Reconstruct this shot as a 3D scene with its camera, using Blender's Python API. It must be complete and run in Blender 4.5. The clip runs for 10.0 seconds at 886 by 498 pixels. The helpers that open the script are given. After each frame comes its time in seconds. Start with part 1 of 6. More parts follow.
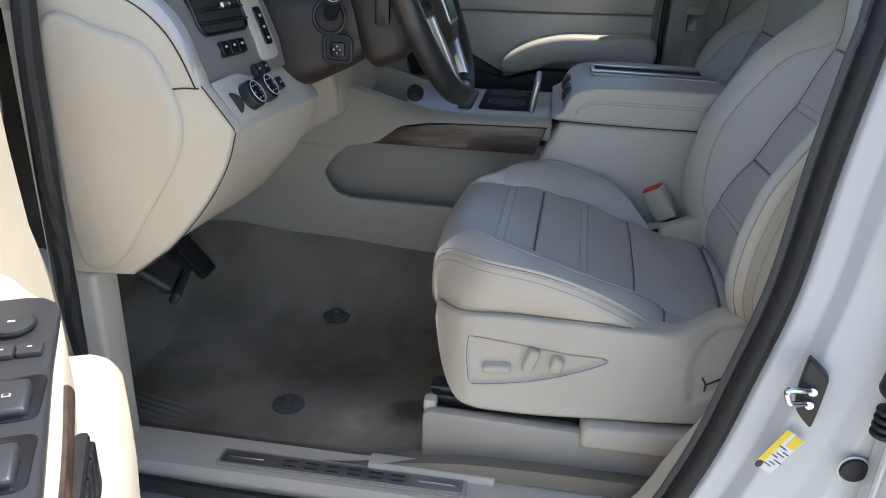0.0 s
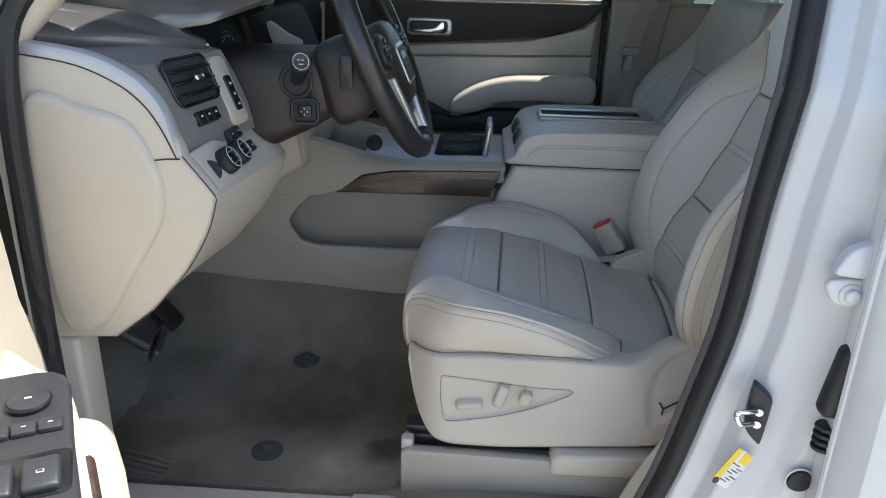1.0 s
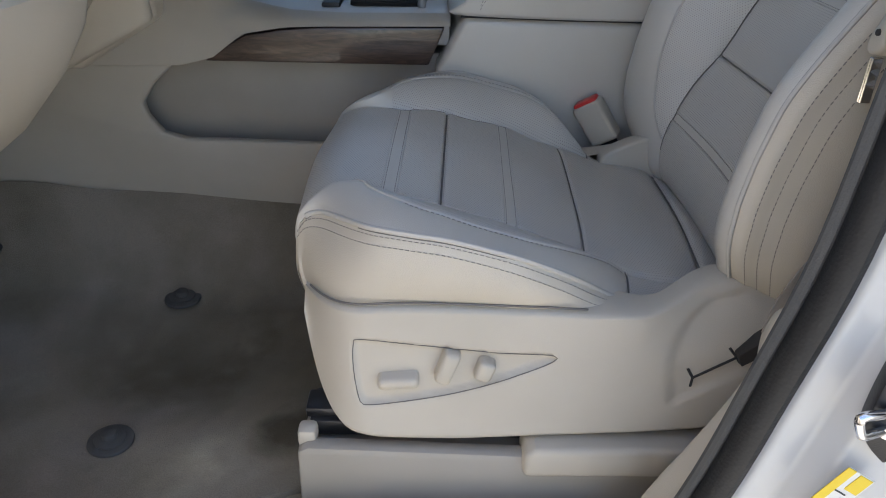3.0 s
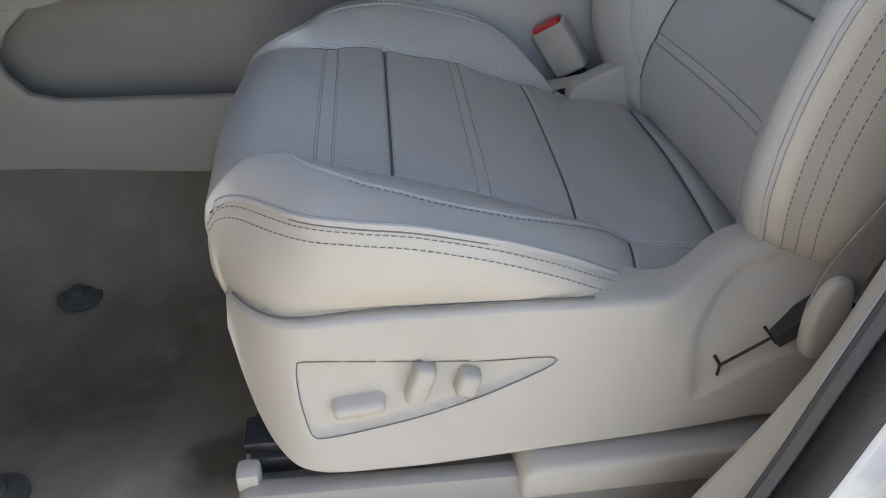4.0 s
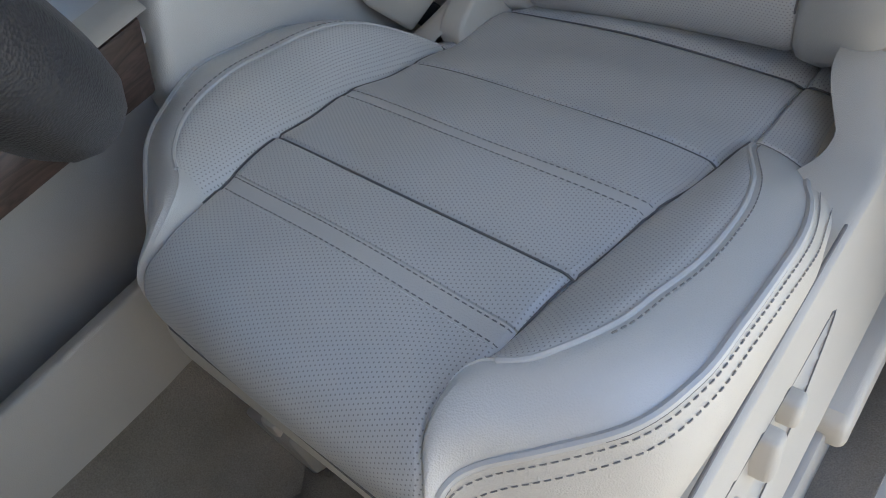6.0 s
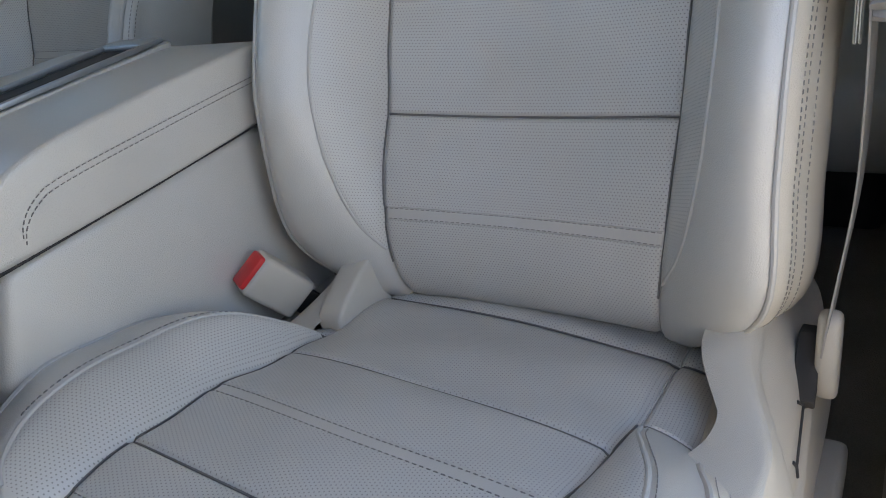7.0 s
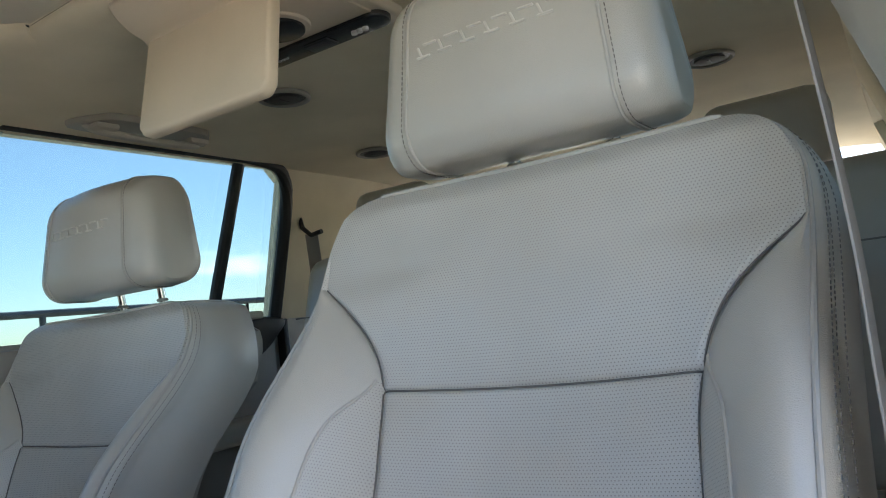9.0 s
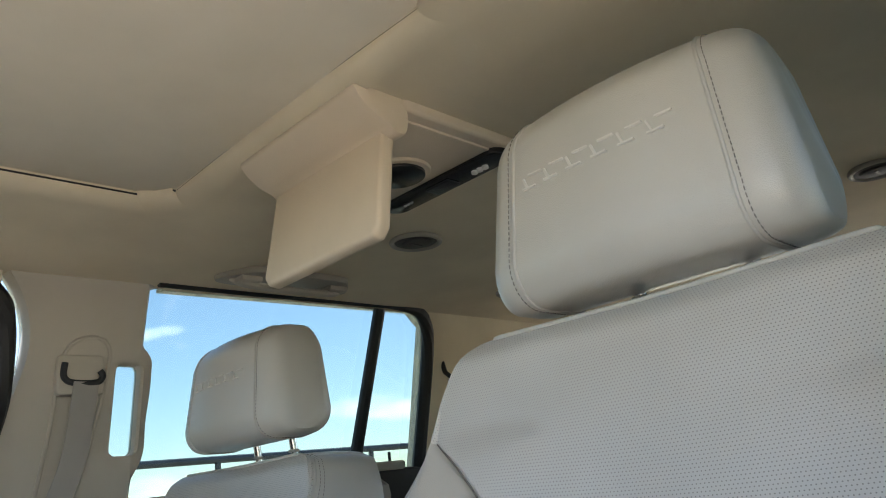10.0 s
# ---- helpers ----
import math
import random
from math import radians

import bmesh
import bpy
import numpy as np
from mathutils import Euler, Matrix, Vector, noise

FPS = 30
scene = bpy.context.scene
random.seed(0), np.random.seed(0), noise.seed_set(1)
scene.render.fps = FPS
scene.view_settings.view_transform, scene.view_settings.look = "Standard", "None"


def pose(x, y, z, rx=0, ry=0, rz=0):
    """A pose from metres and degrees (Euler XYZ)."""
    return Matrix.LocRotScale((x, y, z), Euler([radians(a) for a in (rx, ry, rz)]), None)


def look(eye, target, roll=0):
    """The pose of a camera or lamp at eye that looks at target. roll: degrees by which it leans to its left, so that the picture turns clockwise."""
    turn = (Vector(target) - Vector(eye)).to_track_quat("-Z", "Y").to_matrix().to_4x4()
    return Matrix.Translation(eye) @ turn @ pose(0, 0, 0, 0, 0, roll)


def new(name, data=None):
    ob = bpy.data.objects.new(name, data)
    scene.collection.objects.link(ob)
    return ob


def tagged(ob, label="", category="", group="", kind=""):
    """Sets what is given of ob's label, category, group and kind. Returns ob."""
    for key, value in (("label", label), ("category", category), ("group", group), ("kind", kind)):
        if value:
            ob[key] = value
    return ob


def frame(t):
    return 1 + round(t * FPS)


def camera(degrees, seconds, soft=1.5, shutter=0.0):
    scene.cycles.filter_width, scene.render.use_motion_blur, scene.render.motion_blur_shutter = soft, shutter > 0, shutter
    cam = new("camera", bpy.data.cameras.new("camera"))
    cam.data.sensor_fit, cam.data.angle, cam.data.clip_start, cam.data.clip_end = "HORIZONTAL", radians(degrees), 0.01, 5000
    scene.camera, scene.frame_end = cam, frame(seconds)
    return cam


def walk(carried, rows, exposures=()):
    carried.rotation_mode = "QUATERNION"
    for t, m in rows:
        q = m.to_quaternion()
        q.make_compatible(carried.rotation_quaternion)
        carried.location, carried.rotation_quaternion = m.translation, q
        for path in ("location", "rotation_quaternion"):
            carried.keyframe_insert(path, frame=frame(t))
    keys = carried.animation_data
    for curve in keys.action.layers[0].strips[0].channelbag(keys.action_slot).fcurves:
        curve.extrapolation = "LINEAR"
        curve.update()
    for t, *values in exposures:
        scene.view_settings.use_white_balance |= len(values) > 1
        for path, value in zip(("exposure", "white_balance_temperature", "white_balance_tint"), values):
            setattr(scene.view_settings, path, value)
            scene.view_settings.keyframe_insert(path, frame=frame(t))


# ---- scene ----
cam = camera(62.1, 10.0, soft=1.0)
PATH = [
    (0, (0.15, -1.707, 1.47), (-0.084, 0.112, 0.672), 2.6),
    (0.5, (0.128, -1.774, 1.533), (-0.005, 0.084, 0.805), 1.7),
    (1, (0.12, -1.765, 1.528), (0.022, 0.095, 0.8), 1.5),
    (1.5, (0.126, -1.747, 1.528), (0.062, 0.109, 0.785), 1.1),
    (2, (0.127, -1.707, 1.515), (0.097, 0.124, 0.71), 1.1),
    (2.5, (0.144, -1.512, 1.422), (0.153, 0.27, 0.514), 1.5),
    (3.8, (0.143, -1.17, 1.309), (0.298, 0.501, 0.222), 1.7),
    (4, (0.126, -1.147, 1.3), (0.344, 0.486, 0.165), 0.7),
    (4.5, (-0.005, -1.073, 1.284), (0.382, 0.439, 0.034), -4.7),
    (5, (-0.107, -0.942, 1.335), (0.395, 0.384, -0.077), -13.3),
    (5.2, (-0.104, -0.893, 1.353), (0.414, 0.372, -0.107), -17.6),
    (6.3, (-0.037, -0.753, 1.339), (0.885, 0.318, -0.076), -20.6),
    (6.5, (-0.031, -0.751, 1.335), (1.037, 0.316, 0.024), -18.3),
    (7, (-0.025, -0.752, 1.337), (1.366, 0.303, 0.36), -13.3),
    (7.5, (-0.005, -0.745, 1.348), (1.596, 0.28, 0.724), -10.1),
    (8, (0.017, -0.74, 1.361), (1.719, 0.263, 1.047), -8.5),
    (8.5, (0.028, -0.743, 1.374), (1.751, 0.272, 1.335), -7.8),
    (9, (0.056, -0.74, 1.37), (1.745, 0.316, 1.552), -7.1),
    (9.5, (0.102, -0.738, 1.368), (1.688, 0.417, 1.76), -7.2),
    (10, (0.14, -0.742, 1.377), (1.53, 0.564, 1.979), -7.2),
]
walk(cam, [(t, look(eye, target, roll)) for t, eye, target, roll in PATH],
     [(0, 1.22, 6400, 11), (2.0, 1.32, 6600, 12), (2.5, 1.34, 6750, 13), (4.0, 1.55, 6650, 12), (4.5, 1.61, 6500, 11), (5.0, 1.80, 6400, 11), (6.5, 1.93, 6350, 10), (7.0, 2.12, 6650, 12), (7.5, 2.15, 6650, 12), (8.5, 2.12, 6450, 10), (9.5, 2.14, 6600, 11), (10.0, 2.18, 6800, 12)])

# ---- light ----
SUN_TO = Vector((0.45, 0.13, 0.95)).normalized()
world = bpy.data.worlds.new("sky")
scene.world = world
world.use_nodes = True
wn, wl = world.node_tree.nodes, world.node_tree.links
wn.clear()
w_out, w_bg = wn.new("ShaderNodeOutputWorld"), wn.new("ShaderNodeBackground")
w_sky, w_co, w_map = wn.new("ShaderNodeTexSky"), wn.new("ShaderNodeTexCoord"), wn.new("ShaderNodeMapping")
w_noise, w_ramp, w_mix = wn.new("ShaderNodeTexNoise"), wn.new("ShaderNodeValToRGB"), wn.new("ShaderNodeMixRGB")
w_sky.sky_type, w_sky.sun_disc = "NISHITA", False
w_sky.sun_elevation = math.asin(SUN_TO.z)
w_sky.sun_rotation = math.atan2(SUN_TO.x, SUN_TO.y)
w_sky.air_density, w_sky.dust_density, w_sky.ozone_density = 1.0, 0.5, 1.1
w_map.inputs["Scale"].default_value = (4.0, 4.0, 11.0)
w_noise.inputs["Scale"].default_value, w_noise.inputs["Detail"].default_value = 1.3, 7
w_ramp.color_ramp.elements[0].position, w_ramp.color_ramp.elements[1].position = 0.61, 0.72
w_mix.inputs[2].default_value = (9.5, 9.6, 9.8, 1)
wl.new(w_co.outputs["Generated"], w_map.inputs["Vector"])
wl.new(w_map.outputs["Vector"], w_noise.inputs["Vector"])
wl.new(w_noise.outputs["Fac"], w_ramp.inputs["Fac"])
wl.new(w_ramp.outputs["Color"], w_mix.inputs[0])
wl.new(w_sky.outputs["Color"], w_mix.inputs[1])
wl.new(w_mix.outputs["Color"], w_bg.inputs["Color"])
wl.new(w_bg.outputs["Background"], w_out.inputs["Surface"])
w_bg.inputs["Strength"].default_value = 0.15

sun = new("sun", bpy.data.lights.new("sun", "SUN"))
sun.data.energy, sun.data.angle, sun.data.color = 3.8, radians(0.55), (1.0, 0.95, 0.86)
sun.matrix_world = look(SUN_TO * 30, (0, 0, 0))


# ---- materials ----
def mat(name, color, rough=0.5, metal=0.0, spec=0.5, grain=None, bump=0.0, stain=0.0, stain_scale=6.0, perf=False, weave=0.0, coat=0.0, vary=0.06):
    """A surface with fine relief (grain: scale of the relief), blotches of tone at a second scale, and punched holes if asked."""
    m = bpy.data.materials.new(name)
    m.use_nodes = True
    n, l = m.node_tree.nodes, m.node_tree.links
    b = n["Principled BSDF"]
    b.inputs["Roughness"].default_value, b.inputs["Metallic"].default_value = rough, metal
    b.inputs["Specular IOR Level"].default_value, b.inputs["Coat Weight"].default_value = spec, coat
    co = n.new("ShaderNodeTexCoord")
    big = n.new("ShaderNodeTexNoise")
    big.inputs["Scale"].default_value, big.inputs["Detail"].default_value = stain_scale, 5
    l.new(co.outputs["Object"], big.inputs["Vector"])
    ramp = n.new("ShaderNodeValToRGB")
    lo = 1 - vary - stain
    ramp.color_ramp.elements[0].position, ramp.color_ramp.elements[1].position = 0.32, 0.62
    ramp.color_ramp.elements[0].color = (color[0] * lo, color[1] * lo, color[2] * lo * (1 - stain * 0.3), 1)
    ramp.color_ramp.elements[1].color = (*color, 1)
    l.new(big.outputs["Fac"], ramp.inputs["Fac"])
    tone = ramp.outputs["Color"]
    height = None
    if grain:
        fine = n.new("ShaderNodeTexVoronoi") if weave == 0 else n.new("ShaderNodeTexNoise")
        fine.inputs["Scale"].default_value = grain
        l.new(co.outputs["Object"], fine.inputs["Vector"])
        height = fine.outputs[0]
        if weave:
            fine.inputs["Detail"].default_value = 8
            mx = n.new("ShaderNodeMixRGB")
            mx.blend_type, mx.inputs[0].default_value = "MULTIPLY", weave
            l.new(tone, mx.inputs[1])
            l.new(fine.outputs["Fac"], mx.inputs[2])
            tone = mx.outputs["Color"]
    if perf:
        uv = n.new("ShaderNodeUVMap")
        sc = n.new("ShaderNodeMapping")
        sc.inputs["Scale"].default_value = (1 / 0.0034, 1 / 0.0029, 1)
        l.new(uv.outputs["UV"], sc.inputs["Vector"])
        sep = n.new("ShaderNodeSeparateXYZ")
        l.new(sc.outputs["Vector"], sep.inputs["Vector"])

        def op(kind, a, c=None):
            k = n.new("ShaderNodeMath")
            k.operation = kind
            for i, v in enumerate((a, c)):
                if v is None:
                    continue
                if isinstance(v, (int, float)):
                    k.inputs[i].default_value = v
                else:
                    l.new(v, k.inputs[i])
            return k.outputs[0]

        row = op("FLOOR", sep.outputs["Y"])
        shift = op("MULTIPLY", op("MODULO", row, 2), 0.5)
        fx = op("SUBTRACT", op("FRACT", op("ADD", sep.outputs["X"], shift)), 0.5)
        fy = op("SUBTRACT", op("FRACT", sep.outputs["Y"]), 0.5)
        dist = op("SQRT", op("ADD", op("MULTIPLY", fx, fx), op("MULTIPLY", fy, fy)))
        hole = n.new("ShaderNodeMapRange")
        hole.inputs["From Min"].default_value, hole.inputs["From Max"].default_value = 0.11, 0.23
        l.new(dist, hole.inputs["Value"])
        mx = n.new("ShaderNodeMixRGB")
        mx.inputs[1].default_value = (color[0] * 0.43, color[1] * 0.42, color[2] * 0.41, 1)
        l.new(hole.outputs["Result"], mx.inputs[0])
        l.new(tone, mx.inputs[2])
        tone = mx.outputs["Color"]
    l.new(tone, b.inputs["Base Color"])
    if height is not None and bump:
        bp = n.new("ShaderNodeBump")
        bp.inputs["Strength"].default_value, bp.inputs["Distance"].default_value = bump, 0.001
        l.new(height, bp.inputs["Height"])
        l.new(bp.outputs["Normal"], b.inputs["Normal"])
    return m


def glass_mat(name, tint):
    m = bpy.data.materials.new(name)
    m.use_nodes = True
    n, l = m.node_tree.nodes, m.node_tree.links
    n.clear()
    o, tr, gl, mix = n.new("ShaderNodeOutputMaterial"), n.new("ShaderNodeBsdfTransparent"), n.new("ShaderNodeBsdfGlossy"), n.new("ShaderNodeMixShader")
    fr = n.new("ShaderNodeFresnel")
    fr.inputs["IOR"].default_value = 1.33
    tr.inputs["Color"].default_value, gl.inputs["Roughness"].default_value = (*tint, 1), 0.02
    l.new(fr.outputs["Fac"], mix.inputs["Fac"])
    l.new(tr.outputs["BSDF"], mix.inputs[1])
    l.new(gl.outputs["BSDF"], mix.inputs[2])
    l.new(mix.outputs["Shader"], o.inputs["Surface"])
    return m


LEATHER = mat("leather", (0.54, 0.505, 0.45), 0.30, spec=0.75, grain=900, bump=0.25, stain=0.03, vary=0.05)
LEATHER_PERF = mat("perforated_leather", (0.55, 0.52, 0.475), 0.40, grain=900, bump=0.2, stain=0.05, perf=True)
for m in (LEATHER, LEATHER_PERF):          # finished leather: a soft clear coat
    m.node_tree.nodes["Principled BSDF"].inputs["Coat Weight"].default_value = 0.5
    m.node_tree.nodes["Principled BSDF"].inputs["Coat Roughness"].default_value = 0.34
LEATHER_CREAM = mat("cream_leather", (0.57, 0.51, 0.42), 0.45, grain=900, bump=0.25, stain=0.04)
PLASTIC = mat("beige_plastic", (0.53, 0.478, 0.40), 0.5, grain=1400, bump=0.25, stain=0.03)
# the beige plastic again, with the console's shade put into the colour
PLASTIC_SHADED = mat("shaded_beige_plastic", (0.42, 0.382, 0.322), 0.5, grain=1400, bump=0.25, stain=0.03)
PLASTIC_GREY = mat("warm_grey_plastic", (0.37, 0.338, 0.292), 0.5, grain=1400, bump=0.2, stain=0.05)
CREAM_TRIM = mat("cream_trim", (0.55, 0.493, 0.40), 0.5, grain=700, bump=0.35, stain=0.03)
# cream trim at the roof, the warm bounced light painted into its colour
CREAM_TRIM_BOUNCE = mat("cream_trim_warm_bounce", (0.72, 0.60, 0.46), 0.5, grain=700, bump=0.3, stain=0.03)
MARK = mat("embossed_mark", (0.70, 0.665, 0.61), 0.35)
PIPING = mat("piping", (0.52, 0.49, 0.445), 0.5, stain=0.03)
THREAD = mat("thread", (0.24, 0.222, 0.20), 0.8, vary=0.1)
THREAD_PALE = mat("pale_thread", (0.62, 0.59, 0.54), 0.7, vary=0.1)
SEAM_DARK = mat("seam_thread_gap", (0.04, 0.037, 0.035), 0.9)
SEAM = mat("sewn_seam", (0.17, 0.155, 0.14), 0.9)
BLACK = mat("black_plastic", (0.018, 0.018, 0.02), 0.42, grain=900, bump=0.3, vary=0.15)
BLACK_SATIN = mat("black_satin", (0.012, 0.012, 0.014), 0.25, vary=0.1)
RUBBER_GREY = mat("grey_rubber", (0.075, 0.073, 0.07), 0.7, grain=500, bump=0.3)
SWITCH_GREY = mat("switch_grey_plastic", (0.032, 0.033, 0.038), 0.42, grain=900, bump=0.2, vary=0.08)
RUBBER = mat("rubber_seal", (0.014, 0.014, 0.015), 0.55, grain=300, bump=0.3, vary=0.2)
DARK_LEATHER = mat("dark_brown_leather", (0.024, 0.019, 0.017), 0.30, coat=0.3, grain=700, bump=0.25, vary=0.2)
DARK_BROWN = mat("dark_brown_plastic", (0.032, 0.024, 0.020), 0.36, grain=1200, bump=0.3, vary=0.1)
CARPET = mat("dark_carpet", (0.35, 0.304, 0.249), 0.95, spec=0.1, grain=650, bump=1.0, weave=0.6, stain=0.35, stain_scale=5.0)
MAT_CARPET = mat("floor_mat", (0.35, 0.304, 0.249), 0.95, spec=0.1, grain=650, bump=1.0, weave=0.6, stain=0.30, stain_scale=6.0)
HEADLINER = mat("headliner_fabric", (0.80, 0.695, 0.52), 0.95, spec=0.1, grain=900, bump=0.3, weave=0.12, stain=0.03)
SHADE_FABRIC = mat("sunshade_fabric", (0.82, 0.735, 0.60), 0.9, spec=0.15, grain=900, bump=0.25, weave=0.08, stain=0.03)
WHITE_PAINT = mat("white_paint", (0.58, 0.58, 0.575), 0.22, coat=0.6, vary=0.02)
CHROME = mat("chrome", (0.80, 0.80, 0.81), 0.12, metal=1.0, vary=0.04)
SATIN_SILVER = mat("satin_silver", (0.52, 0.53, 0.55), 0.32, metal=0.85, vary=0.04)
SILVER_PLASTIC = mat("silver_plastic", (0.46, 0.45, 0.435), 0.35, metal=0.2, vary=0.04)
HOUSING = mat("taupe_satin_plastic", (0.22, 0.203, 0.188), 0.34, grain=1400, bump=0.15, stain=0.03)
# dark vinyl, base colour lifted to stand in for reflected sky
BROW = mat("brow_vinyl_sheen", (0.095, 0.088, 0.086), 0.33, spec=1.0, grain=900, bump=0.1, coat=1.0, vary=0.1)
MATTE_DARK = mat("matte_dark_plastic", (0.02, 0.018, 0.017), 0.8, spec=0.2, grain=900, bump=0.3, vary=0.1)
BRUSHED = mat("brushed_steel", (0.36, 0.36, 0.37), 0.38, metal=0.9, vary=0.1)
STEEL = mat("dark_steel", (0.08, 0.08, 0.085), 0.35, metal=0.8, vary=0.2)
RED = mat("red_button", (0.62, 0.03, 0.03), 0.35, vary=0.05)
WEBBING = mat("belt_webbing", (0.36, 0.33, 0.295), 0.75, grain=1500, bump=0.4)
YELLOW = mat("yellow_label", (0.80, 0.58, 0.04), 0.5, vary=0.03)
LABEL_WHITE = mat("label_white", (0.72, 0.72, 0.70), 0.5, vary=0.03)
INK = mat("ink", (0.05, 0.05, 0.05), 0.6)
PALE_MARK = mat("pale_marking", (0.55, 0.56, 0.58), 0.5, vary=0.03)
GLASS = glass_mat("clear_glass", (0.68, 0.73, 0.73))
GLASS_DARK = glass_mat("privacy_glass", (0.42, 0.49, 0.50))
GROUND = mat("dry_ground", (0.48, 0.42, 0.32), 0.95, spec=0.1, grain=14, bump=0.6, weave=0.4, stain=0.2, stain_scale=0.6)
CONCRETE = mat("concrete_lot", (0.58, 0.55, 0.49), 0.9, spec=0.2, grain=60, bump=0.4, weave=0.25, stain=0.12, stain_scale=1.2)



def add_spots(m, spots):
    """Dirt marks, worn patches and painted shade on the carpet: (x, y, radius, tone factor)."""
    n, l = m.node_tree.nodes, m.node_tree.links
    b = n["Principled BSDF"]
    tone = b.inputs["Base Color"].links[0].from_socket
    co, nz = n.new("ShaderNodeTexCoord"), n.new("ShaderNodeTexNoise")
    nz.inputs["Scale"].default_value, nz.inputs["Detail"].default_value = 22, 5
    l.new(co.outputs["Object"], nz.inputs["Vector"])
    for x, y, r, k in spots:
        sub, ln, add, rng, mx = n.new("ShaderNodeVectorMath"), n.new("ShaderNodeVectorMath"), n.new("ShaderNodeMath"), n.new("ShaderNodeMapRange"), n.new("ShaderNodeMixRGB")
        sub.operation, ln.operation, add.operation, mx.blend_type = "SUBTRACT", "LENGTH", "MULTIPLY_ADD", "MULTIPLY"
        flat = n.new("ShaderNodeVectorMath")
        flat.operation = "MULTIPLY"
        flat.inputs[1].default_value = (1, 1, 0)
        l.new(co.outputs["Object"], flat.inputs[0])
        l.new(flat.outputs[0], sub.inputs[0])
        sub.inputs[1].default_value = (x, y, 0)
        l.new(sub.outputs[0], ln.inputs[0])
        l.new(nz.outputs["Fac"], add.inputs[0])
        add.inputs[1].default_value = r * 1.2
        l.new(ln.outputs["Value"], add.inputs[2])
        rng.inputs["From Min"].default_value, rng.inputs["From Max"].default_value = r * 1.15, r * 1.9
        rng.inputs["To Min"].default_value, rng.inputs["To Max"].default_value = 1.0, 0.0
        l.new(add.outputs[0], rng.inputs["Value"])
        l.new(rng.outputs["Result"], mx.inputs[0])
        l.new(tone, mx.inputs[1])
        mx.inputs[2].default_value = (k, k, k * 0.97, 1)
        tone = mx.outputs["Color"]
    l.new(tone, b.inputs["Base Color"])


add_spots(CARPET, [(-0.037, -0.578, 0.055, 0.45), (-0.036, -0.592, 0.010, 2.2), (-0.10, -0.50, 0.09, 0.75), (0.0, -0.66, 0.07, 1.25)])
# the 0.86 and 0.88 patches paint the shade beside the console; others are dirt and wear
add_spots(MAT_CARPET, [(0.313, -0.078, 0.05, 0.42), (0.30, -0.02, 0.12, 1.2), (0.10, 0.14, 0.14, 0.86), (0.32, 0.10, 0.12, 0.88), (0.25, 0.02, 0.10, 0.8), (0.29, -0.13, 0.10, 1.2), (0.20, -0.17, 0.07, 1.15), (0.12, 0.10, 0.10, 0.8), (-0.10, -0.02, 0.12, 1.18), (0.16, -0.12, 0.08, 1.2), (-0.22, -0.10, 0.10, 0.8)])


def wood_mat(name, dark, light):
    m = bpy.data.materials.new(name)
    m.use_nodes = True
    n, l = m.node_tree.nodes, m.node_tree.links
    b = n["Principled BSDF"]
    co, mp, nz, rp = n.new("ShaderNodeTexCoord"), n.new("ShaderNodeMapping"), n.new("ShaderNodeTexNoise"), n.new("ShaderNodeValToRGB")
    mp.inputs["Scale"].default_value = (9, 9, 55)
    nz.inputs["Scale"].default_value, nz.inputs["Detail"].default_value, nz.inputs["Distortion"].default_value = 2.0, 6, 2.2
    rp.color_ramp.elements[0].position, rp.color_ramp.elements[1].position = 0.35, 0.65
    rp.color_ramp.elements[0].color, rp.color_ramp.elements[1].color = (*dark, 1), (*light, 1)
    l.new(co.outputs["Object"], mp.inputs["Vector"])
    l.new(mp.outputs["Vector"], nz.inputs["Vector"])
    l.new(nz.outputs["Fac"], rp.inputs["Fac"])
    l.new(rp.outputs["Color"], b.inputs["Base Color"])
    b.inputs["Roughness"].default_value, b.inputs["Coat Weight"].default_value = 0.35, 0.5
    return m


WOOD = wood_mat("walnut_trim", (0.032, 0.020, 0.015), (0.085, 0.053, 0.040))


# ---- mesh helpers ----
def part(name, bm, material, parent=None, label="", smooth=True, angle=35):
    """Links a bmesh as one mesh object under a thing."""
    me = bpy.data.meshes.new(name)
    bm.normal_update()
    bm.to_mesh(me)
    bm.free()
    for k in material if isinstance(material, (list, tuple)) else (material,):
        me.materials.append(k)
    if smooth:
        for p in me.polygons:
            p.use_smooth = True
        me.set_sharp_from_angle(angle=radians(angle))
    ob = new(name, me)
    if parent is not None:
        ob.parent = parent
    if label:
        tagged(ob, label)
    return ob


def thing(name, label, category, group="", kind="", at=(0, 0, 0)):
    ob = new(name)
    ob.location = at
    ob.empty_display_size = 0.05
    return tagged(ob, label, category, group, kind)


def bevelled(bm, width, segs=2, limit=40):
    if width > 0:
        bm.normal_update()
        es = [e for e in bm.edges if len(e.link_faces) == 2 and e.calc_face_angle() > radians(limit)]
        bmesh.ops.bevel(bm, geom=es, offset=width, segments=segs, affect="EDGES", profile=0.5, clamp_overlap=True)
    return bm


def box(c, s, bevel=0.004, segs=2, turn=None):
    bm = bmesh.new()
    bmesh.ops.create_cube(bm, size=1)
    bmesh.ops.scale(bm, vec=s, verts=bm.verts)
    bevelled(bm, bevel, segs)
    if turn is not None:
        bmesh.ops.transform(bm, matrix=Euler([radians(a) for a in turn]).to_matrix().to_4x4(), verts=bm.verts)
    bmesh.ops.translate(bm, vec=c, verts=bm.verts)
    return bm


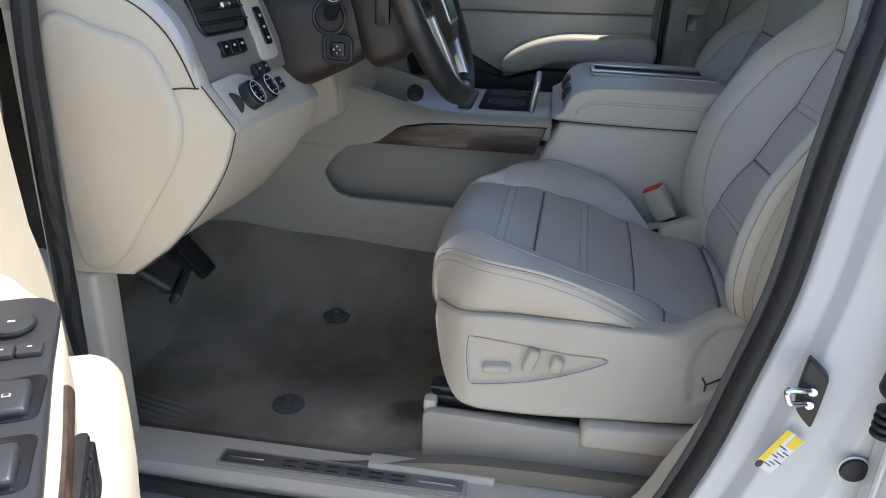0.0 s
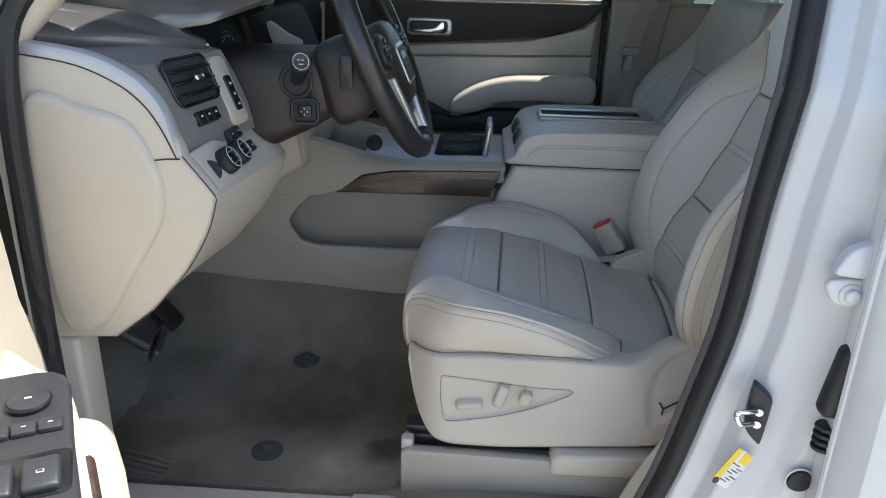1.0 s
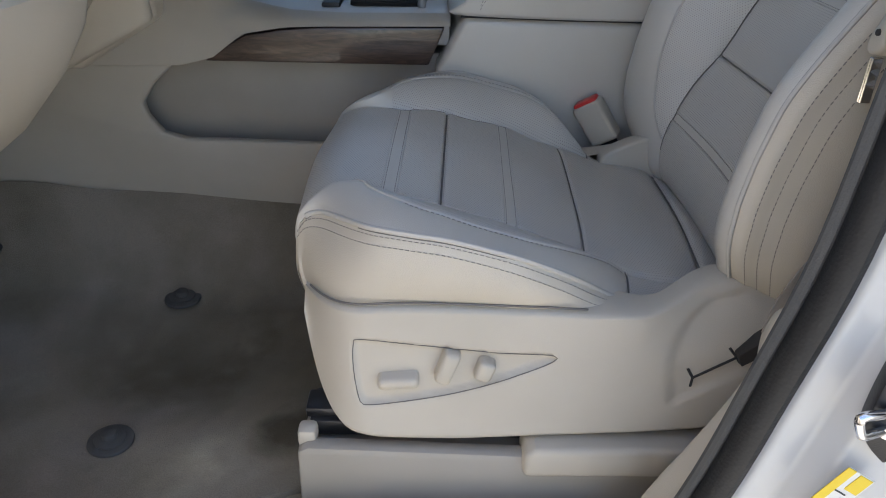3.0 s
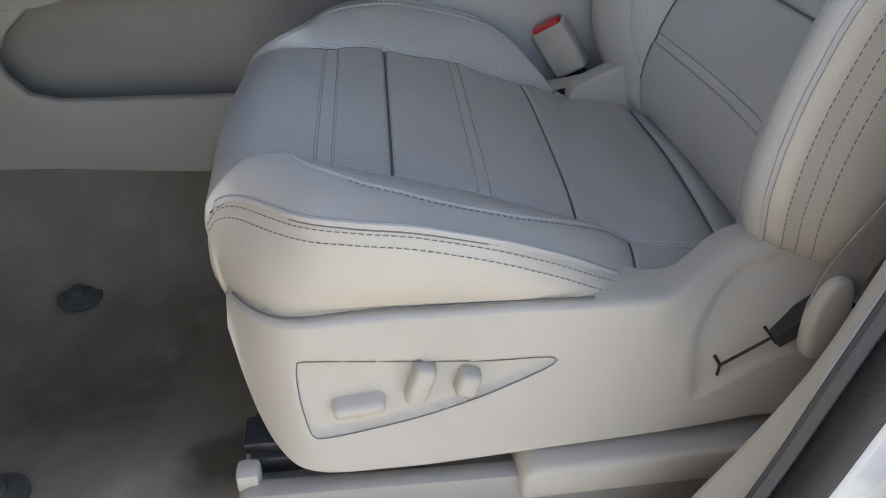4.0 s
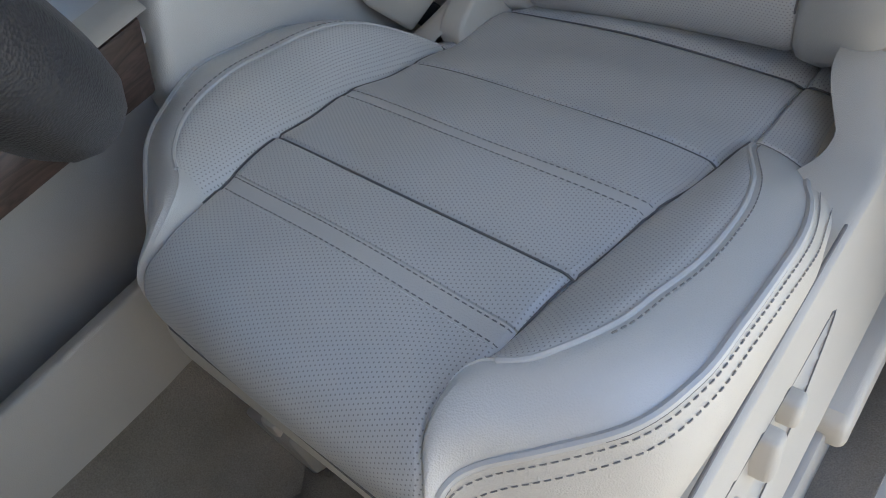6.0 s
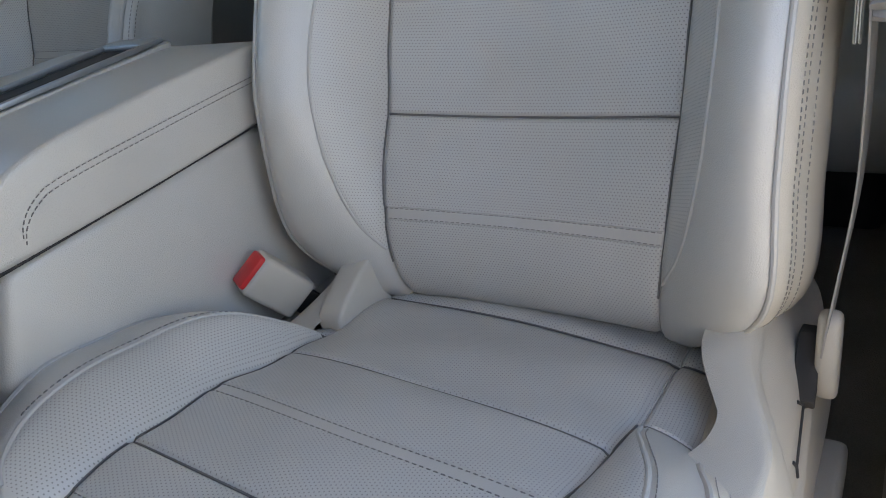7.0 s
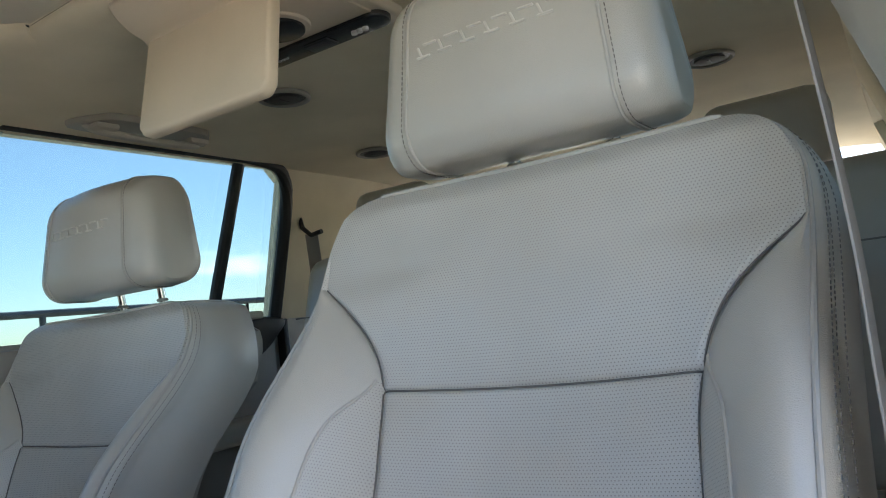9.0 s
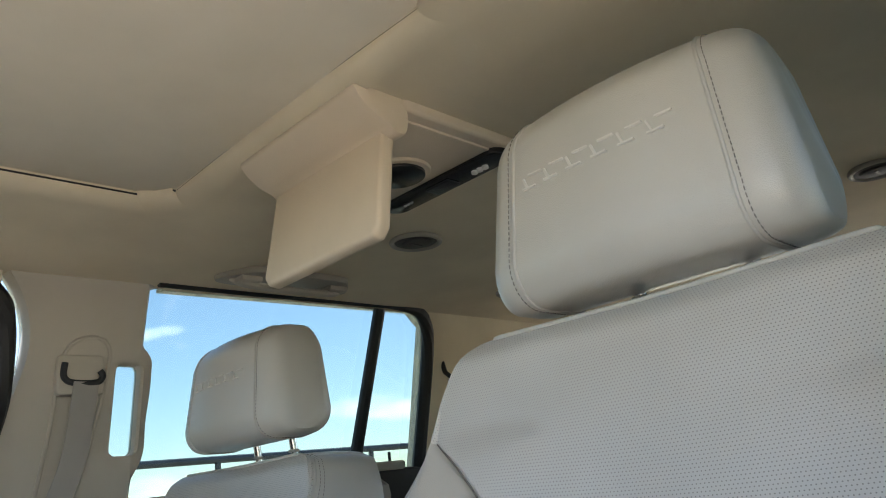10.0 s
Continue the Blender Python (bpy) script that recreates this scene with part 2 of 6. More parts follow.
AX = {"x": (1, 2, 0), "y": (0, 2, 1), "z": (0, 1, 2)}


def slab(poly, axis, a, b, bevel=0.004, segs=2, limit=40):
    """A plate with the outline poly, in the two other axes, from a to b along the axis."""
    i, j, k = AX[axis]
    bm = bmesh.new()
    rings = []
    for d in (a, b):
        vs = []
        for p in poly:
            c = [0, 0, 0]
            c[i], c[j], c[k] = p[0], p[1], d
            vs.append(bm.verts.new(c))
        rings.append(vs)
    bm.faces.new(rings[0])
    bm.faces.new(rings[1])
    n = len(poly)
    for q in range(n):
        bm.faces.new((rings[0][q], rings[0][(q + 1) % n], rings[1][(q + 1) % n], rings[1][q]))
    bmesh.ops.recalc_face_normals(bm, faces=bm.faces)
    return bevelled(bm, bevel, segs, limit)


def spline(pts, n, closed=False):
    """n points of a smooth curve through pts, evenly spread by length."""
    p = np.array(pts, float)
    m = len(p)
    out = []
    for q in range(m if closed else m - 1):
        p0, p1, p2, p3 = (p[(q + d) % m] if closed else p[min(max(q + d, 0), m - 1)] for d in (-1, 0, 1, 2))
        for s in np.linspace(0, 1, 16, endpoint=False):
            out.append(0.5 * (2 * p1 + (p2 - p0) * s + (2 * p0 - 5 * p1 + 4 * p2 - p3) * s * s + (3 * p1 - p0 - 3 * p2 + p3) * s ** 3))
    out.append(p[0] if closed else p[-1])
    out = np.array(out)
    run = np.r_[0, np.cumsum(np.linalg.norm(np.diff(out, axis=0), axis=1))]
    want = np.linspace(0, run[-1], n + 1 if closed else n)
    res = np.stack([np.interp(want, run, out[:, d]) for d in range(p.shape[1])], 1)
    return res[:-1] if closed else res


def curve_y(xs, ys):
    """A smooth function through the points."""
    xs, ys = np.array(xs, float), np.array(ys, float)
    sl = np.gradient(ys, xs)

    def f(x):
        x = np.clip(x, xs[0], xs[-1])
        q = np.clip(np.searchsorted(xs, x) - 1, 0, len(xs) - 2)
        h = xs[q + 1] - xs[q]
        s = (x - xs[q]) / h
        return (2 * s ** 3 - 3 * s ** 2 + 1) * ys[q] + (s ** 3 - 2 * s ** 2 + s) * h * sl[q] + (-2 * s ** 3 + 3 * s ** 2) * ys[q + 1] + (s ** 3 - s ** 2) * h * sl[q + 1]

    return f


def rounded(w, h, r, n=6, cx=0.0, cy=0.0):
    out = []
    for sx, sy, a0 in ((1, 1, 0), (-1, 1, 90), (-1, -1, 180), (1, -1, 270)):
        for q in range(n + 1):
            a = radians(a0 + 90 * q / n)
            out.append((cx + sx * (w / 2 - r) + r * math.cos(a), cy + sy * (h / 2 - r) + r * math.sin(a)))
    return out


def loft(rings, caps=True, closed=True):
    """Skin over rings of equal count."""
    bm = bmesh.new()
    vs = [[bm.verts.new(p) for p in r] for r in rings]
    n = len(rings[0])
    for a, b in zip(vs, vs[1:]):
        for q in range(n if closed else n - 1):
            bm.faces.new((a[q], a[(q + 1) % n], b[(q + 1) % n], b[q]))
    if caps and closed:
        bm.faces.new(list(reversed(vs[0])))
        bm.faces.new(vs[-1])
    bmesh.ops.recalc_face_normals(bm, faces=bm.faces)
    return bm


def tube(pts, r, n=10, closed=False, flat=1.0, up=(0, 0, 1)):
    """A round (or flattened) rod along the points."""
    p = [Vector(q) for q in pts]
    rings = []
    m = len(p)
    for i in range(m):
        a, b = p[(i - 1) % m if closed else max(i - 1, 0)], p[(i + 1) % m if closed else min(i + 1, m - 1)]
        t = (b - a).normalized()
        s = t.cross(Vector(up))
        s = s.normalized() if s.length > 1e-4 else t.cross(Vector((1, 0, 0))).normalized()
        u = s.cross(t)
        rr = r[i] if isinstance(r, (list, tuple, np.ndarray)) else r
        rings.append([p[i] + s * math.cos(2 * math.pi * q / n) * rr + u * math.sin(2 * math.pi * q / n) * rr * flat for q in range(n)])
    if closed:
        bm = bmesh.new()
        vs = [[bm.verts.new(q) for q in ring] for ring in rings]
        for i in range(m):
            a, b = vs[i], vs[(i + 1) % m]
            for q in range(n):
                bm.faces.new((a[q], a[(q + 1) % n], b[(q + 1) % n], b[q]))
        bmesh.ops.recalc_face_normals(bm, faces=bm.faces)
        return bm
    return loft(rings)


def cyl(c, r, h, axis="z", n=28, bevel=0.002, r2=None, turn=None):
    bm = bmesh.new()
    bmesh.ops.create_cone(bm, cap_ends=True, segments=n, radius1=r, radius2=r if r2 is None else r2, depth=h)
    bevelled(bm, bevel, 2, 50)
    rot = {"z": (0, 0, 0), "x": (0, 90, 0), "y": (90, 0, 0)}[axis] if turn is None else turn
    bmesh.ops.transform(bm, matrix=Euler([radians(a) for a in rot]).to_matrix().to_4x4(), verts=bm.verts)
    bmesh.ops.translate(bm, vec=c, verts=bm.verts)
    return bm


def merge(*bms):
    out = bmesh.new()
    for b in bms:
        me = bpy.data.meshes.new("scratch")
        b.to_mesh(me)
        b.free()
        out.from_mesh(me)
        bpy.data.meshes.remove(me)
    return out


def sheet(fn, us, vs, keep=None, uvfn=None, back=None):
    """A surface z = fn(u, v) -> (x, y, z) over the lists us, vs; keep(u, v) picks the faces; back gives it a thickness along a way."""
    bm = bmesh.new()
    uvl = bm.loops.layers.uv.new("UVMap")
    grid = {}

    def vert(i, j):
        if (i, j) not in grid:
            grid[i, j] = bm.verts.new(fn(us[i], vs[j]))
        return grid[i, j]

    for i in range(len(us) - 1):
        for j in range(len(vs) - 1):
            if keep is None or keep((us[i] + us[i + 1]) / 2, (vs[j] + vs[j + 1]) / 2):
                f = bm.faces.new((vert(i, j), vert(i + 1, j), vert(i + 1, j + 1), vert(i, j + 1)))
                for lp, (a, b) in zip(f.loops, ((i, j), (i + 1, j), (i + 1, j + 1), (i, j + 1))):
                    lp[uvl].uv = (us[a], vs[b]) if uvfn is None else uvfn(us[a], vs[b])
    if back is not None:
        bm.normal_update()
        r = bmesh.ops.extrude_face_region(bm, geom=list(bm.faces))
        bmesh.ops.translate(bm, vec=back, verts=[g for g in r["geom"] if isinstance(g, bmesh.types.BMVert)])
        bmesh.ops.recalc_face_normals(bm, faces=bm.faces)
    return bm


def stitches(pts, normal, length=0.0040, gap=0.0019, r=0.00045):
    """Short threads along a line of points."""
    p = np.array(pts, float)
    run = np.r_[0, np.cumsum(np.linalg.norm(np.diff(p, axis=0), axis=1))]
    bm = bmesh.new()
    s = gap
    while s + length < run[-1]:
        a, b = (Vector([np.interp(q, run, p[:, d]) for d in range(3)]) for q in (s, s + length))
        t = (b - a).normalized()
        nn = Vector(normal(a) if callable(normal) else normal).normalized()
        sd = t.cross(nn).normalized()
        mid = (a + b) / 2 + nn * r * 1.6
        ring = [a + sd * r, a - sd * r, b - sd * r, b + sd * r]
        lo = [bm.verts.new(v - nn * r * 0.5) for v in ring]
        hi = [bm.verts.new(mid + (v - (a + b) / 2) * 0.72) for v in ring]
        bm.faces.new(hi)
        for q in range(4):
            bm.faces.new((lo[q], lo[(q + 1) % 4], hi[(q + 1) % 4], hi[q]))
        s += length + gap
    bmesh.ops.recalc_face_normals(bm, faces=bm.faces)
    return bm


# ---- seats ----
YC = -0.445                      # middle of the driver's seat frame
YCC = -0.430                     # middle of its cushion
CUSHION = spline([(0.055, 0.872), (0.032, 0.886), (0.008, 0.912), (-0.006, 0.945), (0.001, 0.980), (0.035, 1.000), (0.09, 1.000), (0.155, 0.991),
                  (0.24, 0.972), (0.33, 0.943), (0.42, 0.917), (0.50, 0.897), (0.56, 0.890), (0.60, 0.889)], 240)
BACK = spline([(0.535, 0.878), (0.508, 0.888), (0.490, 0.908), (0.484, 0.945), (0.487, 0.985), (0.499, 1.018), (0.519, 1.054), (0.546, 1.100), (0.583, 1.170), (0.612, 1.235), (0.643, 1.307),
               (0.664, 1.365), (0.680, 1.420), (0.694, 1.465), (0.704, 1.497), (0.7125, 1.519)], 240)


def profile(pts):
    run = np.r_[0, np.cumsum(np.linalg.norm(np.diff(pts, axis=0), axis=1))]
    tan = np.gradient(pts, run, axis=0)
    tan /= np.linalg.norm(tan, axis=1)[:, None]

    def f(u):
        x, z, tx, tz = (np.interp(u, run, a) for a in (pts[:, 0], pts[:, 1], tan[:, 0], tan[:, 1]))
        return x, z, -tz, tx

    return f, run


CUSH_F, CUSH_RUN = profile(CUSHION)
BACK_F, BACK_RUN = profile(BACK)


def fine_steps(a, b, step, special=(), deltas=(0.001, 0.0022, 0.0036, 0.0055)):
    out = set(np.round(np.arange(a, b, step), 5)) | {b}
    for s in special:
        out |= {round(s + d * k, 5) for d in deltas for k in (-1, 1)} | {round(s, 5)}
    out = sorted(o for o in out if a <= o <= b)
    keep = [out[0]]
    for o in out[1:]:
        if o - keep[-1] > 0.0007:
            keep.append(o)
    return keep


def at_x(run, pts, x):
    k = np.argmax(pts[:, 1] > 0.97) if pts is CUSHION else 0
    return float(np.interp(x, pts[k:, 0], run[k:]))


def at_z(z):
    return float(np.interp(z, BACK[:, 1], BACK_RUN))


def dip(d, depth, width):
    return -depth * math.exp(-(d / width) ** 2)


def zone_steps(n1, n2, n3):
    half = list(np.linspace(0, 1, n1 + 1)) + list(np.linspace(1, 2, n2 + 1))[1:] + list(np.linspace(2, 3, n3 + 1))[1:]
    half += [0.985, 0.965, 1.03, 1.07]
    half = sorted(set(np.round(half, 4)))
    return [-h for h in reversed(half) if h > 0] + half


# cushion zones: insert edge, piping on the crest, outer piping
C_WI = curve_y([-0.02, 0.0, 0.03, 0.05, 0.085, 0.15, 0.33, 0.5], [0.150, 0.150, 0.137, 0.136, 0.141, 0.148, 0.160, 0.164])
C_G = curve_y([-0.02, 0.0, 0.03, 0.05, 0.073, 0.085, 0.10, 0.128, 0.166, 0.222, 0.274, 0.30, 0.33, 0.36, 0.385, 0.6], [0.152, 0.152, 0.139, 0.139, 0.152, 0.174, 0.190, 0.208, 0.211, 0.212, 0.206, 0.198, 0.184, 0.171, 0.166, 0.168])
C_P = curve_y([-0.02, 0.0, 0.02, 0.03, 0.058, 0.088, 0.128, 0.168, 0.208, 0.258, 0.308, 0.358, 0.39, 0.45, 0.6], [0.154, 0.155, 0.161, 0.168, 0.198, 0.230, 0.247, 0.250, 0.250, 0.247, 0.235, 0.217, 0.209, 0.203, 0.200])
C_H = curve_y([-0.02, 0.01, 0.05, 0.10, 0.15, 0.20, 0.25, 0.30, 0.35, 0.385, 0.45, 0.6], [0, 0.003, 0.014, 0.022, 0.021, 0.019, 0.017, 0.015, 0.004, -0.008, -0.004, 0])
C_E = curve_y([-0.02, 0.0, 0.028, 0.058, 0.088, 0.128, 0.168, 0.208, 0.258, 0.308, 0.358, 0.389, 0.45, 0.6], [-0.004, -0.008, -0.011, -0.004, 0.006, 0.013, 0.016, 0.015, 0.012, 0.003, -0.014, -0.022, -0.012, -0.006])
C_FALL = curve_y([0.0, 0.24, 0.30, 0.35, 0.39, 0.45, 0.6], [0, 0, 0.003, 0.006, 0.007, 0.003, 0])
C_TALL = curve_y([-0.02, 0.06, 0.128, 0.166, 0.222, 0.274, 0.315, 0.353, 0.39, 0.6], [0, 0.001, 0.008, 0.017, 0.020, 0.024, 0.020, 0.010, 0.0, 0.0])
C_SEAM = [at_x(CUSH_RUN, CUSHION, q) for q in (0.162, 0.334)]
C_BAND = [at_x(CUSH_RUN, CUSHION, q) for q in (0.093, 0.110, 0.237, 0.252)]
C_END = at_x(CUSH_RUN, CUSHION, 0.385)
C_NOSE = at_x(CUSH_RUN, CUSHION, 0.075)
C_REAR = at_x(CUSH_RUN, CUSHION, 0.488)


def cushion_point(u, v, lift=0.0):
    x, z, nx, nz = CUSH_F(u)
    a = abs(v)
    xq = x if not (z < 0.97 and x < 0.1) else min(x, 0.0) - 0.01
    wi, g, p = C_WI(xq), C_G(xq), C_P(xq)
    h, ep = C_H(xq), C_E(xq)
    if v < 0:
        g = max(wi + 0.002, g - 0.011 * math.exp(-((xq - 0.125) / 0.05) ** 2))
    if v > 0:
        tall = C_TALL(xq)
        h, ep, p = h + tall, ep + 0.7 * tall, p + 0.8 * tall
    if a <= 1:
        w = a * wi
        e = 0.004 * math.cos(a * math.pi / 2) + dip(wi - w, 0.004, 0.004) - C_FALL(xq) * a ** 4
        for s in C_SEAM:
            e += dip(u - s, 0.0042, 0.0022)
        for s in (0, 2):
            if C_BAND[s] < u < C_BAND[s + 1]:
                e -= 0.0012
        e += 0.0018 * math.sin(u * 60) * math.cos(w * 22)
    else:
        w = wi + (a - 1) * (g - wi) if a <= 2 else g + (a - 2) * (p - g)
        e1 = -C_FALL(xq)
        if a <= 2:
            e = e1 + (h - e1) * math.sin(math.pi / 2 * (a - 1))
        else:
            e = ep + (h - ep) * math.cos(math.pi / 2 * (a - 2)) ** 0.8
        e += dip(w - wi, 0.004, 0.004) + dip(a - 2, 0.0016, 0.05)
        e += dip(u - C_END, 0.0035, 0.0025)
    e += dip(u - C_REAR, 0.006, 0.006)
    e += lift
    return Vector((x + nx * e + 0.035 * math.copysign(w, v), YCC + math.copysign(w, v), z + nz * e + 0.03 * math.copysign(w, v)))


# back zones
B_WI = curve_y([0.9, 1.0, 1.1, 1.2, 1.307, 1.335, 1.36, 1.39, 1.416, 1.6], [0.138, 0.147, 0.151, 0.153, 0.158, 0.166, 0.181, 0.212, 0.2455, 0.2455])
B_G = curve_y([0.9, 0.965, 1.0, 1.05, 1.1, 1.2, 1.27, 1.32, 1.36, 1.416, 1.6], [0.140, 0.147, 0.166, 0.183, 0.190, 0.190, 0.182, 0.164, 0.185, 0.2475, 0.2475])
B_E = curve_y([0.87, 0.905, 0.93, 0.955, 0.98, 1.05, 1.15, 1.25, 1.35, 1.416, 1.45, 1.6], [0.160, 0.182, 0.206, 0.226, 0.237, 0.241, 0.243, 0.245, 0.247, 0.2485, 0.2485, 0.246])
B_EP = curve_y([0.9, 0.95, 1.0, 1.05, 1.10, 1.15, 1.20, 1.25, 1.30, 1.35, 1.39, 1.42, 1.46, 1.6], [0.0, 0.022, 0.050, 0.076, 0.094, 0.097, 0.093, 0.084, 0.064, 0.038, 0.016, 0.002, -0.006, -0.008])
B_SEAM = [at_z(q) for q in (1.098, 1.307)]
B_BAND = [at_z(q) for q in (1.000, 1.014, 1.198, 1.212)]
B_TOP = float(BACK_RUN[-1])
B_ROUND = at_z(1.440)


def back_edge(u):
    """Half width; the upper corners are rounded."""
    over = min(1.0, max(0.0, u - B_ROUND) / (B_TOP - B_ROUND))
    return B_E(BACK_F(u)[1]) - 0.060 * (1 - math.sqrt(max(0.0, 1 - over ** 2.4)))


def back_point(u, v, lift=0.0):
    x, z, nx, nz = BACK_F(u)
    a = abs(v)
    p = back_edge(u)
    wi = min(B_WI(z), p * 0.985)
    g = min(max(B_G(z), wi + 0.001), (wi + p) / 2 if z > 1.40 else 1.0)
    ep = B_EP(z)
    seam = min(1.0, max(0.0, (1.422 - z) / 0.012))
    if a <= 1:
        w = a * wi
        e = dip(wi - w, 0.004, 0.004) * seam
        e -= 0.006 + (0.007 + 0.015 * min(1.0, max(0.0, (z - 0.93) / 0.10))) * (0.15 + 0.85 * (lambda q: q * q * (3 - 2 * q))(min(1.0, max(0.0, (1.46 - z) / 0.22)))) * math.cos(a * math.pi / 2)
        for s in B_SEAM:
            e += dip(u - s, 0.0042, 0.0022)
        for s in (0, 2):
            if B_BAND[s] < u < B_BAND[s + 1]:
                e -= 0.0012
        e += 0.0018 * math.sin(u * 52) * math.cos(w * 20)
        if z > 1.31:
            e += 0.006 * math.sin(min(1, (z - 1.31) / 0.12) * math.pi)
    else:
        w = wi + (a - 1) * (g - wi) if a <= 2 else g + (a - 2) * (p - g)
        t = (w - wi) / max(p - wi, 1e-4)
        e = -0.006 + (ep + 0.006) * math.sin(math.pi / 2 * min(1.0, t / 0.85)) - 0.008 * max(0.0, (t - 0.8) / 0.2) ** 2
        e += (dip(w - wi, 0.004, 0.004) + dip(a - 2, 0.0016, 0.05)) * seam
    e += lift - 0.010 * max(0.0, (u - B_TOP + 0.03) / 0.03) ** 2
    lean = 0.011
    return Vector((x + nx * e, YC + lean + math.copysign(w, v), z + nz * e))


SHIELD_TOP = curve_y([0.0, 0.01, 0.03, 0.07, 0.12, 0.19, 0.26, 0.34, 0.385, 0.41, 0.445, 0.50, 0.56, 0.62, 0.66], [0.897, 0.902, 0.908, 0.917, 0.921, 0.921, 0.920, 0.918, 0.920, 0.928, 0.942, 0.955, 0.957, 0.945, 0.90])
SHIELD_LOW = curve_y([-0.006, 0.0, 0.005, 0.012, 0.02, 0.032, 0.048, 0.078, 0.14, 0.283, 0.47, 0.60, 0.66], [0.89, 0.885, 0.868, 0.836, 0.808, 0.781, 0.762, 0.753, 0.750, 0.758, 0.775, 0.80, 0.88])


PANEL = spline([(0.066, 0.872), (0.066, 0.84), (0.072, 0.805), (0.080, 0.799), (0.12, 0.804), (0.18, 0.817), (0.24, 0.838), (0.287, 0.864), (0.22, 0.868), (0.13, 0.876), (0.075, 0.880)], 90, closed=True)
RECESS = spline([(0.416, 0.812), (0.411, 0.845), (0.411, 0.875), (0.424, 0.904), (0.450, 0.925), (0.50, 0.940), (0.545, 0.935), (0.548, 0.885), (0.48, 0.845), (0.424, 0.812)], 80, closed=True)


def inside(poly, x, z):
    """Depth inside a closed outline, negative outside."""
    n, hit = len(poly), False
    for i in range(n):
        (x0, z0), (x1, z1) = poly[i], poly[(i + 1) % n]
        if (z0 > z) != (z1 > z) and x < x0 + (z - z0) * (x1 - x0) / (z1 - z0):
            hit = not hit
    d = float(np.min(np.hypot(poly[:, 0] - x, poly[:, 1] - z)))
    return d if hit else -d


def SHIELD_OUT(x, k):
    """Half width of the side shield at x, k of the way down."""
    q = min(1.0, max(0.0, (x - 0.37) / 0.09))
    return 0.241 + 0.021 * k - 0.085 * max(0.0, (0.085 - x) / 0.085) ** 2.2 - 0.03 * max(0.0, (x - 0.57) / 0.09) ** 2 - 0.034 * q * q * (3 - 2 * q) * max(0.0, 1 - k * 2.2) ** 1.3


def line_on(fn, pts, lift=0.0008):
    return [fn(u, v, lift) for u, v in pts]


def along(fn, wi, flip=False):
    """Surface coordinates of a seat zone, in metres along the leather."""
    def f(u, v):
        a, sg = abs(v), math.copysign(1, v)
        w = wi(u)
        k = a * w if a <= 1 else w + (a - 1) * (fn(u, 2 * sg) - fn(u, sg)).length if a <= 2 else w + (fn(u, 2 * sg) - fn(u, sg)).length + (a - 2) * (fn(u, 3 * sg) - fn(u, 2 * sg)).length
        return (sg * k, u) if flip else (u, sg * k)
    return f


C_UV = along(cushion_point, lambda u: float(C_WI(CUSH_F(u)[0])))
B_UV = along(back_point, lambda u: float(min(B_WI(BACK_F(u)[1]), back_edge(u) * 0.985)), True)


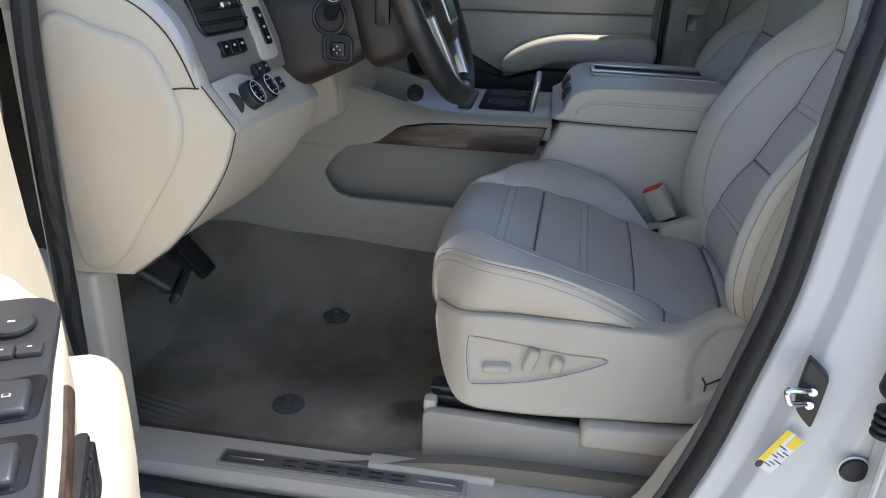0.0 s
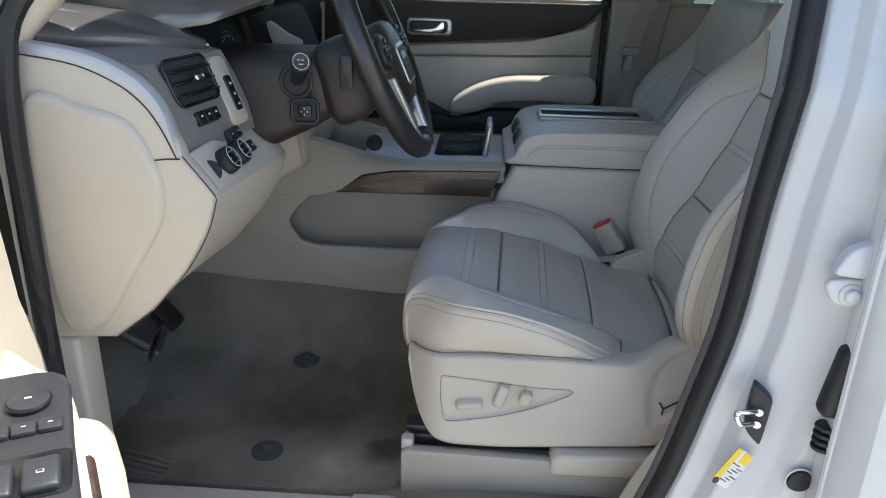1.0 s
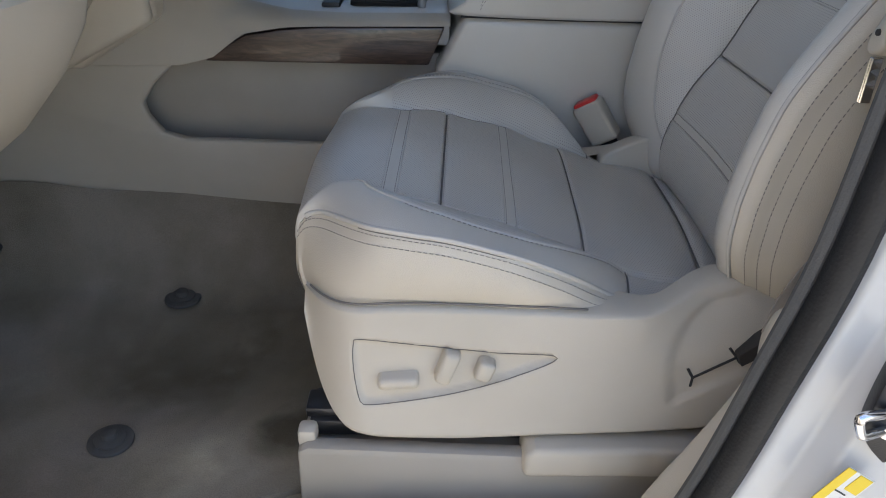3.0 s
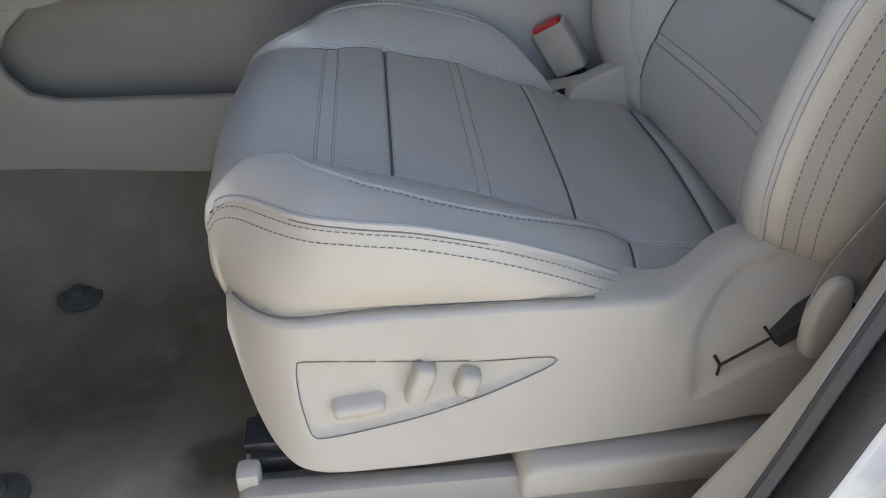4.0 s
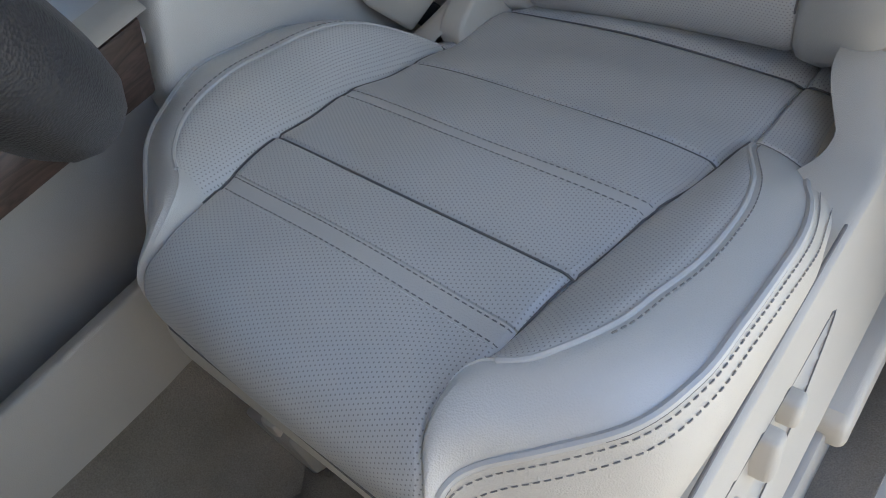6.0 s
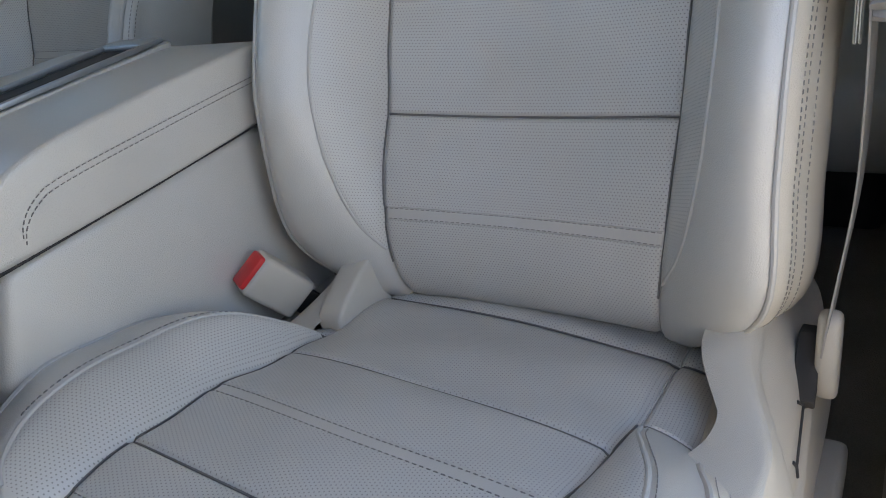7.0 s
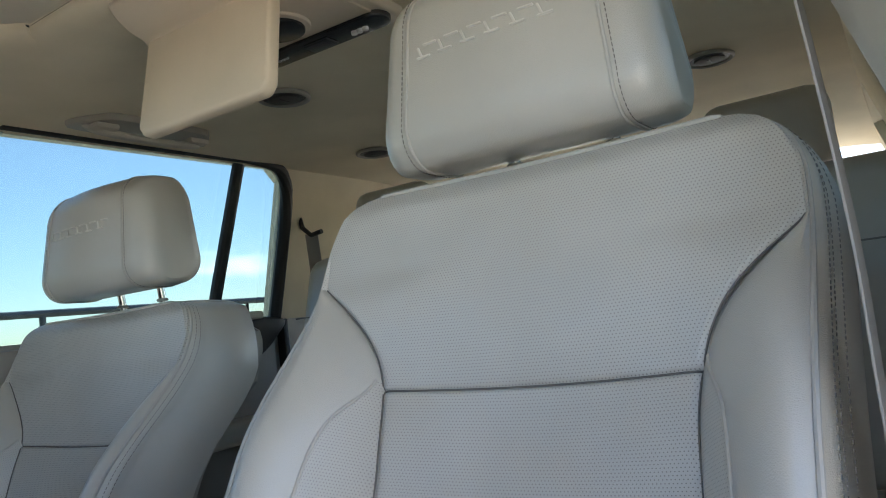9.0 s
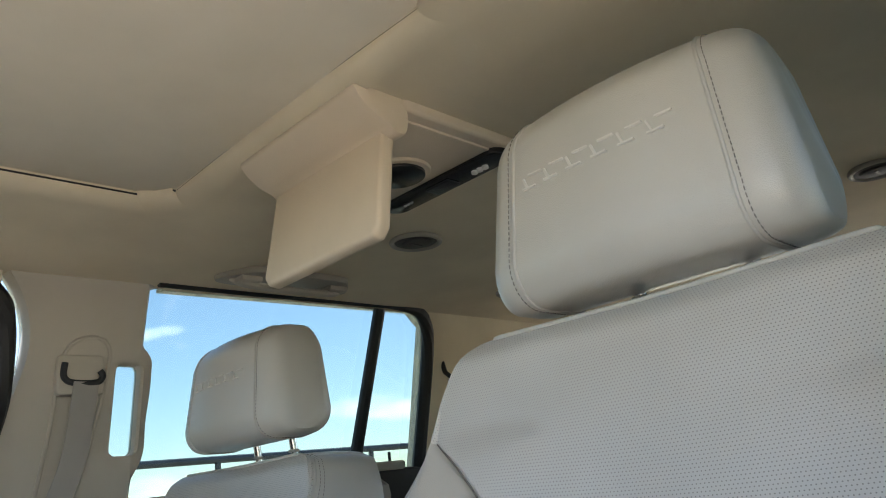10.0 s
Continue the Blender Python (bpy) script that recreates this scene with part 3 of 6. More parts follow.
def make_seat(label, at, lift, driver):
    base = Vector((0.25, YC, 0.66))
    seat = thing("front_seat", label, "car seat", "front seats")
    us = fine_steps(0, CUSH_RUN[-1], 0.0065, C_SEAM + C_BAND + [C_END, C_REAR])
    vs = zone_steps(26, 10, 10)
    end, nose = C_END, C_NOSE
    start = at_x(CUSH_RUN, CUSHION, 0.080)
    low = float(np.interp(0.938, CUSHION[:60, 1], CUSH_RUN[:60]))
    part("nose_seam", tube(line_on(cushion_point, [(low, v) for v in np.linspace(-2.9, 2.9, 50)], 0.0006), 0.0012, 6), SEAM, seat)
    part("cushion_insert", sheet(cushion_point, us, vs, lambda u, v: (abs(v) < 1 and not any(C_BAND[k] < u < C_BAND[k + 1] for k in (0, 2))) or u > end or (low < u < nose and abs(v) < 1),
         C_UV), LEATHER_PERF, seat, "perforated light grey leather cushion with cross seams")
    for k in (0, 2):
        part("stitched_band", sheet(cushion_point, us, vs, lambda u, v: abs(v) < 1 and C_BAND[k] < u < C_BAND[k + 1]), LEATHER, seat)
    for s in (-1, 1):
        part("bolster_panel", sheet(cushion_point, us, vs, lambda u, v: 1 < v * s < 2 and start < u < end, C_UV), LEATHER_PERF, seat)
        part("cushion_bolster", sheet(cushion_point, us, vs, lambda u, v: (2 < v * s < 3 and low < u < end) or (1 < v * s < 2 and low < u <= start)), LEATHER, seat, "plain grey leather side bolster")
        crest = [(u, 2 * s) for u in np.linspace(at_x(CUSH_RUN, CUSHION, 0.078), end - 0.004, 60)]
        part("crest_piping", tube(line_on(cushion_point, crest, 0.0005), 0.0022, 8), PIPING, seat)
        outer = [(u, 3 * s) for u in np.linspace(at_x(CUSH_RUN, CUSHION, 0.004), end + 0.01, 70)]
        part("outer_piping", tube(line_on(cushion_point, outer, 0.0), 0.0032, 8), PIPING, seat)
        part("crest_stitching", stitches([p + Vector((0, s * 0.006, 0.001)) for p in line_on(cushion_point, crest[8:])], (0, 0, 1)), THREAD, seat)
    # soft skirt: along each side below the outer piping, round the corners and across the nose
    crest_u = at_x(CUSH_RUN, CUSHION, 0.004) - 0.012
    ring_sets = {}
    for s in (-1, 1):
        tops, feet, outs = [], [], []
        for u in np.linspace(C_REAR + 0.03, crest_u, 56):
            p = cushion_point(u, 3 * s)
            x = max(p.x, 0.004)
            tops.append(p)
            feet.append(Vector((p.x, YC + s * (SHIELD_OUT(x, 0.0) - 0.010), min(SHIELD_TOP(x) - 0.012, p.z - 0.006))))
            turn = min(1.0, max(0.0, 1 - p.x / 0.07)) * math.pi / 2.6
            outs.append(Vector((-math.sin(turn), s * math.cos(turn), 0)))
        a, b = feet[-1], Vector((-0.002, YCC + s * 0.150, 0.870))
        for k, u in enumerate(np.linspace(crest_u, low, 13)[1:]):
            q = (k + 1) / 12
            tops.append(cushion_point(u, 3 * s))
            feet.append(a.lerp(b, q))
            turn = math.pi / 2.6 + q * (math.pi / 2 - math.pi / 2.6)
            outs.append(Vector((-math.sin(turn), s * math.cos(turn), 0)))
        for v in np.linspace(3, 0, 24)[1:]:
            p = cushion_point(low, v * s)
            tops.append(p)
            feet.append(Vector((-0.002, p.y, 0.870)))
            outs.append(Vector((-1, 0, 0)))
        rings = []
        for p, f, o in zip(tops, feet, outs):
            rings.append([p.lerp(f, q) + o * (0.012 - 0.006 * min(1.0, max(0.0, 1 - p.x / 0.06))) * math.sin(q * math.pi) ** 0.8 * min(1.0, (p - f).length / 0.06) for q in np.linspace(0, 1, 16)])
        part("cushion_side", loft(rings, caps=False, closed=False), LEATHER_CREAM, seat, "cream leather cushion side with twin stitching")
        for dz in (0.006, 0.015):
            line = []
            for ring in rings[6:60]:
                drop = (ring[0] - ring[-1]).length
                k = min(0.9, dz / max(drop, 0.012)) * 15
                line.append(ring[int(k)].lerp(ring[min(15, int(k) + 1)], k - int(k)) + Vector((0, s * 0.0006, 0)))
            part("side_stitching", stitches(line, (-0.2, s, 0.3), 0.0042, 0.0020, 0.00042), THREAD, seat)
    for u in C_BAND:
        part("band_stitching", stitches(line_on(cushion_point, [(u + (0.002 if u in (C_BAND[0], C_BAND[2]) else -0.002), v) for v in np.linspace(-0.99, 0.99, 80)], 0.0), (0, 0, 1)), THREAD, seat)
    for q, a, b in [(k, -1, 1) for k in C_SEAM] + [(C_END, -2.9, -1), (C_END, 1, 2.9), (C_REAR, -2.9, 2.9)]:
        part("cross_seam", tube(line_on(cushion_point, [(q, v) for v in np.linspace(a, b, 60)], 0.0014), 0.0011, 6), SEAM, seat)
    for s in (-1, 1):
        part("insert_seam", tube(line_on(cushion_point, [(u, s) for u in np.linspace(nose, end, 70)], 0.0010), 0.0010, 6), SEAM, seat)
        part("outer_seam", tube([p + Vector((0, s * 0.0012, -0.0036)) for p in line_on(cushion_point, [(u, 3 * s) for u in np.linspace(at_x(CUSH_RUN, CUSHION, 0.004), end + 0.01, 70)], 0.0)], 0.0011, 6), SEAM, seat)
        rim = [(x, SHIELD_TOP(x)) for x in np.linspace(0.012, 0.315, 50)]
        part("shield_gap", tube([(x, YC + s * (SHIELD_OUT(x, 0.0) - 0.0005), z + 0.0022) for x, z in rim], 0.0013, 6), SEAM, seat)
    # backrest
    us = fine_steps(0, BACK_RUN[-1], 0.0075, B_SEAM + B_BAND)
    lo, top = at_z(0.966), at_z(1.416)
    seam_t = at_z(1.316)
    part("back_insert", sheet(back_point, us, vs, lambda u, v: (abs(v) < 1 and not any(B_BAND[k] < u < B_BAND[k + 1] for k in (0, 2))) or u > top, B_UV), LEATHER_PERF, seat,
         "perforated light grey leather backrest with cross seams")
    for k in (0, 2):
        part("stitched_band", sheet(back_point, us, vs, lambda u, v: abs(v) < 1 and B_BAND[k] < u < B_BAND[k + 1]), LEATHER, seat)
    for s in (-1, 1):
        part("back_panel", sheet(back_point, us, vs, lambda u, v: 1 < v * s < 2 and lo < u < seam_t, B_UV), LEATHER_PERF, seat)
        part("back_bolster", sheet(back_point, us, vs, lambda u, v: (2 < v * s < 3 and u < top) or (1 < v * s < 2 and (u < lo or seam_t < u < top))), LEATHER, seat, "plain grey leather back bolster")
        arc = [(u, 2 * s) for u in np.linspace(lo, seam_t, 70)]
        part("panel_piping", tube(line_on(back_point, arc, 0.0004), 0.0018, 8), PIPING, seat)
        part("panel_stitching", stitches([p + Vector((0, s * 0.005, 0)) for p in line_on(back_point, arc, 0.0012)], (-0.9, 0, 0.3)), THREAD, seat)
    # strip round the sides and the top, with three seams beside the edge
    ups = [(u, 3.0) for u in np.linspace(0, B_TOP, 64)]
    path = [(u, -v) for u, v in ups] + [(B_TOP, v) for v in np.linspace(-2.9, 2.9, 40)] + list(reversed(ups))
    rings = []
    for i, (u, v) in enumerate(path):
        p0 = back_point(u, v)
        z = p0.z
        top_w = min(1.0, max(0.0, (z - 1.44) / 0.06))
        k = min(1.0, max(0.0, (abs(v) - 1.5) / 1.5)) if 64 <= i < 104 else 1.0
        out = Vector((0, math.copysign(1, v) * k * (1 - 0.6 * top_w), 0.10 * top_w + 0.10 * top_w * (1 - k)))
        away = Vector((0.938 + 0.06 * top_w, 0, -0.347 + 0.30 * top_w))
        deep = 0.135 + 0.02 * math.sin(min(1, u / 0.5) * math.pi) - 0.02 * top_w
        rings.append([p0 + away * deep * q + out * (0.020 * math.sin(q * math.pi * 0.8) + 0.004 * math.sin(min(1, q * 6) * math.pi)) for q in np.linspace(0, 1, 21)])
    for name, a, b in (("back_side", 0, 64), ("back_top", 63, 105), ("back_side", 104, len(path))):
        # passenger sides take the darker leather to paint in their shade
        part(name, loft(rings[a:b], caps=False, closed=False), (LEATHER_CREAM if driver else LEATHER) if name == "back_side" else LEATHER, seat, "leather backrest side with rows of stitching" if name == "back_side" else "")
    part("edge_piping", tube([r[0] + Vector((-0.001, 0, 0)) for r in rings[2:-2]], 0.0026, 8, up=(0.9, 0.1, -0.3)), PIPING, seat)
    for q in (2, 4, 6) if driver else (1, 2):
        for a, b in ((4, 70), (98, len(path) - 4)):
            line = [r[q] for r in rings[a:b]]
            part("gusset_stitching", stitches(line, (-0.2, -1 if a == 4 else 1, 0.1)), THREAD, seat)
    rings = [[back_point(u, v) + Vector((0.150 if abs(v) < 2.9 else 0.128, 0, -0.046)) for v in np.linspace(-3, 3, 24)] for u in np.linspace(0, B_TOP, 40)]
    part("back_shell", loft(rings, caps=False, closed=False), PLASTIC_GREY, seat)
    for q in B_SEAM:
        part("cross_seam", tube(line_on(back_point, [(q, v) for v in np.linspace(-1, 1, 60)], 0.0008), 0.0011, 6), SEAM, seat)
    for s in (-1, 1):
        part("insert_seam", tube(line_on(back_point, [(u, s) for u in np.linspace(at_z(0.95), top, 90)], 0.0010), 0.0010, 6), SEAM, seat)
    for u in B_BAND:
        part("band_stitching", stitches(line_on(back_point, [(u + (0.002 if u in (B_BAND[0], B_BAND[2]) else -0.002), v) for v in np.linspace(-0.99, 0.99, 80)], 0.0), (-0.9, 0, 0.4)), THREAD, seat)
    # headrest
    hc = Vector((0.776, YC + 0.019, 1.633 + lift))
    rings = []
    for w in np.r_[np.linspace(-1, -0.8, 7), np.linspace(-0.7, 0.7, 9), np.linspace(0.8, 1, 7)]:
        a = abs(w)
        k = math.sqrt(max(0.0, 1 - (max(0, a - 0.80) / 0.2) ** 2))
        k = 0.55 + 0.45 * k
        ring = []
        for f, g in rounded(0.116, 0.207 if driver else 0.196, 0.045, 7):
            f *= 1 - (0.30 * (g / 0.1) if f > 0 else 0.0)
            ring.append((hc.x + (f * k) + 0.012 * (g / 0.1) - 0.004 - 0.02 * (1 - a * a) * (f < 0), hc.y + w * (0.162 - 0.022 * max(0, g / 0.1)), hc.z + g * (0.8 + 0.2 * k) * (1.0 if g < 0 else 1 - 0.03 * a * a)))
        rings.append(ring)
    head = part("headrest", loft(rings), LEATHER, seat, "grey leather headrest")
    n = len(rings[0])
    for s, k in ((-1, 7), (1, len(rings) - 8)):
        loop = [Vector(p) + Vector((0, 0, 0)) for p in rings[k]]
        part("headrest_piping", tube(loop, 0.0022, 8, closed=True, up=(0, 1, 0)), PIPING, head)
        part("headrest_stitching", stitches([hc + (p - hc) * 1.004 + Vector((0, s * 0.006, 0)) for p in loop + loop[:1]], lambda p: Vector((p.x - hc.x, 0, p.z - hc.z))), THREAD, head)
    for s in (-1, 1):
        part("post", tube([(0.80, YC + s * 0.058, 1.49), (0.785, YC + s * 0.058, 1.60 + lift)], 0.0065, 14), CHROME, head, "chrome headrest post")
        part("post_sleeve", cyl((0.795, YC + s * 0.058, 1.527), 0.010, 0.005, n=20), PLASTIC_GREY, seat)
    # stitched maker's marks, kept as plain slanted bars
    for q in range(6):
        w0 = 0.085 - q * 0.0285
        bars = []
        for f in (0, 1):
            c = (w0 - 0.009 * f - 0.002, 0.017 + (0.007 if f else -0.006))
            bars.append(box((hc.x - 0.0628 - 0.020 * (1 - (c[0] / 0.157) ** 2) + 0.12 * c[1], hc.y + c[0], hc.z + c[1]), (0.0032, 0.017, 0.0024), 0.0006, 1, (0, 12, 0)))
        c = (w0 + 0.003, 0.017)
        bars.append(box((hc.x - 0.0628 - 0.020 * (1 - (c[0] / 0.157) ** 2) + 0.12 * c[1], hc.y + c[0], hc.z + c[1]), (0.0032, 0.0024, 0.014), 0.0006, 1, (-22, 12, 0)))
        part("stitched_mark", merge(*bars), MARK, head)
    # slide rails and base
    for s in (-1, 1):
        y = YC + s * 0.205
        part("rail", merge(box((0.28, y, 0.742), (0.54, 0.062, 0.022), 0.004), box((0.03, y - 0.004, 0.757), (0.05, 0.036, 0.014), 0.003), tube([(0.02, y - 0.016, 0.757), (0.55, y - 0.016, 0.757)], 0.004, 8)), STEEL, seat, "dark steel slide rail")
        part("rail_cover", merge(slab([(0.0, 0.60), (0.0, 0.735), (0.012, 0.742), (0.37, 0.732), (0.43, 0.742), (0.56, 0.738), (0.56, 0.60)], "y", y - 0.064, y - 0.042, 0.006), slab([(0.0, 0.60), (0.0, 0.722), (0.56, 0.718), (0.56, 0.60)], "y", y - 0.05, y + 0.03, 0.004)), PLASTIC_GREY, seat, "taupe plastic rail base cover")
        part("rail_cap", box((0.010, y - 0.040, 0.742), (0.022, 0.024, 0.026), 0.006), PLASTIC, seat)
        part("cover_lid", slab([(0.258, 0.715), (0.258, 0.748), (0.27, 0.757), (0.56, 0.764), (0.56, 0.72)], "y", y - 0.078, y - 0.02, 0.008, 3), PLASTIC, seat)
    part("seat_pan", box((0.30, YC, 0.79), (0.46, 0.36, 0.13), 0.02), BLACK, seat)
    part("motor", cyl((0.20, YC - 0.08, 0.745), 0.022, 0.2, "y"), BLACK, seat)
    # side shields
    for s in (-1, 1):
        rings = []
        xs = np.r_[np.linspace(0.004, 0.08, 20), np.linspace(0.084, 0.30, 55), np.linspace(0.305, 0.60, 50), np.linspace(0.606, 0.655, 6)]
        for x in xs:
            zt, zb = SHIELD_TOP(x), min(SHIELD_LOW(x), SHIELD_TOP(x) - 0.010)
            flange = 0.06 - 0.030 * min(1.0, max(0.0, (x - 0.34) / 0.06))
            ring = [(x, YC + s * (SHIELD_OUT(x, 0) - flange), zt - 0.004 - 0.03 * (0.06 - flange)), (x, YC + s * (SHIELD_OUT(x, 0) - 0.006), zt - 0.001), (x, YC + s * (SHIELD_OUT(x, 0) - 0.001), zt - 0.003)]
            for k in np.linspace(0.03, 0.95, 44):
                z = zt - (zt - zb) * k
                sunk = 0.0
                if s == -1 and driver:
                    for poly, deep in ((PANEL, 0.0065), (RECESS, 0.004)):
                        if poly[:, 0].min() < x < poly[:, 0].max() and poly[:, 1].min() < z < poly[:, 1].max():
                            q = min(1.0, max(0.0, inside(poly, x, z) / 0.005))
                            sunk += deep * q * q * (3 - 2 * q)
                ring.append((x, YC + s * (SHIELD_OUT(x, k) + 0.003 - sunk), z))
            ring += [(x, YC + s * (SHIELD_OUT(x, 1) - 0.003), zb + 0.002), (x, YC + s * (SHIELD_OUT(x, 1) - 0.012), zb), (x, YC + s * (SHIELD_OUT(x, 1) - 0.06), zb)]
            rings.append(ring)
        shield = part("side_shield", loft(rings, caps=False, closed=False), PLASTIC, seat, "beige moulded plastic seat side shield", True, 80)
        if s == -1 and driver:
            for (x, z), size, turn in (((0.115, 0.831), (0.046, 0.026, 0.015), (12, -6, 0)), ((0.168, 0.851), (0.019, 0.026, 0.042), (0, 18, 0)), ((0.209, 0.847), (0.020, 0.024, 0.026), (0, 18, 0))):
                part("seat_switch", box((x, -0.6945, z), size, 0.006, 3, turn), PLASTIC, shield)
            part("panel_gap", tube([(x, YC - SHIELD_OUT(x, (SHIELD_TOP(x) - z) / (SHIELD_TOP(x) - SHIELD_LOW(x))) - 0.0025, z) for x, z in PANEL], 0.0006, 6, closed=True, up=(0, 1, 0)), SEAM, shield)
            for a, b in (((0.438, 0.842), (0.480, 0.868)), ((0.438, 0.842), (0.431, 0.853)), ((0.438, 0.842), (0.437, 0.831)), ((0.473, 0.879), (0.487, 0.862)), ((0.480, 0.868), (0.512, 0.888))):
                part("slit", tube([(x, YC - SHIELD_OUT(x, (SHIELD_TOP(x) - z) / (SHIELD_TOP(x) - SHIELD_LOW(x))) + 0.0005, z) for x, z in (a, b)], 0.0016, 6, up=(0, 1, 0)), SEAM_DARK, shield)
    if driver:
        part("belt_opening", slab([(0.486, 0.862), (0.478, 0.876), (0.520, 0.915), (0.545, 0.905)], "y", YC - 0.2585, YC - 0.24, 0.001, 1), SEAM_DARK, seat, "dark belt opening in the shield")
    for o in seat.children:
        o.location = o.location - base
    seat.location = base + Vector(at)
    return seat


driver_seat = make_seat("light grey perforated leather driver's seat with beige side shield", (0, 0, 0), 0.0, True)
passenger_seat = make_seat("light grey leather passenger seat with raised headrest", (0.098, 0.882, -0.066), 0.012, False)


# ---- car body and setting ----
def structure(name, bm, material, label="", smooth=True):
    return tagged(part(name, bm, material, None, label, smooth), kind="structure")


# ground and lot
ground = structure("ground", sheet(lambda u, v: (u, v, 0.0), list(np.linspace(-400, 400, 9)), list(np.linspace(-400, 400, 9))), GROUND, "dry tan grass ground", False)
structure("pavement", box((0, -2, 0.006), (26, 15, 0.03), 0.004), CONCRETE, "pale worn concrete lot under the car")

# cabin floor with carpet rising to the tunnel and the toe board
F_Y = curve_y([-0.76, -0.70, -0.60, -0.33, -0.25, -0.20, -0.17, 0.0], [0.650, 0.628, 0.618, 0.622, 0.662, 0.732, 0.775, 0.80])


def floor_point(x, y):
    a = -abs(y)
    z = F_Y(a)
    q = min(1.0, max(0.0, (a + 0.27) / 0.08))
    z += q * q * (3 - 2 * q) * min(0.05, 0.09 * max(0.0, -0.02 - x) + 0.006)
    toe = max(0.0, -0.62 - x)
    z = max(z, 0.62 + toe * 0.85) if toe > 0 else z
    z += 0.035 * (1 / (1 + math.exp(-(x + 0.02) / 0.05))) * (1 if a < -0.3 else 0.4)
    return (x, y, z)


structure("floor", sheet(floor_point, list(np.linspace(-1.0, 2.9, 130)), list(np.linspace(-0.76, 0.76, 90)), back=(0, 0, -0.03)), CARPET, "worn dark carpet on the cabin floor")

# floor mat in the driver's footwell
mat_out = spline([(-0.56, -0.69), (-0.66, -0.62), (-0.70, -0.45), (-0.68, -0.21), (-0.40, -0.182), (0.05, -0.182), (0.16, -0.25), (0.18, -0.45), (0.15, -0.58), (0.02, -0.68), (-0.10, -0.710), (-0.30, -0.712), (-0.47, -0.708)], 90, closed=True)
floor_mat = thing("floor_mat", "dark grey carpet floor mat with two retaining knobs", "floor mat", at=(-0.35, -0.5, 0.62))
mat_rings = [[(x + 0.35, y + 0.5, floor_point(x, y)[2] - 0.62 + (0.010 if k > 0.97 else 0.011)) for x, y in ((-0.30 + (p[0] + 0.30) * k, -0.46 + (p[1] + 0.46) * k) for p in mat_out)] for k in np.linspace(0.0005, 1, 40)]
mat_rings.append([(x, y, z - 0.010) for x, y, z in mat_rings[-1]])
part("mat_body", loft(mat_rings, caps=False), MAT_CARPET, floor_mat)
for x, y in ((-0.274, -0.596), (-0.270, -0.280)):
    z = floor_point(x, y)[2] - 0.62 + 0.013
    knob = part("retainer", merge(cyl((x + 0.35, y + 0.5, z + 0.002), 0.030, 0.006), cyl((x + 0.35, y + 0.5, z + 0.007), 0.021, 0.004), cyl((x + 0.35, y + 0.5, z + 0.012), 0.010, 0.012)), RUBBER_GREY, floor_mat, "round grey mat retainer")
for k in range(4):
    part("heel_rib", tube([(x + 0.35, y + 0.5, floor_point(x, y)[2] - 0.62 + 0.012) for x, y in ((-0.600 + q * 0.165 - k * 0.004, -0.607 - q * 0.042 - k * 0.016) for q in np.linspace(0, 1, 8))], 0.0055, 8), MAT_CARPET, floor_mat)

# sill with its scuff plate
SILL = [(-0.72, 0.60), (-0.72, 0.640), (-0.735, 0.652), (-0.815, 0.652), (-0.83, 0.640), (-0.83, 0.60)]
structure("sill_trim", slab(SILL, "x", -0.62, 1.9, 0.004), PLASTIC, "pale grey plastic door sill trim")
structure("sill_body", slab([(-0.83, 0.46), (-0.83, 0.61), (-0.90, 0.60), (-0.96, 0.55), (-0.97, 0.40), (-0.83, 0.36)], "x", -0.75, 2.9, 0.008, 3), WHITE_PAINT, "white painted rocker panel")
structure("sill_seal", tube([(-0.62, -0.845, 0.640), (-0.30, -0.847, 0.630), (0.30, -0.847, 0.630), (0.42, -0.846, 0.66)], 0.013, 10), RUBBER, "black rubber door seal on the sill")
plate = thing("scuff_plate", "brushed metal sill plate with worn raised marks", "sill plate", at=(-0.12, -0.785, 0.654))
part("plate", slab(rounded(0.40, 0.030, 0.004), "z", 0, 0.003, 0.001), BRUSHED, plate, "brushed metal plate")
part("plate_frame", slab(rounded(0.412, 0.040, 0.006), "z", -0.001, 0.0015, 0.0008), PLASTIC_GREY, plate)
for q in range(6):
    part("raised_mark", merge(box((-0.085 + q * 0.036, 0.006, 0.0035), (0.022, 0.003, 0.001), 0.0003, 1), box((-0.085 + q * 0.036, -0.006, 0.0035), (0.022, 0.003, 0.001), 0.0003, 1)), STEEL, plate)
for s in (-1, 1):
    part("raised_line", box((s * 0.158, 0, 0.0035), (0.06, 0.002, 0.001), 0.0003, 1), CHROME, plate)
structure("sill_lip", slab([(-0.735, 0.650), (-0.735, 0.662), (-0.765, 0.662), (-0.770, 0.650)], "x", -0.08, 0.13, 0.004), PLASTIC, "raised lip of the sill trim")

# driver's B-pillar
bp_x = curve_y([0.55, 0.66, 0.80, 0.875, 0.95, 1.06, 1.26, 1.44, 1.60, 1.85], [0.20, 0.33, 0.395, 0.415, 0.43, 0.452, 0.468, 0.488, 0.508, 0.545])
rings = []
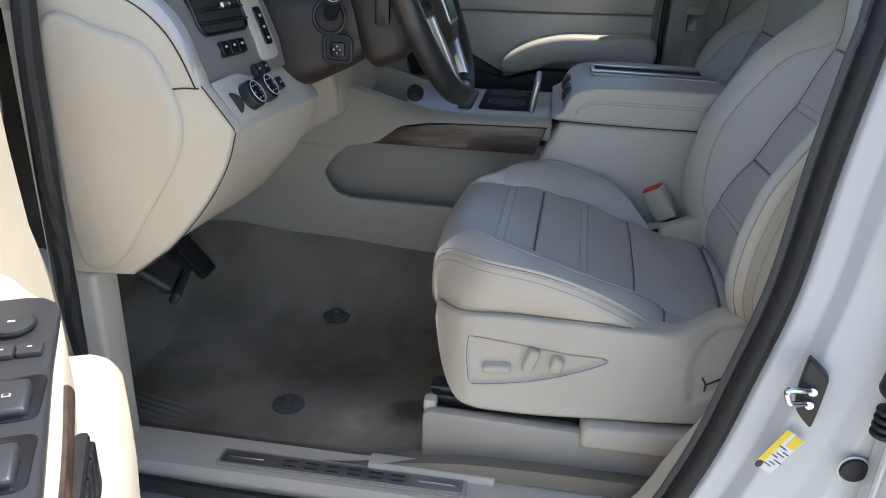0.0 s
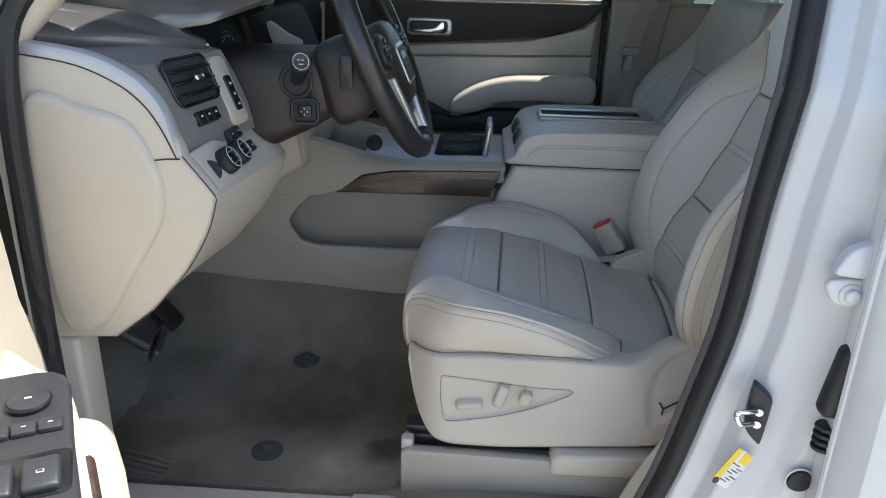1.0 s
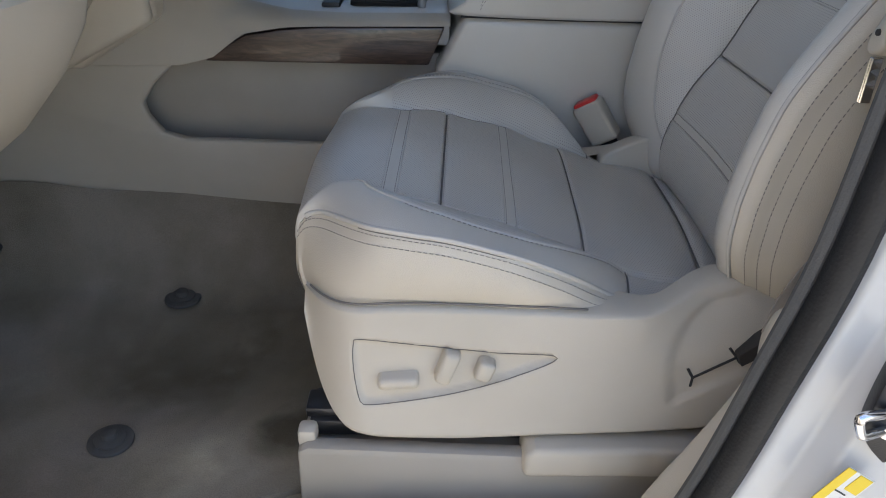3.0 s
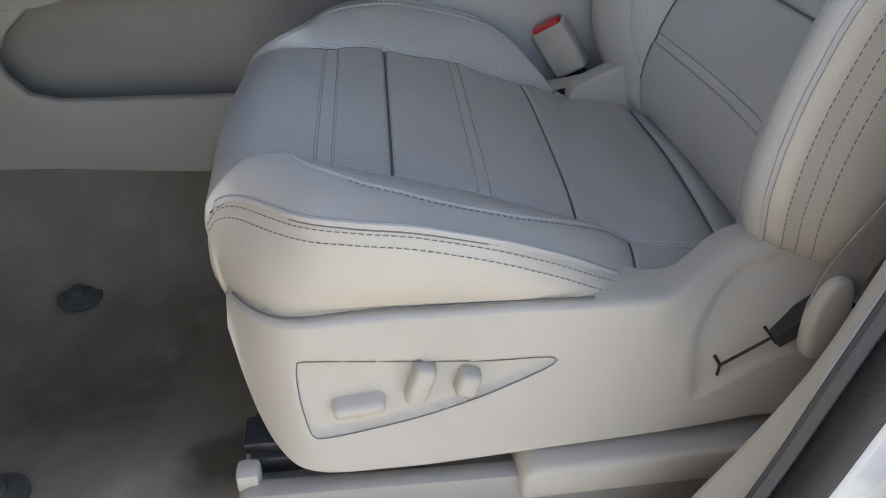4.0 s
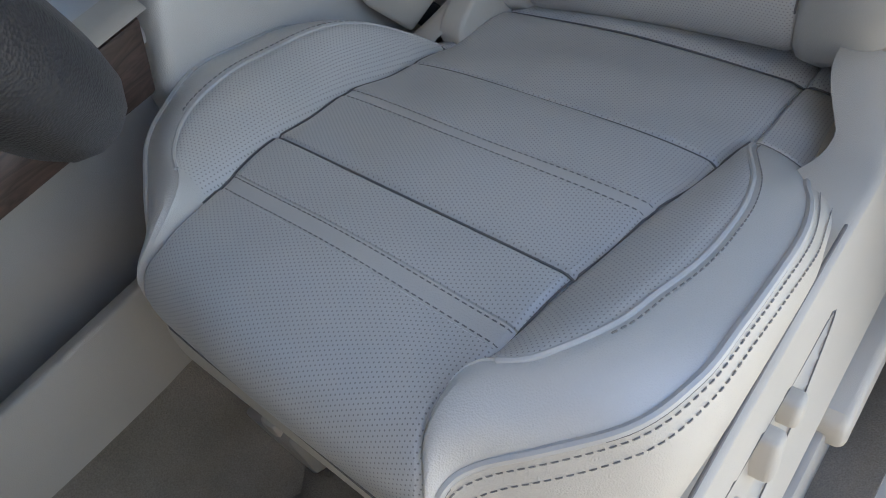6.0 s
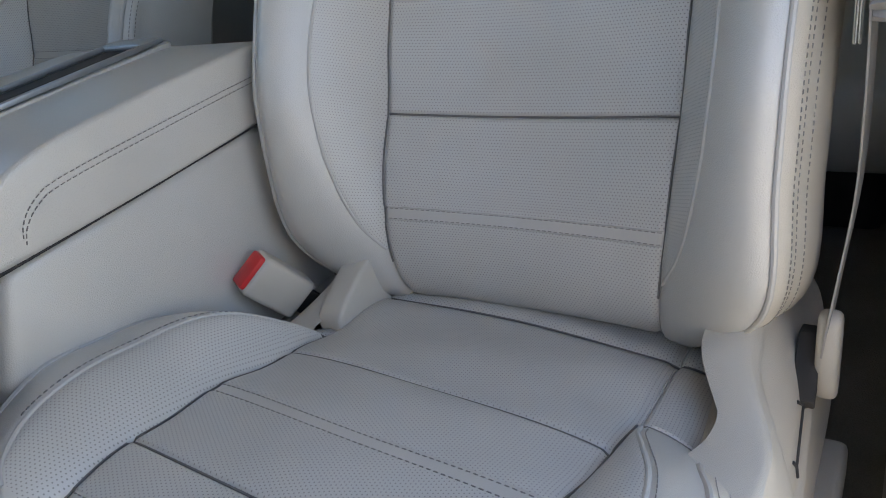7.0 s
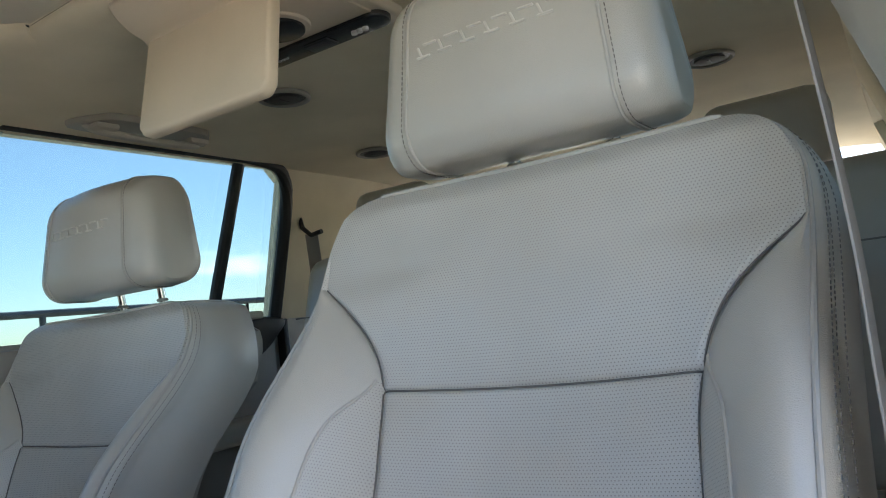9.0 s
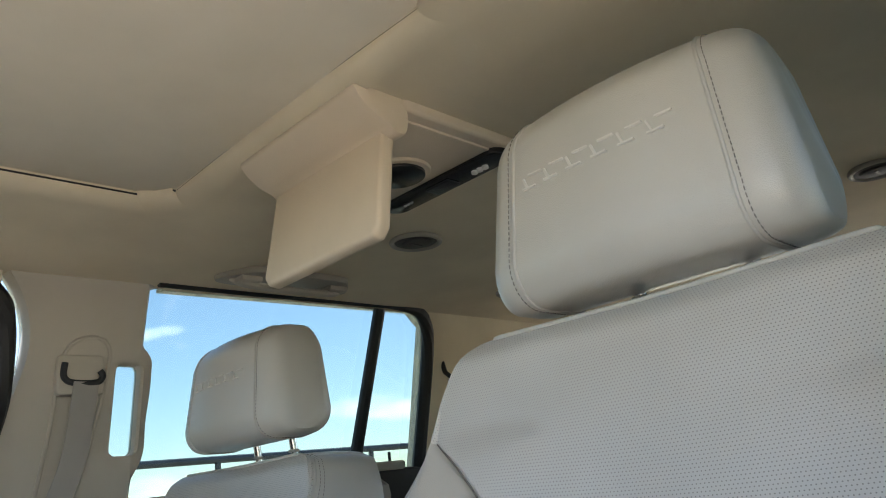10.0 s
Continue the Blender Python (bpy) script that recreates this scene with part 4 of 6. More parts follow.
for z in np.linspace(0.56, 1.88, 40):
    lean = max(0.0, z - 1.40) * 0.30
    x = bp_x(z)
    rings.append([(x + 0.022, -0.80 + lean, z), (x + 0.018, -0.845 + lean, z), (x + 0.028, -0.86 + lean, z), (x + 0.055, -0.862 + lean, z), (x + 0.065, -0.890 + lean, z), (x + 0.115, -0.905 + lean, z), (x + 0.135, -0.925 + lean, z), (x + 0.20, -0.930 + lean, z),
                  (x + 0.21, -0.84 + lean, z), (x + 0.12, -0.80 + lean, z)])
structure("pillar_driver", bevelled(loft(rings), 0.004, 2, 25), WHITE_PAINT, "white painted door pillar")
rings = []
for z in np.linspace(0.60, 1.86, 40):
    lean = max(0.0, z - 1.40) * 0.30
    q = min(1.0, max(0.0, (z - 0.74) / 0.22))
    x = bp_x(z) + 0.034 * q * q * (3 - 2 * q)
    rings.append([(x - 0.012, -0.790 + lean, z), (x - 0.006, -0.82 + lean, z), (x + 0.01, -0.838 + lean, z), (x + 0.14, -0.80 + lean, z), (x + 0.11, -0.768 + lean, z), (x + 0.03, -0.772 + lean, z)])
structure("pillar_trim_driver", bevelled(loft(rings), 0.006, 3, 25), PLASTIC, "beige plastic pillar trim beside the driver's seat")
structure("pillar_seal", tube([(bp_x(z) + 0.008, -0.852 + max(0.0, z - 1.40) * 0.30, z) for z in np.linspace(0.655, 1.86, 40)], 0.0130, 12, flat=1.3, up=(0, 1, 0)), RUBBER, "black rubber door seal along the pillar")
structure("seal_lip", tube([(bp_x(z) - 0.006, -0.838 + max(0.0, z - 1.40) * 0.30, z) for z in np.linspace(0.655, 1.86, 40)], 0.0065, 10), RUBBER_GREY, "dark grey inner lip of the door seal")

# roof headliner with a recessed sunroof shade
H_Y = curve_y([0, 0.3, 0.45, 0.56, 0.63, 0.68, 0.72], [1.856, 1.850, 1.844, 1.838, 1.832, 1.826, 1.820])


def roof_point(x, y):
    z = H_Y(abs(y)) - 0.05 * max(0.0, (x - 1.8)) ** 2 - 0.25 * max(0.0, -0.35 - x)
    return (x, y, z)


def in_roof(x, y):
    dx, dy = abs(x - 0.235) - 0.365, abs(y) - 0.280
    return math.hypot(max(dx, 0), max(dy, 0)) > 0.06


ceil_bm = sheet(roof_point, fine_steps(-0.27, 2.9, 0.03), [round(q, 4) for q in np.linspace(-0.72, 0.68, 72)], in_roof)
ceil = structure("ceiling", ceil_bm, HEADLINER, "beige fabric headliner")
edge = spline(rounded(0.84, 0.674, 0.07, 6, 0.235, 0.0), 120, closed=True)
rings = []
for q in np.linspace(0, 1, 8):
    a = q * math.pi / 2
    grow = 1.06 - 0.095 * math.sin(a)
    rings.append([(0.235 + (p[0] - 0.235) * grow, p[1] * grow, roof_point(p[0], p[1])[2] - 0.004 + 0.020 * (1 - math.cos(a))) for p in edge])
rings.append([(0.235 + (p[0] - 0.235) * 0.965, p[1] * 0.965, roof_point(p[0], p[1])[2] + 0.05) for p in edge])
structure("sunroof_frame", loft(list(zip(*rings)) and rings, caps=False), HEADLINER, "padded edge of the sunroof opening")
structure("sunroof_gap", tube([(0.235 + (p[0] - 0.235) * 0.972, p[1] * 0.972, roof_point(p[0], p[1])[2] + 0.0165) for p in edge], 0.0032, 6, closed=True), SEAM_DARK, "dark gap round the sunroof shade")
structure("sunroof_shade", slab(rounded(0.90, 0.72, 0.07, 6, 0.235, 0.0), "z", 1.870, 1.880, 0.002), SHADE_FABRIC, "closed beige sunroof shade panel")
structure("roof_skin", sheet(lambda x, y: (x, y, 1.965 - 0.10 * (abs(y) / 0.72) ** 3 - 0.35 * max(0, 0.1 - x)), list(np.linspace(-0.24, 3.0, 20)), list(np.linspace(-0.74, 0.74, 20)), back=(0, 0, 0.02)), WHITE_PAINT, "white roof skin")

# passenger side wall with its window openings
WY0, WY1 = 0.785, 0.672          # belt line and window top


def side_y(z):
    return WY0 + (WY1 - WY0) * (z - 1.42) / (1.80 - 1.42) if z > 1.42 else WY0


def wall_piece(name, poly, material, label, s=1, thick=0.05, bevel=0.004):
    """A piece of the side wall in x and z, leaning in above the belt line."""
    bm = bmesh.new()
    f = bm.faces.new([bm.verts.new((x, 0, z)) for x, z in poly])
    bmesh.ops.triangulate(bm, faces=[f])
    bmesh.ops.subdivide_edges(bm, edges=bm.edges, cuts=3, use_grid_fill=True)
    r = bmesh.ops.extrude_face_region(bm, geom=list(bm.faces))
    new_v = {g for g in r["geom"] if isinstance(g, bmesh.types.BMVert)}
    for v in bm.verts:
        v.co.y = s * (side_y(v.co.z) + (0.035 if s < 0 else 0) + (thick if v in new_v else 0))
    bmesh.ops.recalc_face_normals(bm, faces=bm.faces)
    return structure(name, bm, material, label)



# passenger side: lower wall, pillars, windows
wall_piece("wall_passenger", [(-0.75, 0.60), (2.9, 0.60), (2.9, 1.42), (-0.75, 1.42)], PLASTIC_GREY, "passenger side wall behind the trim", thick=0.10)
side_poly = {
    "rail_top_front": [(-0.62, 1.72), (-0.30, 1.80), (0.50, 1.80), (0.50, 1.86), (-0.62, 1.80)],
    "rail_top_rear": [(0.80, 1.826), (1.50, 1.832), (1.50, 1.87), (0.80, 1.87)],
    "rail_corner": [(1.50, 1.832), (1.545, 1.80), (2.05, 1.80), (2.05, 1.86), (1.50, 1.86)],
    "pillar_third": [(1.548, 1.80), (1.56, 1.42), (2.05, 1.42), (2.05, 1.80)],
    "pillar_rear": [(2.72, 1.42), (2.9, 1.42), (2.9, 1.86), (2.05, 1.86), (2.05, 1.80), (2.62, 1.79)],
    "pillar_front": [(-0.75, 1.42), (-0.62, 1.42), (-0.32, 1.80), (-0.30, 1.86), (-0.75, 1.62)],
}
for k, poly in side_poly.items():
    for side in (1, -1):
        wall_piece(k if side > 0 else k + "_driver", poly, HEADLINER, "beige trim round the side windows", side)
structure("pillar_a_trim", tube(spline([(-0.56, -0.79, 1.36), (-0.50, -0.775, 1.44), (-0.36, -0.74, 1.58), (-0.12, -0.69, 1.76)], 24), 0.035, 12, flat=0.6), CREAM_TRIM, "cream trim of the front pillar")
wall_piece("rail_door_driver", [(0.50, 1.80), (0.80, 1.818), (0.80, 1.86), (0.50, 1.86)], HEADLINER, "beige trim above the driver's door", -1)

# passenger pillar trim with a slot that shows the sky
P_A = curve_y([1.42, 1.505, 1.60, 1.69, 1.725, 1.765, 1.80, 1.836], [0.50, 0.516, 0.534, 0.553, 0.552, 0.542, 0.525, 0.50])
P_B = curve_y([1.42, 1.445, 1.476, 1.572, 1.6585, 1.685, 1.70, 1.722, 1.745, 1.762, 1.79, 1.812, 1.827, 1.836], [0.71, 0.765, 0.788, 0.795, 0.795, 0.792, 0.782, 0.755, 0.737, 0.731, 0.738, 0.757, 0.780, 0.81])
SLOT = (1.503, 1.674)
bm = bmesh.new()
cols = []
zs = sorted(set(np.round(np.linspace(1.42, 1.836, 62), 4)) | {SLOT[0], SLOT[1]})
for z in zs:
    a, b = float(P_A(z)), float(P_B(z))
    t = min(1.0, max(0.0, (z - SLOT[0]) / (SLOT[1] - SLOT[0])))
    end = min(1.0, max(0.0, min(z - SLOT[0], SLOT[1] - z)) / 0.014)
    inset = 0.010 * (1 - math.sqrt(max(0.0, 1 - (1 - end) ** 2)))
    s0, s1 = 0.726 - 0.006 * t + inset, 0.777 - 0.008 * t - inset
    xs = [a, a + 0.006, a + (s0 - a) * 0.35, a + (s0 - a) * 0.7, s0 - 0.006, s0, s1, s1 + 0.005, max(b, s1 + 0.012)]
    cols.append([bm.verts.new((x, side_y(z) + (0.012 if i in (0, 8) else 0.004 if i in (5, 6) and SLOT[0] <= z <= SLOT[1] else 0.0), z)) for i, x in enumerate(xs)])
for r in range(len(zs) - 1):
    for i in range(8):
        if i == 5 and zs[r] >= SLOT[0] and zs[r + 1] <= SLOT[1]:
            continue
        bm.faces.new((cols[r][i], cols[r][i + 1], cols[r + 1][i + 1], cols[r + 1][i]))
r = bmesh.ops.extrude_face_region(bm, geom=list(bm.faces))
bmesh.ops.translate(bm, vec=(0, 0.03, 0), verts=[g for g in r["geom"] if isinstance(g, bmesh.types.BMVert)])
bmesh.ops.recalc_face_normals(bm, faces=bm.faces)
structure("pillar_passenger", bm, PLASTIC, "beige plastic pillar trim with a long slot")
wall_piece("wall_driver_rear", [(1.62, 0.60), (2.9, 0.60), (2.9, 1.42), (1.62, 1.42)], PLASTIC_GREY, "driver side wall behind the rear door", -1, thick=0.10)
structure("pillar_a_driver", tube([(-0.585, -0.86, 0.60), (-0.585, -0.86, 1.20), (-0.565, -0.855, 1.44), (-0.40, -0.80, 1.64), (-0.12, -0.74, 1.83)], 0.036, 12), WHITE_PAINT, "white front door pillar")
structure("roof_rail_driver", tube([(-0.10, -0.765, 1.84), (0.4, -0.80, 1.885), (1.5, -0.80, 1.885), (2.9, -0.79, 1.84)], 0.045, 12), WHITE_PAINT, "white roof rail above the doors")
structure("back_wall", box((2.92, 0, 1.0), (0.05, 1.56, 0.86), 0.01), PLASTIC_GREY, "tailgate trim")
structure("firewall", box((-0.98, 0, 1.0), (0.05, 1.56, 0.80), 0.01), CARPET, "dark firewall under the dash")
# out of view; added as a reflector to brighten the headliner
structure("hood", slab([(-2.2, 1.05), (-2.15, 1.12), (-1.7, 1.19), (-0.98, 1.25), (-0.98, 1.05)], "y", -0.86, 0.86, 0.03, 3), WHITE_PAINT, "unseen white hood added to bounce sunlight through the windscreen")
structure("cowl", box((-0.80, 0, 1.33), (0.30, 1.5, 0.10), 0.02), BLACK, "dark dash top under the windscreen")


def pane(name, poly, material, label, s=1, off=0.025):
    bm = bmesh.new()
    bm.faces.new([bm.verts.new((x, s * (side_y(z) + off + (0.035 if s < 0 else 0)), z)) for x, z in poly])
    r = bmesh.ops.extrude_face_region(bm, geom=list(bm.faces))
    bmesh.ops.translate(bm, vec=(0, s * 0.004, 0), verts=[g for g in r["geom"] if isinstance(g, bmesh.types.BMVert)])
    ob = structure(name, bm, material, label, False)
    ob.visible_shadow = material is GLASS_DARK
    return ob


pane("window_1", [(0.70, 1.41), (1.57, 1.41), (1.57, 1.83), (0.70, 1.83)], GLASS_DARK, "tinted rear door window")
pane("window_2", [(-0.62, 1.41), (0.55, 1.41), (0.55, 1.83), (-0.30, 1.83)], GLASS, "clear front passenger window")
pane("window_3", [(2.03, 1.41), (2.75, 1.41), (2.66, 1.82), (2.03, 1.82)], GLASS_DARK, "tinted rear quarter window")
pane("window_5", [(0.64, 1.41), (1.57, 1.41), (1.57, 1.83), (0.66, 1.83)], GLASS_DARK, "tinted rear door window", -1)
pane("window_4", [(2.03, 1.41), (2.75, 1.41), (2.66, 1.82), (2.03, 1.82)], GLASS_DARK, "tinted rear quarter window", -1)
for loop_pts, r0, r1 in (([(0.78, 1.829), (1.0, 1.829), (1.30, 1.831), (1.48, 1.830), (1.530, 1.80), (1.548, 1.74), (1.552, 1.60), (1.552, 1.42)], 0.007, 0.018), ([(0.30, 1.812), (0.44, 1.808), (0.49, 1.79), (0.515, 1.74), (0.522, 1.62), (0.505, 1.50), (0.495, 1.40)], 0.016, 0.018)):
    pts = [(x, side_y(z) - 0.006, z) for x, z in spline(loop_pts, 50)]
    structure("window_seal", tube(pts, [r0 if q < 26 else r1 if q > 32 else r0 + (r1 - r0) * (q - 26) / 6 for q in range(50)], 10), RUBBER, "black rubber seal round the side window")
structure("window_divider", tube([(1.335, side_y(1.41) + 0.006, 1.41), (1.375, side_y(1.825) + 0.006, 1.825)], 0.016, 10), BLACK, "black bar between the rear door panes")
structure("windscreen", (lambda: (lambda b: b)(sheet(lambda u, v: (-0.75 + 0.55 * v, u * (0.74 - 0.06 * v), 1.36 + 0.46 * v), [-1, -0.5, 0, 0.5, 1], [0, 0.5, 1], back=(0, 0, 0.004))))(), GLASS, "windscreen", False).visible_shadow = False

# passenger belt, ring and slot
belt_p = thing("seat_belt", "beige seat belt with black guide ring on the pillar", "seat belt", at=(0.65, 0.70, 1.65))
ring_y = side_y(1.65)
part("guide_plate", slab(rounded(0.085, 0.075, 0.01, 5, 0.0, 0.0), "y", ring_y - 0.70 - 0.018, ring_y - 0.70 + 0.004, 0.004, 3), PLASTIC, belt_p)
part("guide_ring", tube([(x, ring_y - 0.70 - 0.026, z) for x, z in spline([(-0.032, 0.020), (-0.034, -0.004), (-0.02, -0.016), (0.024, -0.016), (0.036, -0.004), (0.030, 0.006)], 30)], 0.006, 10, up=(0, 1, 0)), BLACK, belt_p, "glossy black guide ring")


def ribbon(pts, width, side, thick=0.0016):
    """A flat strap along the points; side is the way of its width."""
    rings = []
    for q, p in enumerate(pts):
        s = Vector(side[q] if isinstance(side, list) else side).normalized() * width / 2
        t = (Vector(pts[min(q + 1, len(pts) - 1)]) - Vector(pts[max(q - 1, 0)])).normalized()
        n = t.cross(s.normalized()) * thick
        rings.append([Vector(p) - s, Vector(p) + s, Vector(p) + s + n, Vector(p) - s + n])
    return loft(rings)


part("webbing", ribbon([(p[0] - 0.65, p[1] - 0.70, p[2] - 1.65) for p in spline([(0.655, ring_y - 0.03, 1.635), (0.645, side_y(1.5) - 0.05, 1.50), (0.60, side_y(1.4) - 0.085, 1.38), (0.575, 0.655, 1.28), (0.565, 0.65, 1.10), (0.56, 0.66, 0.80)], 30)], 0.047, (1, 0.1, 0)), WEBBING, belt_p)
part("tongue", box((-0.085, -0.058, -0.37), (0.055, 0.016, 0.026), 0.005, 2), PLASTIC_GREY, belt_p)
part("tongue_plate", box((-0.092, -0.062, -0.405), (0.028, 0.005, 0.05), 0.002, 1), CHROME, belt_p)
structure("pillar_trim_edge", tube([(x, side_y(z) - 0.001, z) for x, z in spline([(0.60, 1.42), (0.612, 1.55), (0.625, 1.70), (0.70, 1.705), (0.69, 1.55), (0.665, 1.42)], 40)], 0.004, 8), PLASTIC, "raised edge on the pillar trim")

# passenger's front door lining
p_door = thing("door_lining", "grey and beige passenger door lining with armrest", "door", at=(0.1, 0.78, 1.1))


def pd(name, poly, y0, y1, material, label="", bevel=0.006):
    return part(name, slab([(x - 0.1, z - 1.1) for x, z in poly], "y", y0 - 0.78, y1 - 0.78, bevel, 3), material, p_door, label)


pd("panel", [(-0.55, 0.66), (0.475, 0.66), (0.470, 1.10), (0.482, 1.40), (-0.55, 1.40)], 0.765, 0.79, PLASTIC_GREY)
pd("upper_pad", spline([(-0.50, 1.268), (-0.20, 1.272), (0.25, 1.30), (0.36, 1.318), (0.43, 1.345), (0.468, 1.385), (0.47, 1.41), (0.0, 1.41), (-0.50, 1.41)], 60, closed=True), 0.742, 0.77, DARK_BROWN, "dark brown padded top of the door")
pd("middle_pad", [(-0.50, 1.226), (0.46, 1.250), (0.47, 1.37), (0.43, 1.335), (0.25, 1.292), (-0.2, 1.264), (-0.5, 1.26)], 0.750, 0.768, LEATHER)
pd("lower_pad", [(-0.50, 0.98), (0.46, 1.02), (0.462, 1.246), (-0.50, 1.222)], 0.752, 0.768, LEATHER)
pd("armrest", spline([(0.0, 1.075), (0.02, 1.112), (0.07, 1.145), (0.13, 1.168), (0.20, 1.182), (0.30, 1.186), (0.455, 1.190), (0.46, 1.105), (0.30, 1.108), (0.17, 1.098), (0.10, 1.070), (0.03, 1.060)], 70, closed=True), 0.660, 0.757, LEATHER, "grey leather armrest", 0.016)
pd("map_pocket", [(-0.10, 0.99), (0.46, 1.005), (0.46, 1.075), (0.14, 1.07), (0.02, 1.035), (-0.08, 1.055)], 0.70, 0.757, BLACK, "dark map pocket", 0.008)
pd("speaker_panel", [(-0.32, 1.10), (-0.10, 1.10), (0.01, 1.045), (-0.02, 1.02), (-0.30, 1.02)], 0.725, 0.757, BLACK, "", 0.012)
pd("handle_bezel", rounded(0.15, 0.056, 0.016, 5, -0.075, 1.328), 0.735, 0.745, SATIN_SILVER)
pd("handle_cup", rounded(0.128, 0.040, 0.012, 5, -0.078, 1.328), 0.7335, 0.742, BLACK)
pd("handle", spline([(-0.12, 1.318), (-0.06, 1.325), (-0.035, 1.345), (-0.025, 1.338), (-0.03, 1.318), (-0.06, 1.309), (-0.12, 1.308)], 30, closed=True), 0.722, 0.736, CHROME, "chrome door handle", 0.003)
structure("door_gap", box((0.493, 0.765, 1.05), (0.012, 0.03, 0.74), 0.004), RUBBER, "dark gap at the rear of the passenger door")
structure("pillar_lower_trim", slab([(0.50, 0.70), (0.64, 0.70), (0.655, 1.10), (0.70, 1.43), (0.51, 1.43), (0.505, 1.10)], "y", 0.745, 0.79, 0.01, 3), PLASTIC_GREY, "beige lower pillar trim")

# rear door linings
for side in (1, -1):
    r_door = thing("rear_door_lining", "grey rear door lining with armrest in shade", "door", at=(1.1, 0.78 if side > 0 else -0.845, 1.1))
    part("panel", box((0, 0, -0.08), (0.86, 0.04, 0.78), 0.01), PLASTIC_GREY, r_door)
    part("upper_pad", slab(spline([(0.05, 0.20), (0.20, 0.20), (0.33, 0.22), (0.42, 0.28), (0.42, 0.325), (0.0, 0.325)], 40, closed=True), "y", -0.05, -0.018, 0.008, 3), DARK_BROWN, r_door)
    part("armrest", box((0.05, -0.06, 0.05), (0.62, 0.08, 0.06), 0.02, 3), LEATHER, r_door)
    part("lock_bezel", box((0.30, -0.035, 0.335), (0.12, 0.05, 0.022), 0.008, 3), PLASTIC, r_door)
    part("lock_knob", cyl((0.33, -0.03, 0.355), 0.004, 0.03), BLACK, r_door)
    r_door.rotation_euler = (0, 0, 0 if side > 0 else math.pi)
structure("rear_gap", box((1.57, 0.77, 1.05), (0.02, 0.03, 0.74), 0.004), RUBBER, "dark gap at the rear of the rear door")

# second row captain seats and rear bench, simple padded forms in shade


def row_seat(name, label, x, y, wide, high, group):
    t = thing(name, label, "car seat", group, at=(x, y, 0.70))

    def pad(pname, sx, sy, sz, c, lean, bevel):
        return part(pname, box(c, (sx, sy, sz), bevel, 4, (0, lean, 0)), LEATHER, t)

    pad("cushion", 0.50, wide, 0.16, (-0.16, 0, 0.20), -6, 0.05)
    pad("backrest", 0.14, wide, high, (0.16, 0, 0.28 + high / 2), 17, 0.055)
    part("headrest", box((0.30, 0, 0.36 + high), (0.10, 0.25, 0.17), 0.04, 4, (0, 10, 0)), LEATHER, t)
    for s in (-1, 1):
        part("post", tube([(0.265, s * 0.05, 0.22 + high), (0.285, s * 0.05, 0.32 + high)], 0.006, 8), CHROME, t)
    part("base", box((-0.10, 0, 0.04), (0.40, wide * 0.7, 0.16), 0.02), BLACK, t)
    part("seam", tube([(0.10 + 0.0, w, 0.28 + high * 0.72) for w in np.linspace(-wide * 0.45, wide * 0.45, 6)], 0.002, 6), THREAD, t)
    return t


row_seat("second_row_chair", "grey leather second row seat in shade", 1.42, -0.53, 0.56, 0.60, "second row seats")
row_seat("second_row_chair", "grey leather second row seat in shade", 1.42, 0.44, 0.50, 0.60, "second row seats")
row_seat("third_row_bench", "grey leather third row bench in shade", 2.35, 0.0, 1.15, 0.50, "third row")

# hook and belt at the rear passenger pillar
hook = thing("belt_guide", "black belt guide with beige webbing on the rear pillar", "seat belt", at=(1.62, 0.68, 1.68))
part("guide", tube([(0, 0.03, 0.03), (0.0, 0.02, -0.01), (0.0, -0.01, -0.035), (0.0, -0.05, -0.03)], 0.007, 8), BLACK, hook)
part("webbing", ribbon([(0.0, -0.01, -0.03), (0.01, -0.012, -0.25), (0.02, -0.012, -0.60)], 0.047, (0, 1, 0)), WEBBING, hook)

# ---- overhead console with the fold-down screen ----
over = thing("overhead_console", "beige roof console with folded-down rear screen and black switch strip", "roof console", at=(0.80, 0.0, 1.88))


def ov(name, bm, material, label="", parent=None):
    bmesh.ops.translate(bm, vec=(-0.80, 0, -1.88), verts=bm.verts)
    return part(name, bm, material, parent or over, label)


ov("base_plate", slab(rounded(0.265, 0.285, 0.02, 5, 0.862, 0.0), "z", 1.838, 1.872, 0.006, 3), CREAM_TRIM_BOUNCE)
ov("plate_inset", slab(rounded(0.235, 0.245, 0.015, 5, 0.862, 0.0), "z", 1.8345, 1.85, 0.002), CREAM_TRIM_BOUNCE)
cowl = [(0.664, 1.856), (0.667, 1.838), (0.690, 1.820), (0.712, 1.812), (0.722, 1.803), (0.742, 1.806), (0.748, 1.838), (0.730, 1.862)]
ov("hinge_cowl", slab(spline([(a, b) for a, b in cowl], 40, closed=True), "y", -0.140, 0.130, 0.004, 2), CREAM_TRIM_BOUNCE, "rounded cream hinge cover")
scr = [(-0.126, 0.0), (-0.126, -0.135), (-0.116, -0.149), (0.116, -0.149), (0.128, -0.135), (0.120, 0.0), (0.066, 0.0), (0.058, 0.010), (-0.052, 0.010), (-0.060, 0.0)]
bm = slab(scr, "x", 0.0, 0.022, 0.006, 3)
bmesh.ops.transform(bm, matrix=Matrix.Translation((0.716, 0.004, 1.814)) @ Euler((0, radians(10), 0)).to_matrix().to_4x4(), verts=bm.verts)
lid = ov("screen_lid", bm, CREAM_TRIM_BOUNCE, "cream back of the hanging screen")
